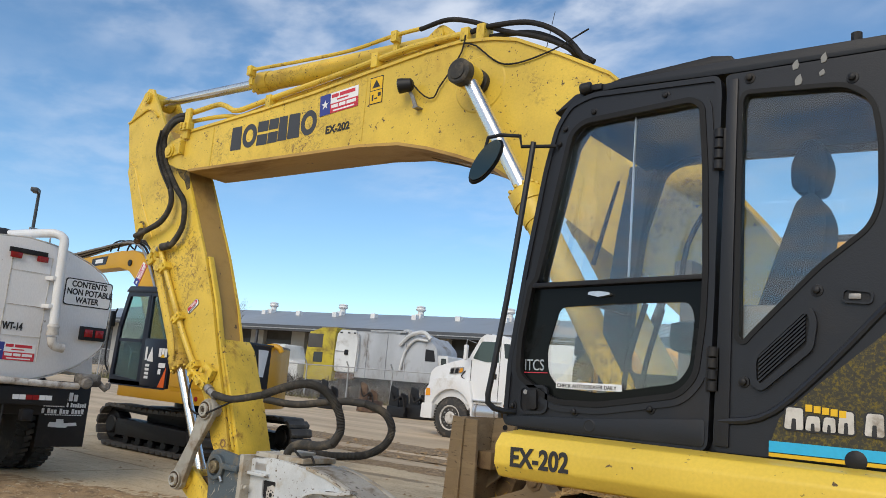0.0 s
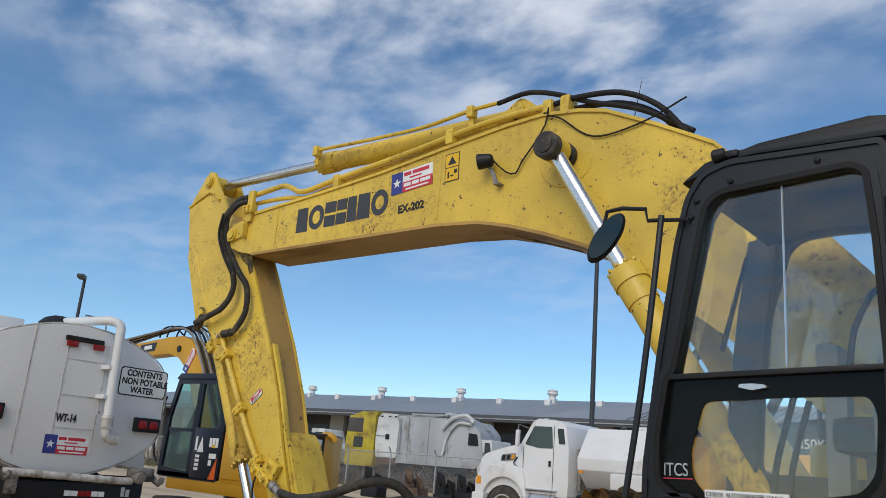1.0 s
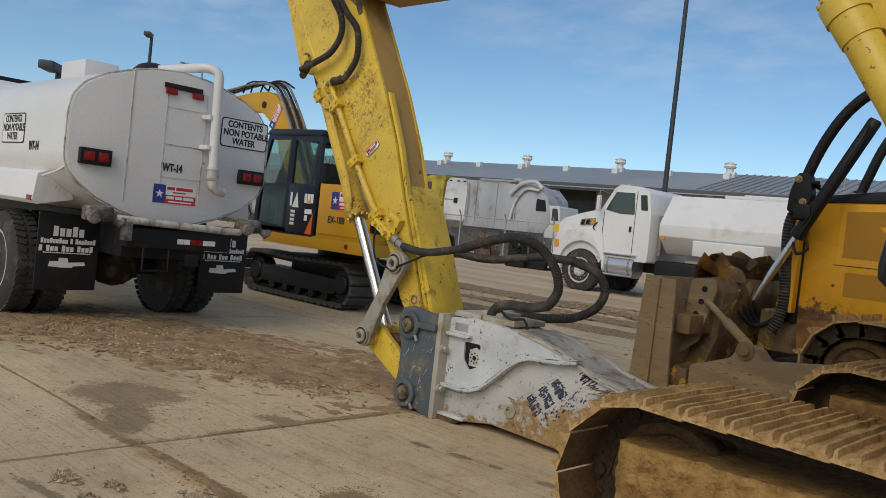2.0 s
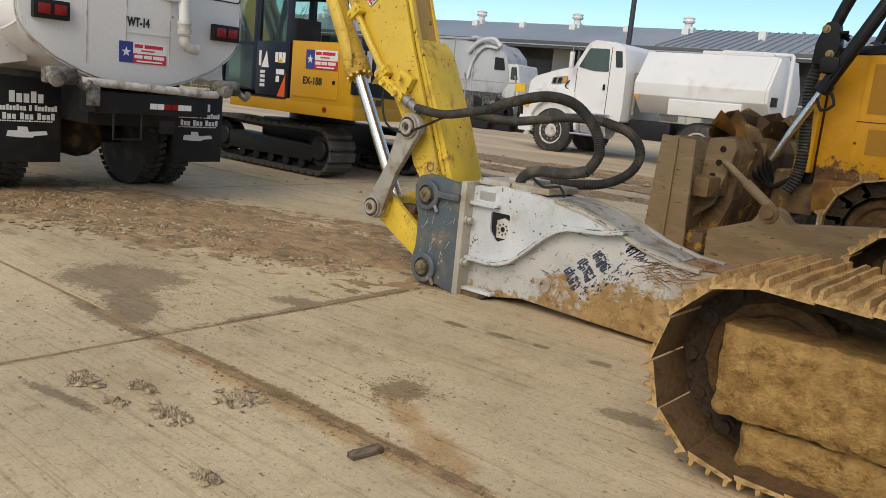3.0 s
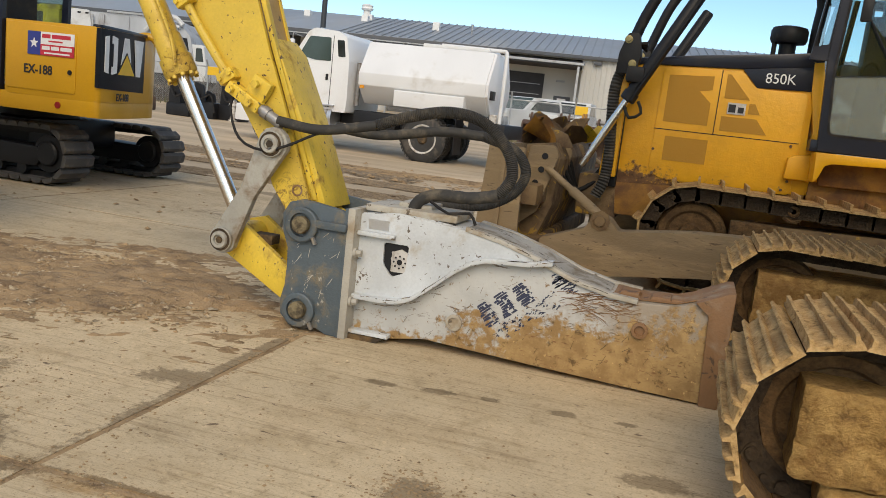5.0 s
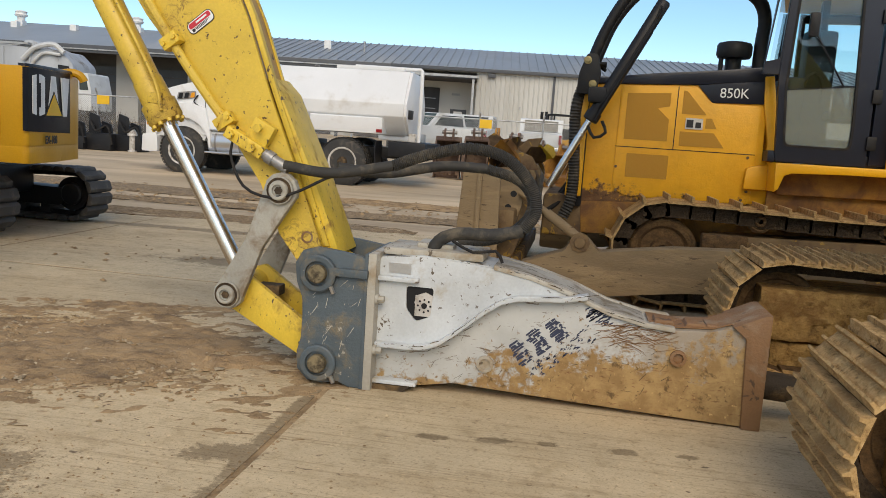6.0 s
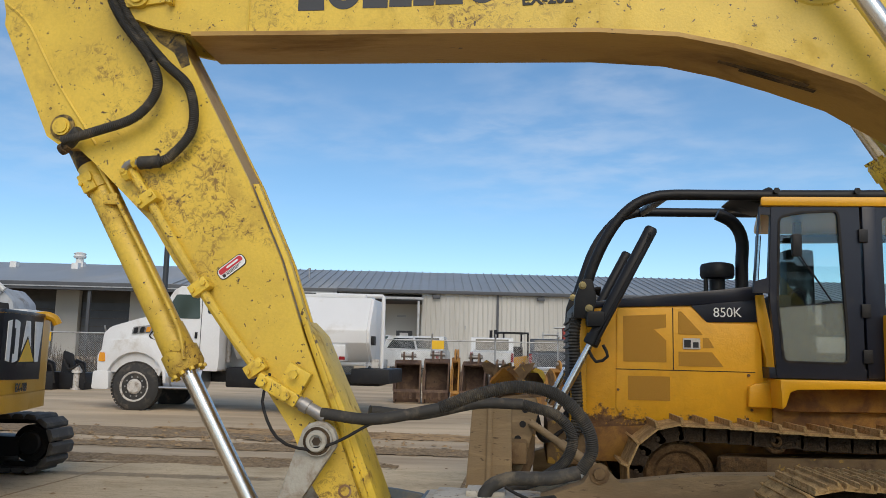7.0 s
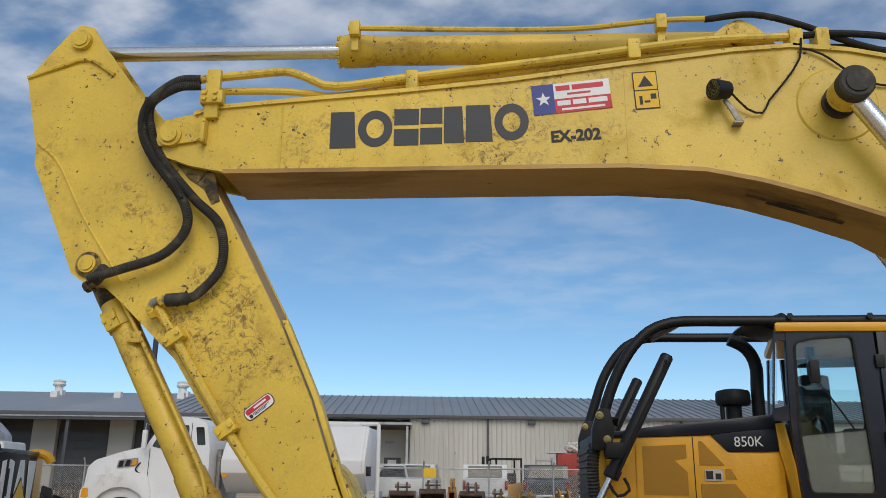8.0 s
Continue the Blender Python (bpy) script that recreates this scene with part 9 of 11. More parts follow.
    part("tail_flap", tube(B(), [(-9.28, 3.95, 1.77), (-9.21, 4.02, 1.79), (-9.13, 4.06, 1.76), (-9.10, 4.08, 1.70)], 0.045, 10, 0.03), "cat_yellow", base, "bent yellow outlet flap")
    part("tail_lid", prism(B(), rounded(plan[1:-1], 0.1), 1.755, 1.80, "z", bev=0.02), "navy", base)
    # cab
    cy0, cy1 = 2.86, 3.85
    cab = part("cab", prism(B(), [(-11.5, 1.0), (-10.02, 1.0), (-10.02, 1.08), (-11.5, 1.08)], cy0, cy1), "navy", ex, "black enclosed cab")
    op1 = [(-10.78, 1.1), (-10.76, 2.40), (-11.27, 2.40), (-11.42, 1.9), (-11.46, 1.15)]
    for y0, y1 in ((cy0, cy0 + 0.05), (cy1 - 0.05, cy1)):
        part("cab_side", ring_plate(B(), [(-10.70, 1.02), (-10.68, 2.48), (-11.33, 2.50), (-11.50, 1.9), (-11.55, 1.02)], op1, y0, y1), "navy", cab)
        part("cab_side", ring_plate(B(), [(-10.0, 1.02), (-9.98, 2.46), (-10.70, 2.48), (-10.70, 1.02)], [(-10.08, 1.75), (-10.06, 2.38), (-10.64, 2.40), (-10.64, 1.75)], y0, y1), "navy", cab)
    for pts in (op1, [(-10.08, 1.75), (-10.06, 2.38), (-10.64, 2.40), (-10.64, 1.75)]):
        for y in (cy0 + 0.02, cy1 - 0.025):
            g = part("pane", prism(B(), pts, y, y + 0.005), "dark_glass", cab, "tinted cab glass")
            g.visible_shadow = False
    part("cab_bar", box(B(), -11.40, -10.78, cy0 - 0.003, cy0 + 0.03, 1.68, 1.73), "navy", cab)
    part("lower_panel", box(B(), -10.68, -10.02, cy0 - 0.004, cy0 + 0.02, 1.03, 1.74, 0.004), "navy", cab)
    for x, z, w, h in ((-10.62, 1.42, 0.05, 0.20), (-10.58, 1.14, 0.10, 0.04), (-10.58, 1.20, 0.10, 0.04), (-10.58, 1.26, 0.10, 0.04), (-10.58, 1.32, 0.10, 0.04), (-10.27, 1.48, 0.06, 0.13), (-10.195, 1.48, 0.06, 0.13), (-10.12, 1.48, 0.06, 0.13), (-10.24, 1.32, 0.17, 0.07), (-10.24, 1.22, 0.07, 0.08)):
        part("print_bar", slab(B(), face_y(x, cy0 - 0.007, z), w, h), "white_print", cab, "white print bar")
    part("print_shape", prism(B(), [(0, 0), (0.16, 0), (0.10, 0.22)], -0.002, 0.002, "z", m=face_y(-10.56, cy0 - 0.007, 1.40)), "white_print", cab, "white print shape")
    part("orange_stripe", prism(B(), [(-10.20, 1.03), (-10.04, 1.03), (-10.04, 1.34)], cy0 - 0.008, cy0), "orange_print", cab)
    part("mark_triangle", prism(B(), [(0, 0), (0.11, 0), (0.055, 0.06)], -0.002, 0.004, "z", m=face_y(-10.21, cy0 - 0.008, 1.47)), "yellow_print", cab)
    part("cab_roof", prism(B(), rounded([(-11.38, 2.47), (-9.97, 2.45), (-9.97, 2.54), (-11.28, 2.56)], 0.03), cy0 - 0.02, cy1 + 0.02, bev=0.02), "navy", cab)
    part("front_pane", prism(B(), [(-11.545, 1.05), (-11.54, 1.05), (-11.325, 2.47), (-11.33, 2.47)], cy0 + 0.05, cy1 - 0.05), "dark_glass", cab)
    bm = box(B(), -10.75, -10.3, 3.15, 3.6, 1.35, 1.45, 0.04)
    box(bm, -10.35, -10.22, 3.15, 3.6, 1.4, 2.1, 0.05)
    part("seat", bm, "seat", cab)
    part("cab_mirror", box(B(), -11.62, -11.56, cy0 - 0.1, cy0 - 0.02, 1.9, 2.15, 0.02), "black", cab)
    part("hand_bar", tube(B(), [(-11.56, cy0 - 0.02, 2.2), (-11.62, cy0 - 0.06, 1.9), (-11.64, cy0 - 0.06, 1.4), (-11.58, cy0 - 0.02, 1.2)], 0.014, 8), "black", cab)
    part("front_box", box(B(), -11.6, -10.0, 4.3, 4.95, 1.0, 1.5, 0.05), "cat_yellow", ex)
    # boom and arm beyond
    low = [(-11.5, 1.1), (-12.50, 2.60), (-12.72, 2.86), (-12.95, 3.02), (-13.3, 3.10), (-15.4, 3.02)]
    top = [(-15.4, 3.26), (-13.3, 3.42), (-12.9, 3.42), (-12.62, 3.34), (-12.35, 3.14), (-11.95, 2.62), (-11.2, 1.2)]
    bo = part("boom", prism(B(), low + top, 3.95, 4.25, bev=0.015), "cat_yellow", ex, "orange-yellow boom with black hoses")
    part("boom_mark", prism(B(), [(-14.3, 3.14), (-13.8, 3.17), (-13.75, 3.33), (-14.3, 3.29)], 3.944, 3.95), "navy", bo)
    part("name_mark", prism(B(), [(-14.16, 3.19), (-13.9, 3.205), (-13.9, 3.28), (-14.16, 3.265)], 3.938, 3.944), "white_print", bo)
    dealer_sticker(face_y(-12.60, 3.945, 2.72, 60), 0.45, 0.16, bo)
    for i in range(5):
        y, up = 3.9 + i * 0.08, 0.018 * i
        part("hose", tube(B(), [(-15.3, y, 3.36), (-14.0, y, 3.49 + up), (-13.2, y, 3.56 + up), (-12.75, y, 3.52 + up), (-12.45, y, 3.34), (-12.0, y, 2.75), (-11.5, y, 1.9), (-11.1, y, 1.3)], 0.022, 8, 0.1), "rubber" if i % 2 else "steel", bo)
    rnd = random.Random(17)
    for i in range(4):
        x = -13.7 + i * 0.28 + rnd.uniform(-0.06, 0.06)
        part("hose", tube(B(), [(x, 3.95, 3.42), (x + 0.15, 3.92, 3.53 + rnd.uniform(0, 0.05)), (x + 0.5, 3.92, 3.57 + rnd.uniform(-0.02, 0.03)), (x + 0.8, 3.94, 3.44)], 0.016, 6, 0.05), "rubber", bo)
    part("boom_pin", rod(B(), (-12.95, 3.93, 3.18), (-12.95, 4.28, 3.18), 0.06), "black", bo)
    part("boom_ram", turned(B(), (-11.75, 4.1, 1.1), (-12.95, 4.1, 3.18), [(0, 0.06), (1.5, 0.06), (1.5, 0.035), (2.6, 0.035)], 18), "black", bo)
    part("arm", prism(B(), [(-15.3, 3.35), (-15.6, 3.35), (-16.4, 1.0), (-16.2, 0.9), (-15.1, 3.0)], 3.98, 4.22), "cat_yellow", ex)


    # the house stands forward of the crawlers and a little nearer
    for o in ex.children:
        if not o.name.startswith(("track_frame", "carbody", "turntable")):
            o.location = (0.0 if o.name.startswith(("boom", "arm")) else 0.29 if o.name.startswith("cab") else 0.46, -0.27, 0)


M["track_grey"] = surf("grey_track_pads", (0.06, 0.056, 0.053), dirt=(0.15, 0.13, 0.10), amount=0.25, scale=6, rough=0.75, bump=0.3)
M["orange_print"] = plain("orange_print", (0.75, 0.12, 0.01), rough=0.5)
build_compact()


# ---- the far water truck ----
def build_far_truck():
    g0 = rise(13.9)
    tr = thing("water_truck", "white water truck with a long hood and angular tank, parked broadside", "truck")
    y0, y1 = 13.25, 15.45
    ym = (y0 + y1) / 2
    # hood and cab
    hood = part("hood", prism(B(), rounded([(-13.38, 0.95), (-13.42, 1.2), (-13.36, 1.80), (-13.2, 1.95), (-12.6, 2.13), (-11.95, 2.28), (-11.9, 1.1), (-12.0, 0.85)], 0.06), y0 + 0.12, y1 - 0.12, bev=0.08), "white", tr, "white sloping truck hood")
    arch = [(-13.40, 0.80)] + [(-12.52 + 0.68 * math.cos(a), 0.62 + g0 + 0.66 * math.sin(a)) for a in [math.pi - i * math.pi / 10 for i in range(11)]] + [(-11.80, 0.70), (-11.80, 1.0), (-11.95, 1.62), (-12.3, 1.72), (-13.2, 1.62), (-13.42, 1.3)]
    part("fender", prism(B(), arch, y0, y0 + 0.45, bev=0.03), "white", tr, "white front fender")
    part("fender", prism(B(), arch, y1 - 0.45, y1, bev=0.03), "white", tr, "white front fender")
    part("bumper", prism(B(), rounded([(-13.50, 0.55), (-13.1, 0.55), (-13.12, 0.95), (-13.48, 0.95)], 0.05), y0 - 0.02, y1 + 0.02, bev=0.04), "white", tr, "white bumper")
    for y in (y0 - 0.005, y1 - 0.03):
        part("turn_lamp", prism(B(), rounded([(-13.38, 1.16), (-13.22, 1.16), (-13.24, 1.36), (-13.36, 1.36)], 0.03), y - 0.012, y + 0.04), "amber", tr, "amber turn lamp")
    vents = part("hood_vent", prism(B(), rounded([(-12.70, 1.78), (-12.22, 1.84), (-12.24, 2.0), (-12.66, 1.95)], 0.03), y0 + 0.09, y0 + 0.13), "steel", hood)
    for i in range(3):
        part("vent_slot", prism(B(), rounded([(-12.66 + i * 0.15, 1.80 + i * 0.018), (-12.56 + i * 0.15, 1.81 + i * 0.018), (-12.54 + i * 0.15, 1.94 + i * 0.012), (-12.63 + i * 0.15, 1.93 + i * 0.012)], 0.02), y0 + 0.08, y0 + 0.095), "black" if i < 2 else "amber", vents)
    body = [(-11.98, 1.0), (-11.95, 2.25), (-11.62, 2.80), (-11.45, 2.90), (-10.85, 2.86), (-10.62, 2.74), (-10.52, 2.2), (-10.50, 1.32), (-10.52, 1.0)]
    cab = part("cab", prism(B(), rounded(body, 0.05), y0 + 0.10, y1 - 0.10, bev=0.06), "white", tr, "white truck cab")
    win = [(-11.82, 2.24), (-11.56, 2.70), (-11.02, 2.70), (-10.98, 2.16), (-11.4, 2.16)]
    part("side_window", prism(B(), rounded(win, 0.04), y0 + 0.09, y0 + 0.11), "glass_green", cab, "greenish side window")
    part("quarter_window", prism(B(), rounded([(-10.80, 2.28), (-10.86, 2.66), (-10.68, 2.66), (-10.62, 2.28)], 0.03), y0 + 0.09, y0 + 0.11), "black_glass", cab)
    part("windscreen", prism(B(), [(-11.965, 2.30), (-11.95, 2.29), (-11.635, 2.79), (-11.65, 2.80)], y0 + 0.22, y1 - 0.22), "glass_green", cab)
    bm = B()
    box(bm, -10.955, -10.945, y0 + 0.088, y0 + 0.10, 1.10, 2.75)
    box(bm, -11.86, -11.85, y0 + 0.088, y0 + 0.10, 1.10, 2.2)
    box(bm, -11.85, -10.95, y0 + 0.088, y0 + 0.10, 1.10, 1.11)
    part("door_gap", bm, "grey_print", cab)
    part("door_grip", box(B(), -11.08, -11.02, y0 + 0.07, y0 + 0.10, 1.72, 1.86, 0.01), "black", cab)
    bm = tube(B(), [(-11.75, y0 + 0.1, 2.65), (-11.9, y0 - 0.12, 2.72), (-11.9, y0 - 0.15, 2.3)], 0.014, 6, smooth=False)
    part("mirror_arm", bm, "steel", cab)
    part("mirror", box(B(), -11.94, -11.84, y0 - 0.20, y0 - 0.10, 2.18, 2.58, 0.03), "white", cab)
    part("hood_mirror", tube(B(), [(-12.05, y0 + 0.12, 1.9), (-12.12, y0 + 0.05, 1.75), (-12.0, y0 + 0.05, 1.66)], 0.016, 6), "black", cab)
    bm = B()
    for i in range(5):
        box(bm, -11.45, -11.35, y0 + 0.35 + i * 0.35, y0 + 0.47 + i * 0.35, 2.87, 2.93, 0.015)
    part("marker_lamp", bm, "alu", cab)
    part("exhaust", rod(B(), (-10.42, y0 + 0.5, 1.2), (-10.42, y0 + 0.5, 2.2), 0.06), "steel", tr)
    # tanks and steps
    ft = part("fuel_tank", rod(B(), (-11.75, y0 + 0.32, 0.86), (-10.85, y0 + 0.32, 0.86), 0.29, seg=28), "alu", tr, "bright aluminium fuel tank")
    for x in (-11.6, -11.0):
        part("strap", turned(B(), (x, y0 + 0.32, 0.86), (x + 0.05, y0 + 0.32, 0.86), [(0, 0.295), (0.05, 0.295)], 28), "steel", ft)
    part("step_board", box(B(), -11.8, -10.8, y0 + 0.02, y0 + 0.2, 1.12, 1.16, 0.01), "alu", tr)
    part("step_board", box(B(), -11.8, -10.8, y0 - 0.02, y0 + 0.2, 0.60, 0.64, 0.01), "alu", tr)
    part("frame_rail", box(B(), -13.1, -6.95, ym - 0.45, ym + 0.45, 0.75, 1.0, 0.02), "black", tr, "black truck frame")
    part("pump_gear", box(B(), -10.4, -9.3, ym - 0.8, ym + 0.3, 0.65, 1.1, 0.06), "black", tr)
    bm = B()
    for i in range(6):
        rod(bm, (-10.3 + i * 0.17, y0 + 0.35, 0.75), (-10.3 + i * 0.17, y0 + 0.6, 0.85 + 0.05 * (i % 2)), 0.07, seg=10)
    part("pump_gear", bm, "red", tr)
    # angular tank
    prof = [(y0 + 0.02, 1.98), (y0 + 0.10, 2.10), (y0 + 0.52, 2.72), (y1 - 0.52, 2.72), (y1 - 0.05, 2.05), (y1 - 0.05, 1.75), (y1 - 0.5, 1.28), (y0 + 0.5, 1.28), (y0 + 0.04, 1.70)]
    tank = part("tank", prism(B(), prof, -10.22, -7.16, "x", bev=0.02), "white", tr, "white angular water tank")
    part("tank_end", prism(B(), [(p[0] * 0.97 + ym * 0.03, p[1] * 0.97 + 2.0 * 0.03) for p in prof], -7.17, -7.10, "x", bev=0.01), "white_head", tank)
    part("roof_lip", box(B(), -8.9, -7.3, y0 + 0.55, y1 - 0.55, 2.72, 2.80, 0.02), "white", tank)
    part("lifting_eye", tube(B(), [(-9.6, ym, 2.72), (-9.6, ym, 2.80), (-9.5, ym, 2.80), (-9.5, ym, 2.72)], 0.012, 6), "steel", tank)
    part("fill_pipe", tube(B(), [(-8.5, y0 + 0.75, 2.80), (-7.1, y0 + 0.7, 2.78), (-6.96, y0 + 0.7, 2.76), (-6.92, y0 + 0.7, 2.6), (-6.92, y0 + 0.7, 1.15)], 0.045, 12), "white", tank, "white fill pipe")
    part("side_skirt", prism(B(), [(y0 + 0.0, 1.64), (y0 + 0.03, 1.66), (y0 + 0.5, 1.50), (y0 + 0.5, 1.30), (y0 + 0.02, 1.30)], -9.30, -7.62, "x", bev=0.01), "white", tr, "white wheel cover")
    part("lamp_box", box(B(), -7.16, -7.02, y0 + 0.25, y0 + 0.45, 1.66, 1.86, 0.01), "black", tr)
    part("hose_reel", box(B(), -7.12, -6.95, ym - 0.6, ym + 0.6, 1.15, 1.35, 0.02), "white_dirty", tr)
    part("rear_bumper", box(B(), -7.5, -6.65, y0 + 0.15, y1 - 0.15, 0.82, 1.14, 0.02), "black", tr, "black rear bumper")
    part("mud_flap", box(B(), -7.78, -7.76, y0 + 0.05, y0 + 0.65, 0.35, 1.15), "black", tr)
    part("marker", box(B(), -7.75, -7.62, y0 - 0.005, y0 + 0.01, 1.33, 1.40), "red", tr)
    part("marker", box(B(), -10.18, -10.08, y0 + 0.05, y0 + 0.09, 1.62, 1.70), "amber", tr)
    for x in (-12.52,):
        wheel(tr, x, y0 + 0.02, 0.535 + g0 * 0.8, -1, 0.545, 0.28, dish=0.02)
        wheel(tr, x, y1 - 0.02, 0.535 + g0 * 0.8, 1, 0.545, 0.28)
    for o in tr.children:
        if o.name.startswith(("hood", "fender", "bumper", "turn_lamp", "tyre")):
            o.location.x = 0.13
    for y, o in ((y0 + 0.05, -1), (y1 - 0.05, 1)):
        wheel(tr, -8.52, y, 0.535 + g0 * 0.8, o, 0.545, 0.27, dish=0.14)
        wheel(tr, -8.52, y - o * 0.31, 0.535 + g0 * 0.8, o, 0.545, 0.27, dish=0.14)


M["glass_green"] = plain("greenish_dark_glass", (0.05, 0.075, 0.07), rough=0.06)
build_far_truck()

# ---- the warehouse ----
M["roof_metal"] = surf("grey_standing_seam_roof", (0.31, 0.325, 0.34), dirt=(0.40, 0.41, 0.42), amount=0.25, scale=0.3, rough=0.45, metal=0.3, bump=0.02, stretch=(1, 0.3, 1), tone=0.1)
M["wall_metal"] = surf("pale_grey_ribbed_wall", (0.50, 0.49, 0.46), dirt=(0.36, 0.34, 0.30), amount=0.2, scale=0.5, rough=0.6, bump=0.02, stretch=(1, 1, 0.2))
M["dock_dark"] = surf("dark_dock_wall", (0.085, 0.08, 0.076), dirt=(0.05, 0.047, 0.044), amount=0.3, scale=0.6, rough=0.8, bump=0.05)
M["trim_grey"] = plain("dark_grey_trim", (0.07, 0.075, 0.085), rough=0.5)
M["galv"] = surf("galvanised_steel", (0.42, 0.43, 0.44), dirt=(0.30, 0.30, 0.29), amount=0.3, scale=3, rough=0.5, metal=0.5, bump=0.02)
M["weeds"] = surf("dry_green_weeds", (0.11, 0.115, 0.045), dirt=(0.22, 0.18, 0.10), amount=0.45, scale=2, rough=0.9, bump=0.0)
M["bark"] = surf("bare_grey_bark", (0.13, 0.11, 0.09), amount=0.2, scale=4, rough=0.9)
M["rust"] = surf("rust_brown_steel", (0.085, 0.05, 0.036), dirt=(0.17, 0.11, 0.07), amount=0.4, scale=3, fleck=(0.05, 0.035, 0.025), fleck_amt=0.06, fleck_scale=8, rough=0.8, bump=0.4)
M["truck_white"] = surf("dull_white_truck_paint", (0.62, 0.63, 0.63), dirt=(0.40, 0.38, 0.35), amount=0.25, scale=1.2, rough=0.45, bump=0.03)
M["truck_grey"] = surf("grimy_grey_truck_body", (0.40, 0.42, 0.45), dirt=(0.20, 0.185, 0.17), amount=0.24, scale=1.4, rough=0.5, bump=0.03, stretch=(1, 1, 0.5))
M["truck_yellow"] = surf("lemon_yellow_paint", (0.50, 0.40, 0.025), dirt=(0.22, 0.16, 0.04), amount=0.38, scale=1.1, rough=0.45)
M["car_dark"] = plain("dark_grey_car_paint", (0.05, 0.055, 0.065), rough=0.3, coat=0.4)
# near-black: shade below eave and canopy and inside the bay is its colour
M["soffit"] = plain("shaded_soffit", (0.045, 0.045, 0.05), rough=0.8)

SITE = pose(-44.78, 47.11, 0.0, 0, 0, 6.1)
FENCE_LINE = pose(-44.0, 31.4, 0.0, 0, 0, 9.5)


def site(ob):
    ob.matrix_basis = SITE
    return ob


def build_warehouse():
    wh = site(thing("warehouse", "long low grey metal warehouse with loading docks", "building", kind="structure"))
    L0, L1, SPLIT, SEAMS, EAVE, RIDGE, DEEP = -45.2, 80.0, 28.5, 17.3, 5.84, 8.14, 10.5
    roof = part("roof", prism(B(), [(0.0 - 0.2, EAVE), (DEEP, RIDGE), (2 * DEEP, EAVE), (2 * DEEP, EAVE - 0.15), (DEEP, RIDGE - 0.15), (-0.2, EAVE - 0.15)], L0, L1, "x"), "roof_metal", wh, "grey standing seam metal roof")
    ribs = to_mesh(prism(B(), [(-0.22, EAVE), (DEEP, RIDGE), (DEEP, RIDGE + 0.07), (-0.22, EAVE + 0.07)], -0.03, 0.03, "x"), "roof_seam", "roof_metal")
    for i in range(int((L1 - SEAMS) / 0.62)):
        o = new("roof_seam", ribs)
        o.parent, o.matrix_basis = roof, Matrix.Translation((SEAMS + i * 0.62, 0, 0))
    part("gutter", box(B(), SPLIT, L1, -0.38, -0.18, EAVE - 0.22, EAVE + 0.0, 0.02), "trim_grey", wh)
    # right wing: ribbed wall under the eave
    wall = part("wall", box(B(), SPLIT + 5.8, L1, 0.0, 0.25, 0.2, EAVE - 0.1), "wall_metal", wh, "pale grey ribbed metal wall")
    wrib = to_mesh(prism(B(), [(-0.05, 0.0), (0.05, 0.0), (0.03, -0.035), (-0.03, -0.035)], 0.3, EAVE - 0.2, "z"), "wall_rib", "wall_metal")
    for i in range(58):
        o = new("wall_rib", wrib)
        o.parent, o.matrix_basis = wall, Matrix.Translation((SPLIT + 6.1 + i * 0.32, 0, 0))
    part("downspout", box(B(), 39.35, 39.5, -0.16, -0.03, 0.3, EAVE - 0.1), "trim_grey", wh)
    part("downspout", box(B(), 52.35, 52.5, -0.16, -0.03, 0.3, EAVE - 0.1), "trim_grey", wh)
    for x in (35.0, 42.1):
        part("wall_lamp", box(B(), x, x + 0.5, -0.3, 0.0, 5.3, 5.55, 0.03), "trim_grey", wh, "small grey wall lamp")
    part("wall_box", box(B(), 37.2, 37.3, -0.08, 0.0, 3.3, 3.5), "galv", wh)
    # recessed entry with its canopy
    part("recess_wall", box(B(), SPLIT - 0.2, SPLIT + 5.9, 2.4, 2.6, 0.2, EAVE - 0.1), "wall_metal", wh)
    part("recess_side", box(B(), SPLIT + 5.75, SPLIT + 5.95, 0.02, 2.4, 0.2, EAVE - 0.12), "wall_metal", wh)
    part("canopy", prism(B(), [(-1.5, 5.12), (0.6, 5.32), (0.6, 5.45), (-1.5, 5.26)], SPLIT - 0.3, SPLIT + 5.9, "x"), "galv", wh, "grey entry canopy")
    part("canopy_post", box(B(), SPLIT + 5.5, SPLIT + 5.65, -1.4, -1.25, 0.3, 5.14), "galv", wh)
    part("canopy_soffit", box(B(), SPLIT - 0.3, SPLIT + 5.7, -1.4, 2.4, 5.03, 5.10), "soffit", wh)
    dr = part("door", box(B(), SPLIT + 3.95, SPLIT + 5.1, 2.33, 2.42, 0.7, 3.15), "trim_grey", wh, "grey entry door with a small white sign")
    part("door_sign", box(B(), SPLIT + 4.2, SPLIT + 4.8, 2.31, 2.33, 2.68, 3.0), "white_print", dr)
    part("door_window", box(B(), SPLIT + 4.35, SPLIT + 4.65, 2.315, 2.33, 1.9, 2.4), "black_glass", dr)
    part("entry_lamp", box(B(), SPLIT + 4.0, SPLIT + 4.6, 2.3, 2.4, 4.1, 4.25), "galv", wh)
    op = part("open_bay", box(B(), SPLIT + 0.2, SPLIT + 3.15, 2.32, 2.42, 0.7, 4.57), "soffit", wh, "dark panel painted for the unlit open bay")
    for z in (1.5, 2.3, 3.1, 3.8):
        part("bay_shelf", box(B(), SPLIT + 0.3, SPLIT + 2.9, 2.28, 2.33, z, z + 0.05), "galv", op)
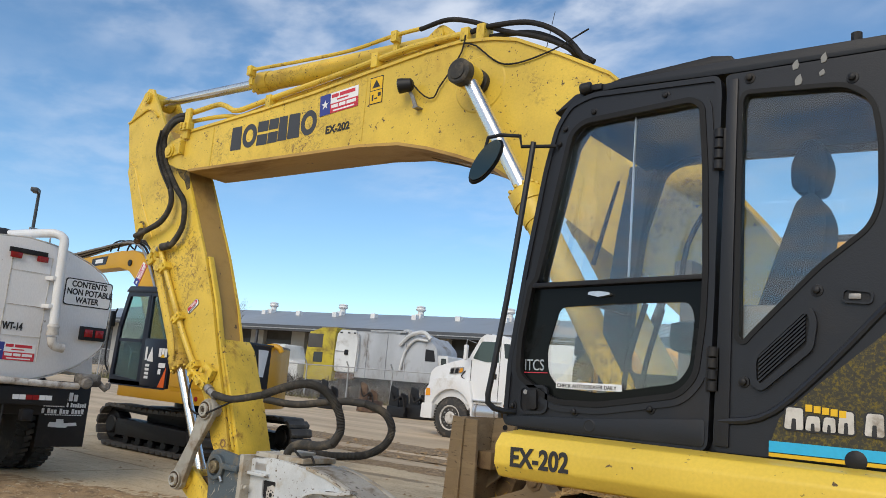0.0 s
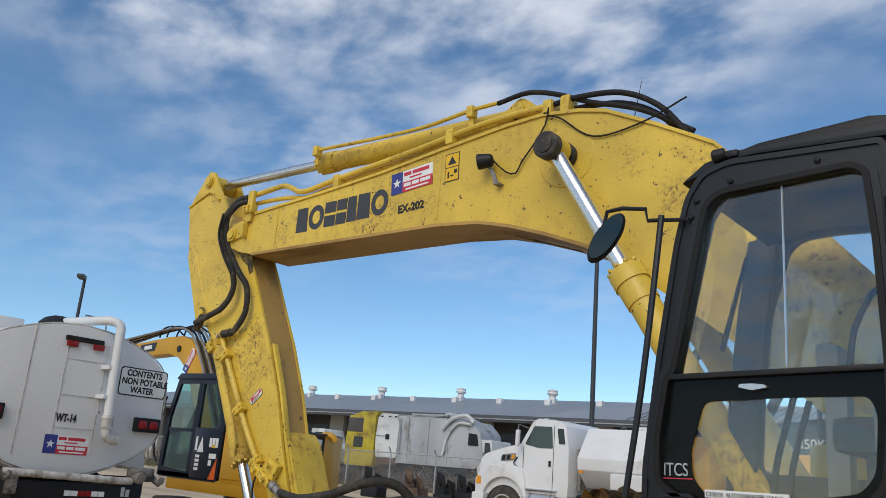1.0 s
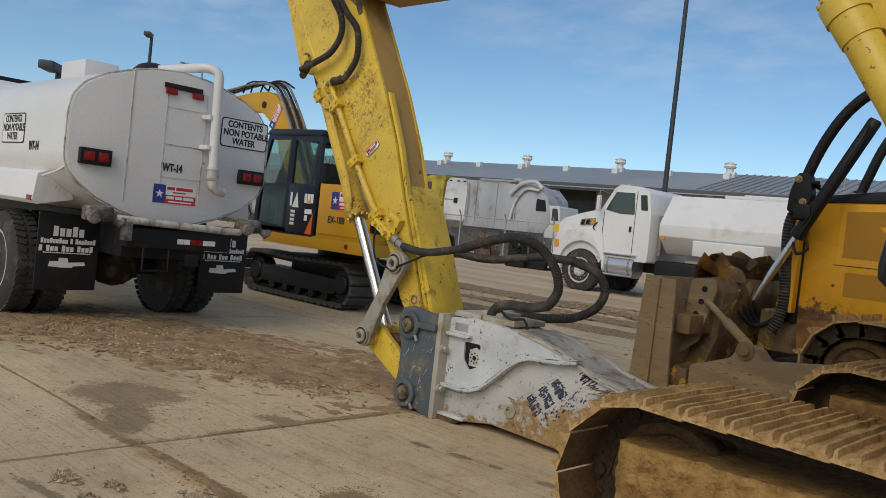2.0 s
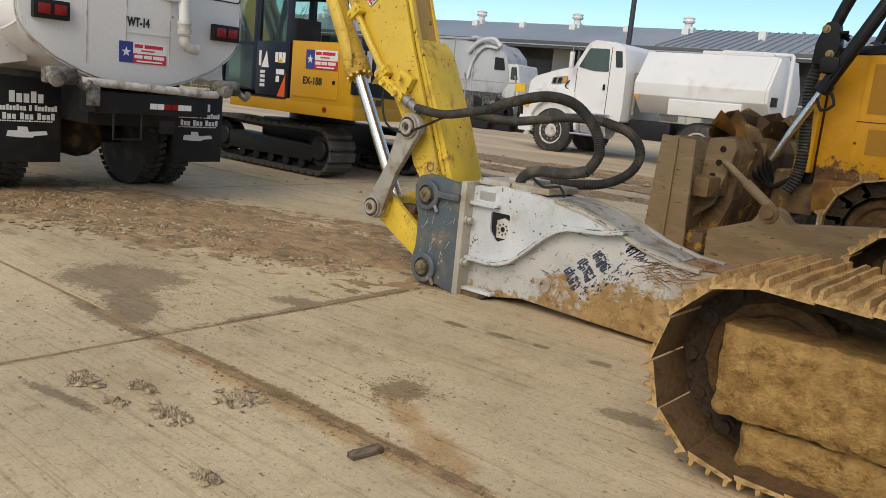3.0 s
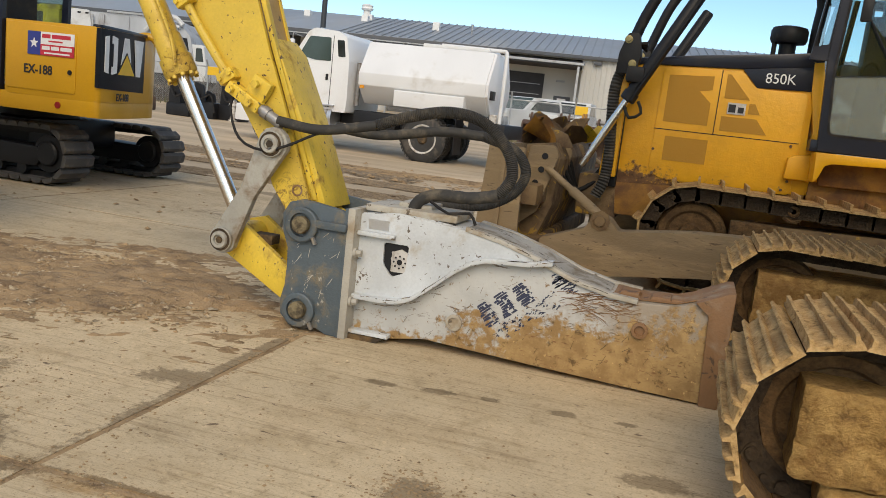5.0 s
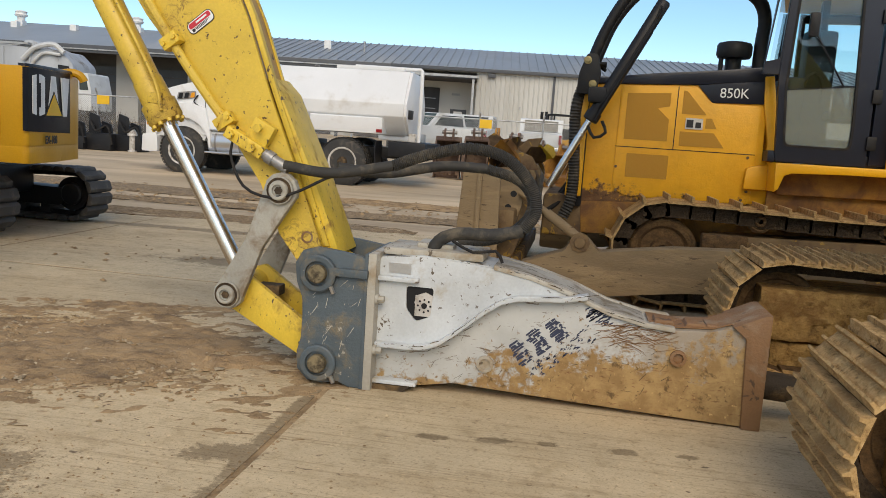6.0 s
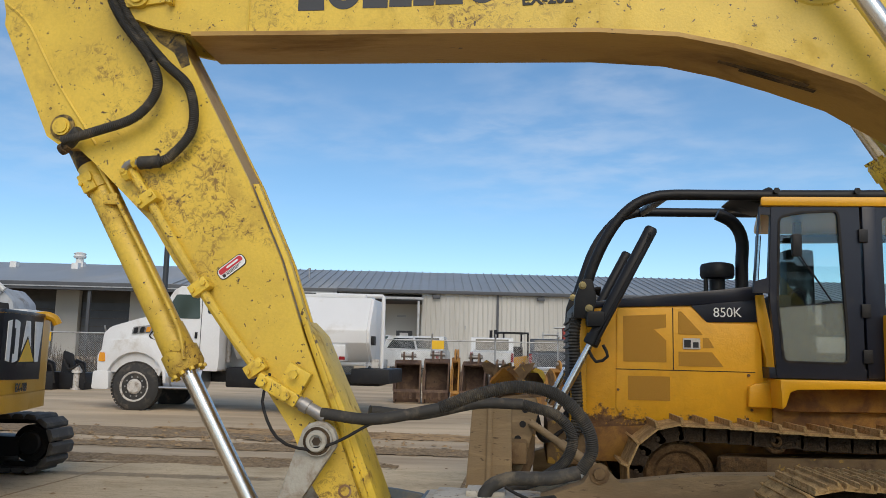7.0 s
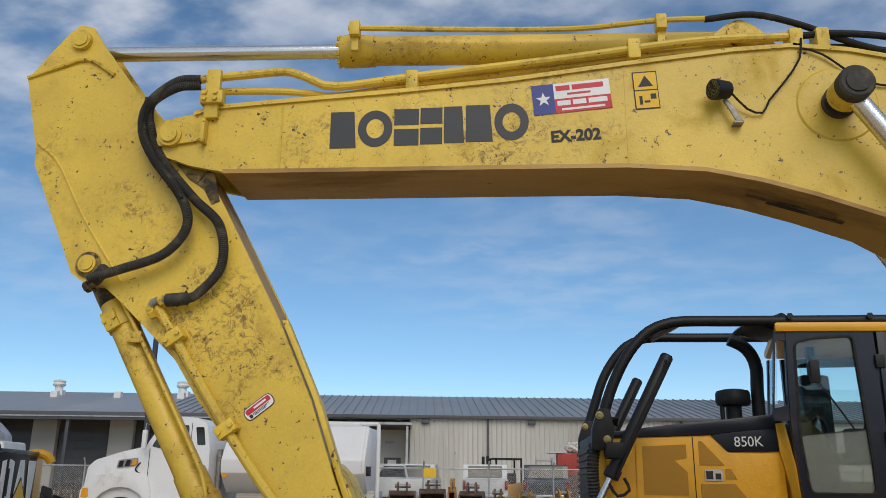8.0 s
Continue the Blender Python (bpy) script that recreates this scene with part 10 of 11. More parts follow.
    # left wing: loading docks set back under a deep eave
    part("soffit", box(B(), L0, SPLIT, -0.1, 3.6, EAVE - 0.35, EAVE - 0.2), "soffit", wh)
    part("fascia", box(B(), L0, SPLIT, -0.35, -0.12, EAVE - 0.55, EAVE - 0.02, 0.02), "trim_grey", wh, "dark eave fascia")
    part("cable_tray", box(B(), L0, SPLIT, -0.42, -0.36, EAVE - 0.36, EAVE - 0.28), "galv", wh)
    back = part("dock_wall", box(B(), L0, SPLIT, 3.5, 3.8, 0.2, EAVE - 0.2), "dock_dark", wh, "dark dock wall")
    x = L0 + 0.2
    while x < SPLIT - 1:
        part("pier", box(B(), x, x + 1.65, 3.0, 3.5, 0.2, EAVE - 0.3), "wall_metal", back, "pale ribbed pier")
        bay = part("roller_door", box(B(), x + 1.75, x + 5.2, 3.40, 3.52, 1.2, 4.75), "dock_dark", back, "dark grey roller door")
        for k in range(6):
            part("door_slat", box(B(), x + 1.8, x + 5.15, 3.37, 3.41, 1.25 + k * 0.58, 1.75 + k * 0.58), "trim_grey", bay)
        x += 5.3
    for i in range(11):
        part("eave_post", box(B(), L0 + 4 + i * 6.6, L0 + 4.2 + i * 6.6, -0.2, 0.0, 0.2, EAVE - 0.5), "trim_grey", wh)
    # roof vents
    for s in (-31.5, -22.0, -12.5, -3.0, 6.6, 16.2):
        v = part("roof_vent", turned(B(), (s, DEEP - 1.0, RIDGE - 0.4), (s, DEEP - 1.0, RIDGE + 0.85), [(0, 0.30), (0.75, 0.30), (0.75, 0.42), (0.88, 0.50), (1.0, 0.42), (1.03, 0.42), (1.12, 0.48), (1.2, 0.36), (1.25, 0.15)], 20), "white_vent", wh, "white turbine roof vent")
        part("vent_base", box(B(), s + 0.2, s + 0.8, DEEP - 2.2, DEEP - 1.6, RIDGE - 0.6, RIDGE - 0.05), "white_vent", v)
    for i in range(11):
        s = -31.0 + i * 4.75
        part("skylight", box(B(), s, s + 0.5, DEEP - 3.3, DEEP - 2.8, RIDGE - 0.85, RIDGE - 0.25), "white_vent", wh)
    part("skylight", box(B(), 22.6, 23.1, 5.6, 6.1, 7.0, 7.7), "white_vent", wh)
    part("flue", turned(B(), (25.72, 5.0, 6.6), (25.72, 5.0, 7.75), [(0, 0.06), (0.95, 0.06), (0.95, 0.10), (1.1, 0.10)], 12), "galv", wh, "metal roof flue")


M["white_vent"] = plain("white_vent_paint", (0.75, 0.75, 0.74), rough=0.5)
build_warehouse()


# ---- chain-link fence in front of it ----
def build_fence():
    fc = thing("fence", "galvanised chain-link fence with outward top arms", "fence", kind="structure")
    fc.matrix_basis = FENCE_LINE
    x0, x1, y, h = -6.0, 66.0, -8.5, 1.7

    def gz(x):
        return rise((FENCE_LINE @ Vector((x, y, 0))).y)
    post = to_mesh(tube(B(), [(0, 0, -0.1), (0, 0, h), (0, -0.22, h + 0.28)], 0.035, 8, smooth=False), "post", "galv")
    xs = [x0 + i * 2.6 for i in range(int((x1 - x0) / 2.6) + 1)]
    for x in xs:
        o = new("post", post)
        o.parent, o.matrix_basis = fc, Matrix.Translation((x, y, gz(x)))
    for a, b in zip(xs, xs[1:]):
        part("top_rail", rod(B(), (a, y, gz(a) + h), (b, y, gz(b) + h), 0.028, seg=8), "galv", fc)
        if int(a) % 5 == 0:
            part("low_rail", rod(B(), (a, y, gz(a) + 0.12), (b, y, gz(b) + 0.12), 0.02, seg=6), "galv", fc)
    bm = B()
    for s in (-1, 1):
        x = x0 - h
        while x < x1:
            a, b = Vector((x, y, gz(x) + (0.05 if s > 0 else h))), Vector((x + h, y, gz(x) + (h if s > 0 else 0.05)))
            n = Vector((-(b - a).z, 0, (b - a).x)).normalized() * 0.003
            vs = [bm.verts.new(p) for p in (a - n, b - n, b + n, a + n)]
            bm.faces.new(vs)
            x += 0.085
    tagged(part("chain_link", bm, "galv", fc), kind="stuff")
    part("fence_sign", box(B(), 20.0, 20.5, y - 0.06, y - 0.03, gz(20) + 1.35, gz(20) + 1.7), "yellow_print", fc, "small yellow fence sign")
    part("fence_sign", box(B(), 8.2, 8.6, y - 0.06, y - 0.03, gz(8) + 1.3, gz(8) + 1.65), "yellow_print", fc, "small yellow fence sign")
    part("fence_sign", box(B(), 35.6, 36.1, y - 0.06, y - 0.03, gz(36) + 1.35, gz(36) + 1.7), "yellow_print", fc, "small yellow fence sign")


build_fence()


def build_weeds():
    rnd = random.Random(3)
    bm = B()
    for _ in range(5200):
        lx = rnd.uniform(-6, 66)
        ly = -8.5 + rnd.gauss(-0.1, 0.55)
        p = FENCE_LINE @ Vector((lx, ly, 0))
        h, a = rnd.uniform(0.08, 0.5) * (0.6 + 0.8 * abs(noise.noise(Vector((lx * 0.4, 0, 0))))), rnd.uniform(0, 6.28)
        w = rnd.uniform(0.012, 0.03)
        z = rise(p.y)
        d = Vector((math.cos(a), math.sin(a), 0))
        lean = Vector((rnd.uniform(-0.1, 0.1), rnd.uniform(-0.1, 0.1), 0))
        vs = [bm.verts.new(q) for q in (Vector((p.x, p.y, z)) - d * w, Vector((p.x, p.y, z)) + d * w, Vector((p.x, p.y, z + h)) + lean)]
        bm.faces.new(vs)
    solo("weeds", bm, "weeds", "dry green weeds along the fence", "weeds", kind="stuff")


build_weeds()


def build_brush():
    """Dark dead stalks that stand thick behind the fence."""
    rnd = random.Random(29)
    bm = B()
    for _ in range(9000):
        lx, ly = rnd.uniform(-4, 22), -8.5 + rnd.uniform(0.3, 4.5)
        p = FENCE_LINE @ Vector((lx, ly, 0))
        h = (0.35 + 1.1 * rnd.random()) * (0.55 + 0.9 * abs(noise.noise(Vector((lx * 0.5, ly * 0.4, 4.0)))))
        a, w = rnd.uniform(0, 6.28), rnd.uniform(0.012, 0.035)
        d, c = Vector((math.cos(a) * w, math.sin(a) * w, 0)), Vector((p.x, p.y, rise(p.y)))
        tip = c + Vector((rnd.uniform(-0.35, 0.35), rnd.uniform(-0.35, 0.35), h))
        bm.faces.new([bm.verts.new(q) for q in (c - d, c + d, tip)])
    solo("brush", bm, "brush", "dark dead brush behind the fence", "brush", kind="stuff")


M["brush"] = surf("dead_brown_brush", (0.075, 0.058, 0.045), dirt=(0.15, 0.115, 0.075), amount=0.35, scale=1.5, rough=0.95, bump=0.0)
build_brush()


# ---- poles ----
def light_pole(x, y, z0, top, arm, label):
    lp = thing("light_pole", label, "light pole", "yard light poles")
    part("pole", turned(B(), (x, y, z0), (x, y, top), [(0, 0.13), (top - z0 - 0.02, 0.10), (top - z0, 0.06)], 14), "pole_black", lp)
    part("base", rod(B(), (x, y, z0 - 0.1), (x, y, z0 + 0.7), 0.3, seg=16), "galv", lp)
    ax, ay = arm
    part("arm", rod(B(), (x, y, top - 0.2), (x + ax * 0.5, y + ay * 0.5, top - 0.15), 0.05, seg=8), "pole_black", lp)
    m = Matrix.Translation((x + ax * 0.9, y + ay * 0.9, top - 0.14)) @ Matrix.Rotation(math.atan2(ay, ax), 4, "Z")
    part("lamp_head", box(B(), -0.45, 0.45, -0.22, 0.22, -0.12, 0.14, 0.05, m=m), "pole_black", lp)


M["pole_black"] = plain("weathered_black_pole", (0.035, 0.04, 0.048), rough=0.5)
light_pole(-19.5, 30.0, rise(30), 13.65, (0.8, 0.6), "tall dark yard light pole by the warehouse")
light_pole(-52.0, 20.0, rise(20), 11.7, (0.75, -0.6), "tall dark yard light pole far off")
light_pole(-26.8, 5.2, 0.0, 5.0, (0.6, -0.5), "dark yard light pole behind the compact excavator")


def bare_tree(x, y, z0, h):
    rnd = random.Random(8)
    tr = thing("bare_tree", "leafless tree behind the machines", "tree")
    bm = B()

    def limb(p, d, ln, r, depth, into):
        q = p + d * ln
        rod(into, p, q, r, r * 0.6, 6, cap=False)
        if depth == 0:
            return
        for _ in range(rnd.choice((2, 3, 3))):
            nd = (d + Vector((rnd.uniform(-0.7, 0.7), rnd.uniform(-0.7, 0.7), rnd.uniform(-0.1, 0.5)))).normalized()
            limb(p.lerp(q, rnd.uniform(0.6, 1.0)), nd, ln * rnd.uniform(0.55, 0.8), r * 0.55, depth - 1, into)
    rod(bm, (x, y, z0 - 0.1), (x, y, z0 + h * 0.25), 0.14, 0.10, 10)
    part("trunk", bm, "bark", tr)
    bm = B()
    for k in range(5):
        limb(Vector((x, y, z0 + h * (0.18 + 0.015 * k))), Vector((rnd.uniform(-0.5, 0.5), rnd.uniform(-0.5, 0.5), 1)).normalized(), h * 0.26, 0.07, 4, bm)
    part("crown", bm, "bark", tr)


bare_tree(-32.0, 19.4, rise(19), 5.6)


# ---- things near and behind the fence ----
def garbage_truck():
    g = rise(35)
    t = thing("garbage_truck", "dull white rear-loading garbage truck behind the fence", "truck")
    m = SITE @ Matrix.Translation((10.4, -13.0, g)) @ Matrix.Diagonal((0.96, 1.0, 1.10, 1.0))
    box_ = part("body", prism(B(), rounded([(-4.2, 1.0), (-4.3, 3.3), (-4.0, 3.6), (-0.6, 3.65), (2.9, 3.5), (3.6, 2.9), (3.9, 1.6), (3.4, 1.0)], 0.15), -1.2, 1.2, bev=0.05, m=m), "truck_grey", t, "dull grey-white hopper body")
    for x in (-1.9, -0.3, 1.2):
        part("body_rib", box(B(), x, x + 0.10, -1.26, -1.2, 1.0, 3.55, m=m), "truck_grey", box_)
    gate = part("tailgate", prism(B(), rounded([(-4.30, 1.25), (-4.42, 2.2), (-4.32, 3.45), (-4.05, 3.72), (-2.75, 3.70), (-2.55, 3.0), (-2.62, 1.25)], 0.12), -1.32, -1.19, bev=0.04, m=m), "truck_white", t, "white bulging tailgate with dark latches")
    for x in (-4.0, -3.35, -2.85):
        part("tail_light", box(B(), x - 0.10, x + 0.10, -1.335, -1.31, 3.50, 3.58, m=m), "black", gate)
    part("latch_bar", box(B(), -4.35, -3.35, -1.36, -1.32, 2.42, 2.47, m=m), "galv", gate)
    part("latch", box(B(), -3.55, -3.25, -1.40, -1.32, 2.25, 2.55, 0.04, m=m), "black", gate)
    part("lower_step", box(B(), -4.25, -2.7, -1.30, -1.10, 0.85, 1.2, 0.03, m=m), "rust", gate, "rusty grimy rear step")
    part("grab_rail", tube(B(), [m @ Vector(p) for p in ((-2.45, -1.36, 1.3), (-2.40, -1.36, 2.4), (-2.45, -1.36, 3.5))], 0.05, 8), "galv", gate)
    part("ladder_rail", box(B(), -1.6, 1.2, -1.3, -1.0, 3.68, 3.78, m=m), "galv", box_)
    part("lift_arm", tube(B(), [m @ Vector(p) for p in ((0.9, -1.35, 3.0), (1.6, -1.35, 3.55), (2.6, -1.35, 3.75), (3.2, -1.35, 3.4))], 0.13, 8), "truck_white", t)
    part("lift_arm", tube(B(), [m @ Vector(p) for p in ((1.0, -1.33, 1.6), (1.3, -1.33, 2.6), (2.0, -1.33, 3.3), (3.0, -1.33, 3.3))], 0.08, 8), "truck_white", t)
    part("hopper_top", prism(B(), [(0.3, 3.5), (0.9, 3.92), (1.2, 3.92), (2.5, 3.5)], -1.0, 1.0, bev=0.04, m=m), "truck_grey", t)
    # black plate that paints the shade in the body's rounded end
    part("tail_shade", prism(B(), rounded([(2.8, 2.2), (3.55, 2.2), (3.4, 2.8), (2.8, 2.85)], 0.05), -1.24, -1.2, m=m), "black", t)
    part("chassis", box(B(), -4.0, 4.5, -0.8, 0.8, 0.55, 1.0, 0.03, m=m), "black", t)
    part("cab", prism(B(), rounded([(3.5, 0.8), (3.5, 2.55), (4.4, 2.55), (4.6, 1.7), (4.6, 0.8)], 0.1), -1.15, 1.15, bev=0.05, m=m), "truck_white", t)
    part("cab_window", prism(B(), rounded([(3.95, 1.75), (3.95, 2.4), (4.3, 2.4), (4.45, 1.75)], 0.05), -1.16, -1.14, m=m), "black_glass", t)
    for x in (4.1, -1.6, -0.3):
        for y in (-0.9, 0.9):
            p, q = m @ Vector((x, y - 0.15, 0.5)), m @ Vector((x, y + 0.15, 0.5))
            part("wheel", turned(B(), p, q, [(0, 0.25), (0, 0.48), (0.05, 0.5), (0.25, 0.5), (0.3, 0.48), (0.3, 0.25)], 22), "tyre", t)


garbage_truck()


def yellow_truck():
    g = rise(37)
    t = thing("box_truck", "lemon yellow cab-over truck behind the fence", "truck")
    m = SITE @ Matrix.Translation((1.9, -11.0, g)) @ Matrix.Diagonal((0.95, 1.0, 1.0, 1.0))
    part("cab", prism(B(), rounded([(0, 0.7), (0, 2.5), (0.2, 4.0), (2.6, 4.05), (2.6, 0.7)], 0.12), -1.2, 1.2, bev=0.06, m=m), "truck_yellow", t)
    # flat dark panel that paints the shadow on the upper left side
    part("shadow_panel", box(B(), 0.12, 1.5, -1.215, -1.15, 2.9, 3.85, 0.02, m=m), "dock_dark", t, "dark panel painted for the shadow on the upper side")
    part("door_frame", box(B(), 0.10, 1.65, -1.235, -1.19, 2.74, 2.88, m=m), "truck_yellow", t)
    part("cab_window", prism(B(), rounded([(0.75, 1.9), (0.75, 2.6), (1.6, 2.6), (1.6, 1.9)], 0.06), -1.215, -1.19, m=m), "black_glass", t)
    part("roof_fairing", prism(B(), [(0.3, 4.0), (2.6, 4.05), (2.6, 4.35), (1.2, 4.3)], -1.1, 1.1, bev=0.04, m=m), "truck_yellow", t)
    part("chassis", box(B(), 0.1, 4.0, -0.7, 0.7, 0.5, 0.8, m=m), "black", t)
    for x in (0.9, 3.4):
        for y in (-0.95, 0.95):
            part("wheel", turned(B(), m @ Vector((x, y - 0.15, 0.5)), m @ Vector((x, y + 0.15, 0.5)), [(0, 0.25), (0, 0.5), (0.3, 0.5), (0.3, 0.25)], 20), "tyre", t)
    t = thing("flatbed_truck", "small white flatbed truck behind the fence", "truck")
    m = SITE @ Matrix.Translation((-3.9, -11.0, rise(37))) @ Matrix.Diagonal((1.0, 1.0, 1.25, 1.0))
    part("cab", prism(B(), rounded([(2.4, 0.7), (2.4, 2.4), (3.6, 2.4), (4.0, 1.6), (5.0, 1.4), (5.0, 0.6)], 0.1), -1.0, 1.0, bev=0.05, m=m), "truck_white", t)
    part("cab_window", prism(B(), rounded([(2.7, 1.6), (2.7, 2.2), (3.5, 2.2), (3.75, 1.6)], 0.05), -1.015, -0.99, m=m), "black_glass", t)
    bed = part("bed", box(B(), -2.2, 2.3, -1.1, 1.1, 0.9, 1.05, m=m), "rust", t)
    for x in (-2.1, -0.7, 0.7, 2.2):
        part("stake", box(B(), x, x + 0.08, -1.1, -1.02, 1.0, 2.3, m=m), "black", bed)
    part("stake_rail", box(B(), -2.1, 2.3, -1.1, -1.04, 2.1, 2.25, m=m), "black", bed)
    for x in (-1.2, 4.1):
        for y in (-0.9, 0.9):
            part("wheel", turned(B(), m @ Vector((x, y - 0.14, 0.45)), m @ Vector((x, y + 0.14, 0.45)), [(0, 0.2), (0, 0.45), (0.28, 0.45), (0.28, 0.2)], 20), "tyre", t)


yellow_truck()


def pickup(x, y, turn, paint, label):
    t = thing("pickup_truck", label, "pickup", "parked pickups")
    m = Matrix.Translation((x, y, rise(y))) @ pose(0, 0, 0, 0, 0, turn)
    prof = rounded([(-2.6, 0.55), (-2.65, 1.15), (-2.5, 1.22), (-1.5, 1.28), (-0.85, 1.85), (0.7, 1.87), (0.95, 1.25), (2.6, 1.22), (2.65, 0.55)], 0.08)
    part("body", prism(B(), prof, -0.95, 0.95, bev=0.08, m=m), paint, t)
    part("windscreen", prism(B(), [(-1.50, 1.30), (-1.44, 1.29), (-0.88, 1.80), (-0.93, 1.82)], -0.78, 0.78, m=m), "glass_green", t)
    for s in (-0.955, 0.935):
        part("side_window", prism(B(), rounded([(-1.2, 1.32), (-0.75, 1.75), (0.6, 1.77), (0.75, 1.32)], 0.04), s, s + 0.02, m=m), "black_glass", t)
    part("back_window", prism(B(), [(0.735, 1.80), (0.775, 1.80), (0.975, 1.32), (0.935, 1.32)], -0.74, 0.74, m=m), "black_glass", t)
    part("tailgate", box(B(), 2.60, 2.69, -0.78, 0.78, 0.68, 1.20, 0.02, m=m), paint, t)
    part("rear_bumper", box(B(), 2.66, 2.80, -0.9, 0.9, 0.48, 0.64, 0.03, m=m), "alu", t)
    for s in (-0.93, 0.81):
        part("tail_lamp", box(B(), 2.60, 2.68, s, s + 0.12, 0.80, 1.18, 0.01, m=m), "red", t)
    part("grille", box(B(), -2.68, -2.62, -0.6, 0.6, 0.75, 1.05, m=m), "black", t)
    for s in (-0.8, 0.62):
        part("headlamp", box(B(), -2.67, -2.6, s, s + 0.18, 0.85, 1.05, m=m), "alu", t)
    for xx in (-1.75, 1.7):
        for yy in (-0.82, 0.82):
            part("wheel", turned(B(), m @ Vector((xx, yy - 0.12, 0.4)), m @ Vector((xx, yy + 0.12, 0.4)), [(0, 0.2), (0, 0.38), (0.04, 0.4), (0.2, 0.4), (0.24, 0.38), (0.24, 0.2)], 20), "tyre", t)


pickup(-9.7, 31.2, 60, "truck_white", "white pickup parked behind the fence near the entry")
pickup(-5.2, 33.4, -88, "truck_white", "white pickup parked tail to the fence")
pickup(-2.5, 33.6, -92, "car_dark", "dark grey pickup parked tail to the fence")
pickup(-8.3, 33.2, -90, "truck_white", "white pickup half hidden behind the buckets")


def forklift(x, y):
    z = rise(y)
    t = thing("forklift", "yellow forklift with a black overhead guard behind the fence", "forklift")
    m = Matrix.Translation((x, y, z)) @ pose(0, 0, 0, 0, 0, 20)
    part("body", prism(B(), rounded([(-0.8, 0.3), (-0.8, 0.8), (-0.2, 0.95), (0.9, 1.1), (1.0, 0.3)], 0.1), -0.5, 0.5, bev=0.06, m=m), "cat_yellow", t)
    gd = part("overhead_guard", box(B(), -0.6, 0.7, -0.5, 0.5, 2.1, 2.18, m=m), "black", t)
    for xx, yy in ((-0.6, -0.5), (-0.6, 0.43), (0.63, -0.5), (0.63, 0.43)):
        part("guard_post", box(B(), xx, xx + 0.07, yy, yy + 0.07, 0.8, 2.12, m=m), "black", gd)
    part("mast", box(B(), -1.0, -0.88, -0.4, -0.3, 0.1, 2.25, m=m), "black", t)
    part("mast", box(B(), -1.0, -0.88, 0.3, 0.4, 0.1, 2.25, m=m), "black", t)
    part("seat", box(B(), 0.0, 0.5, -0.25, 0.25, 1.0, 1.5, 0.05, m=m), "seat", t)
    for xx in (-0.5, 0.7):
        for yy in (-0.5, 0.5):
            part("wheel", turned(B(), m @ Vector((xx, yy - 0.1, 0.3)), m @ Vector((xx, yy + 0.1, 0.3)), [(0, 0.1), (0, 0.3), (0.2, 0.3), (0.2, 0.1)], 18), "tyre", t)


forklift(-4.35, 35.5)


def bucket(x, y, w, h, mat, label, turn=0.0, teeth=True):
    """An excavator bucket standing on its back, mouth towards -y."""
    t = thing("bucket", label, "bucket", "row of digging buckets")
    m = Matrix.Translation((x, y, rise(y))) @ pose(0, 0, 0, 0, 0, turn)
    prof = [(-0.55, 0.02), (-0.60, 0.35), (-0.35, h * 0.75), (-0.2, h * 0.92), (0.05, h), (0.30, h * 0.85), (0.42, h * 0.5), (0.30, 0.1), (0.0, 0.0)]
    shell = prof[1:]
    bm = B()
    for s in (0, w - 0.04):
        prism(bm, prof, s, s + 0.04, "x", m=m)
    inner = [(p[0] * 0.94, p[1] * 0.95 + 0.02) for p in shell]
    prism(bm, shell[2:] + inner[:1:-1], 0.04, w - 0.04, "x", m=m)
    b = part("shell", bm, mat, t)
    part("lip", prism(B(), [(-0.62, 0.30), (-0.53, 0.30), (-0.50, 0.36), (-0.60, 0.38)], 0.0, w, "x", m=m), mat, t)
    if teeth:
        for i in range(4):
            u = 0.04 + (w - 0.14) * i / 3
            part("tooth", prism(B(), [(-0.62, 0.30), (-0.54, 0.30), (-0.58, 0.12)], u, u + 0.07, "x", m=m), mat, t)
    for u in (w * 0.3, w * 0.62):
        part("ear", prism(B(), rounded([(-0.2, h * 0.88), (0.25, h * 0.88), (0.15, h + 0.16), (0.02, h + 0.24), (-0.12, h + 0.16)], 0.06), u, u + 0.05, "x", m=m), mat, t)
    part("ear_pin", rod(B(), m @ Vector((w * 0.22, 0.02, h + 0.12)), m @ Vector((w * 0.80, 0.02, h + 0.12)), 0.055, seg=14), "steel", t)
    part("cheek", prism(B(), [(-0.60, 0.35), (-0.35, h * 0.75), (-0.30, h * 0.70), (-0.52, 0.33)], -0.02, 0.06, "x", m=m), mat, t)


bucket(-7.25, 18.0, 0.72, 1.15, "rust", "rusty digging bucket with a wide mouth", 6)
bucket(-6.45, 18.1, 0.70, 1.2, "rust", "rusty brown digging bucket", 3)
bucket(-5.68, 18.0, 0.22, 1.25, "doz_rust", "narrow muddy yellow trenching bucket", 2)
bucket(-5.38, 18.1, 0.66, 1.15, "rust", "rusty digging bucket with worn teeth", -4)
bucket(-4.62, 18.0, 0.50, 1.0, "rust", "small rusty digging bucket", -2)
bucket(-4.0, 17.6, 0.85, 0.95, "doz_rust", "muddy orange grading bucket", -30, False)
bucket(-3.0, 18.6, 0.8, 1.0, "doz_rust", "muddy orange bucket behind the dozer blade", 20, False)
bucket(-2.0, 19.2, 0.9, 1.1, "truck_yellow", "yellow bucket behind the dozer", 40)


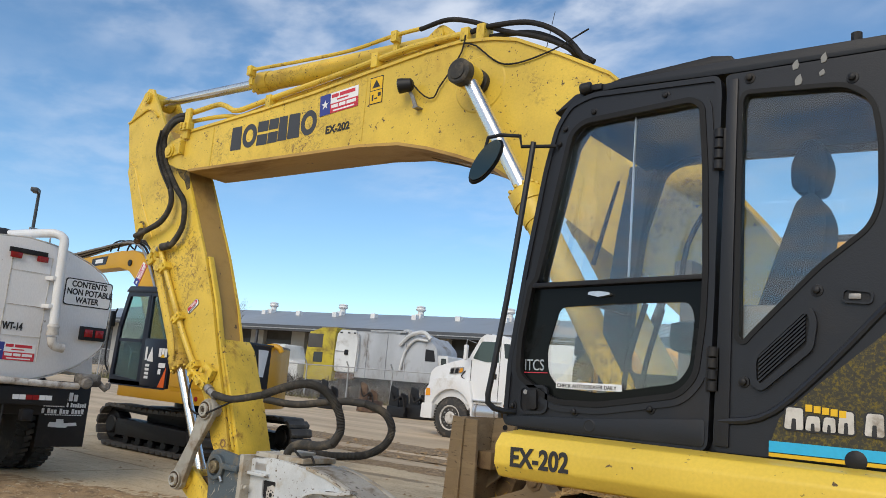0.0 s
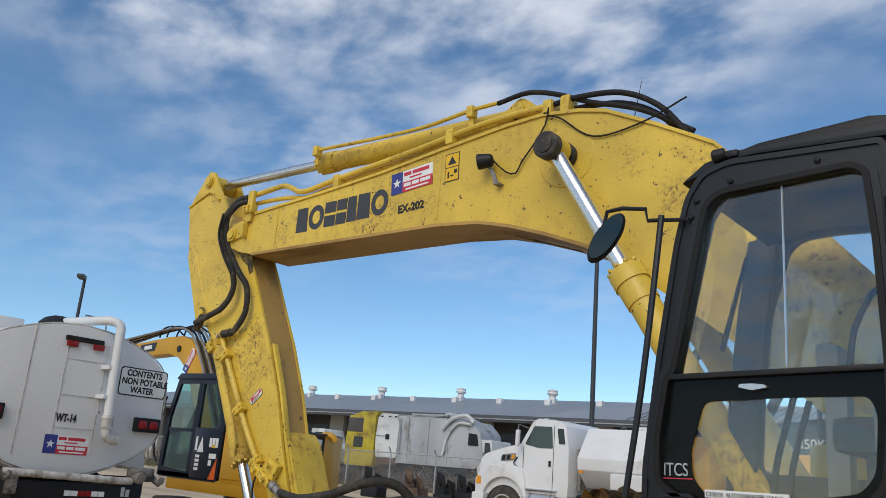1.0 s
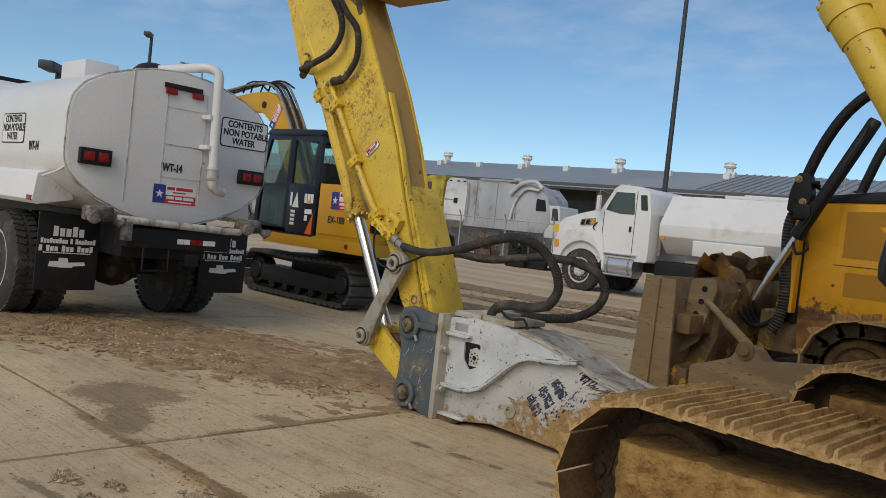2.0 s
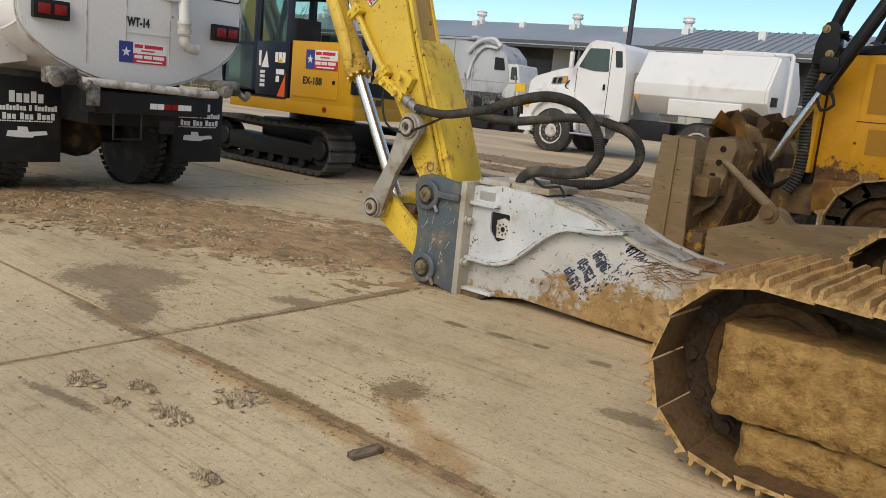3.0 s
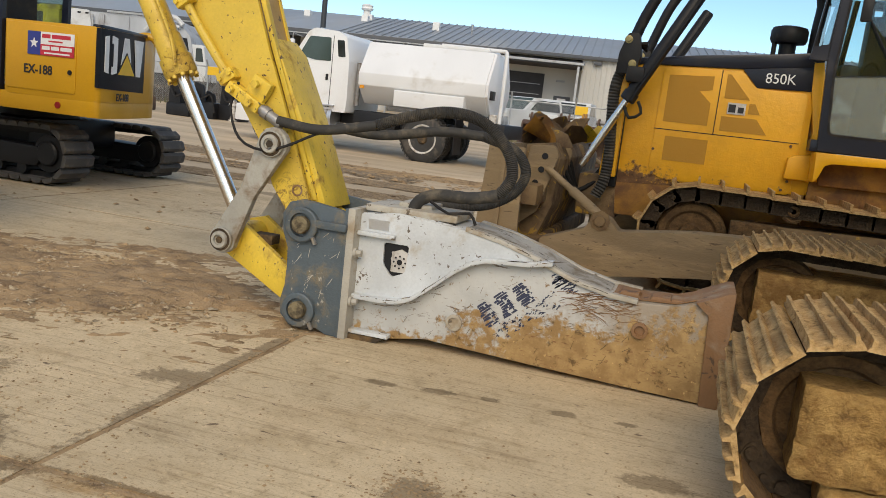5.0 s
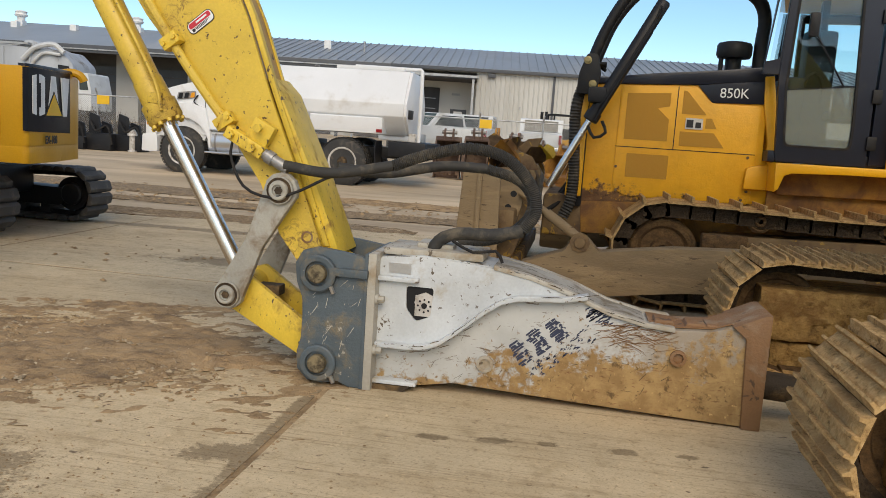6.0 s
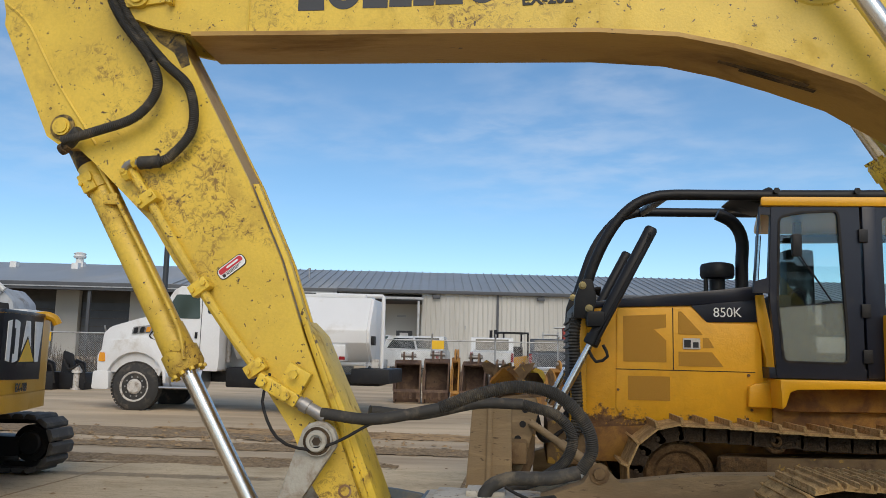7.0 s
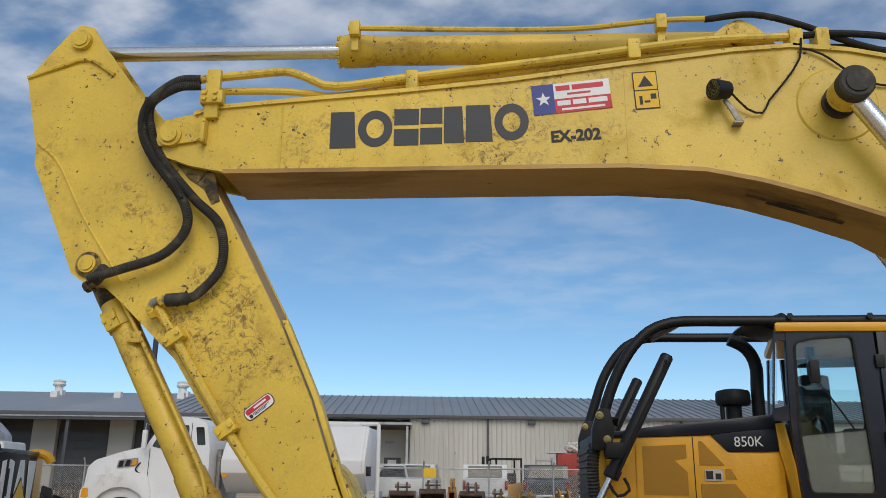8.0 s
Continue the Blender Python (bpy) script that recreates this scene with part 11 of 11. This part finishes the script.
def attachments():
    """Dark attachments in a heap by the fence."""
    rnd = random.Random(21)
    for i, (x, y, label) in enumerate(((-18.75, 18.8, "black hydraulic attachment lying by the fence"), (-17.95, 19.0, "black toothed attachment lying by the fence"), (-17.15, 19.3, "black machine part lying by the fence"), (-21.0, 19.6, "rusty brown machine part by the fence"), (-22.6, 19.0, "dark steel frame by the fence"))):
        t = thing("attachment", label, "attachment", "attachments by the fence")
        z = rise(y)
        mat = "rust" if i == 3 else "black"
        bm = box(B(), x - 0.45, x + 0.4, y - 0.3, y + 0.3, z, z + rnd.uniform(0.35, 0.6), 0.05)
        part("base", bm, mat, t)
        part("upright", prism(B(), rounded([(x - 0.4, z + 0.2), (x + 0.1, z + 0.2), (x - 0.05, z + 1.05), (x - 0.35, z + 1.15)], 0.05), y - 0.25, y - 0.18), mat, t)
        part("upright", prism(B(), rounded([(x - 0.3, z + 0.2), (x + 0.2, z + 0.2), (x + 0.1, z + 0.8), (x - 0.2, z + 0.9)], 0.05), y + 0.18, y + 0.25), mat, t)
        part("cross_tube", rod(B(), (x - 0.2, y - 0.3, z + 0.7), (x - 0.2, y + 0.3, z + 0.7), 0.08), mat, t)
        part("hose", tube(B(), [(x - 0.3, y - 0.3, z + 0.9), (x, y - 0.45, z + 0.6), (x + 0.3, y - 0.35, z + 0.75), (x + 0.45, y - 0.3, z + 0.2)], 0.03, 8), "rubber", t)
    t = solo("hydrant", turned(B(), (-17.0, 19.0, rise(19)), (-17.0, 19.0, rise(19) + 0.75), [(0, 0.14), (0.05, 0.14), (0.05, 0.09), (0.5, 0.09), (0.5, 0.15), (0.56, 0.15), (0.65, 0.10), (0.75, 0.04)], 16), "white_dirty", "small dirty white hydrant by the fence", "hydrant")


attachments()


def crates():
    y = 34.5
    z = rise(y)
    t = thing("crate_rack", "grey steel rack behind the fence", "rack")
    for x in (-2.9, -2.2):
        for d in (-0.45, 0.4):
            part("rack_post", box(B(), x, x + 0.06, y + d, y + d + 0.06, z, z + 2.2), "galv", t)
    for k in range(5):
        part("rack_shelf", box(B(), -2.9, -2.14, y - 0.5, y + 0.5, z + 0.3 + k * 0.44, z + 0.34 + k * 0.44), "galv", t)
    solo("container_stack", box(B(), -2.0, -0.5, y - 0.5, y + 0.7, z, z + 1.45, 0.03), "rust", "brown stacked container behind the fence", "container")
    rc = thing("red_crate", "dull red ribbed crate on a brown container", "crate")
    part("crate_body", box(B(), -1.95, -0.6, y - 0.45, y + 0.6, z + 1.45, z + 2.4, 0.03), "red_dull", rc)
    for k in range(8):
        part("crate_rib", box(B(), -1.92 + k * 0.17, -1.86 + k * 0.17, y - 0.48, y - 0.45, z + 1.5, z + 2.36), "red_dull", rc)
    part("crate_rim", box(B(), -2.35, -1.6, y - 0.5, y + 0.5, z + 2.40, z + 2.45), "truck_white", rc)
    solo("tarp_bundle", ball(B(), (-1.15, y, z + 2.66), 0.30, (1.4, 1.0, 0.85), 3, 0.5), "white_dirty", "grimy white tarp bundle on the red crate", "tarp")


M["red_dull"] = surf("dull_red_plastic", (0.40, 0.05, 0.035), dirt=(0.25, 0.06, 0.05), amount=0.3, scale=2, rough=0.6)
crates()
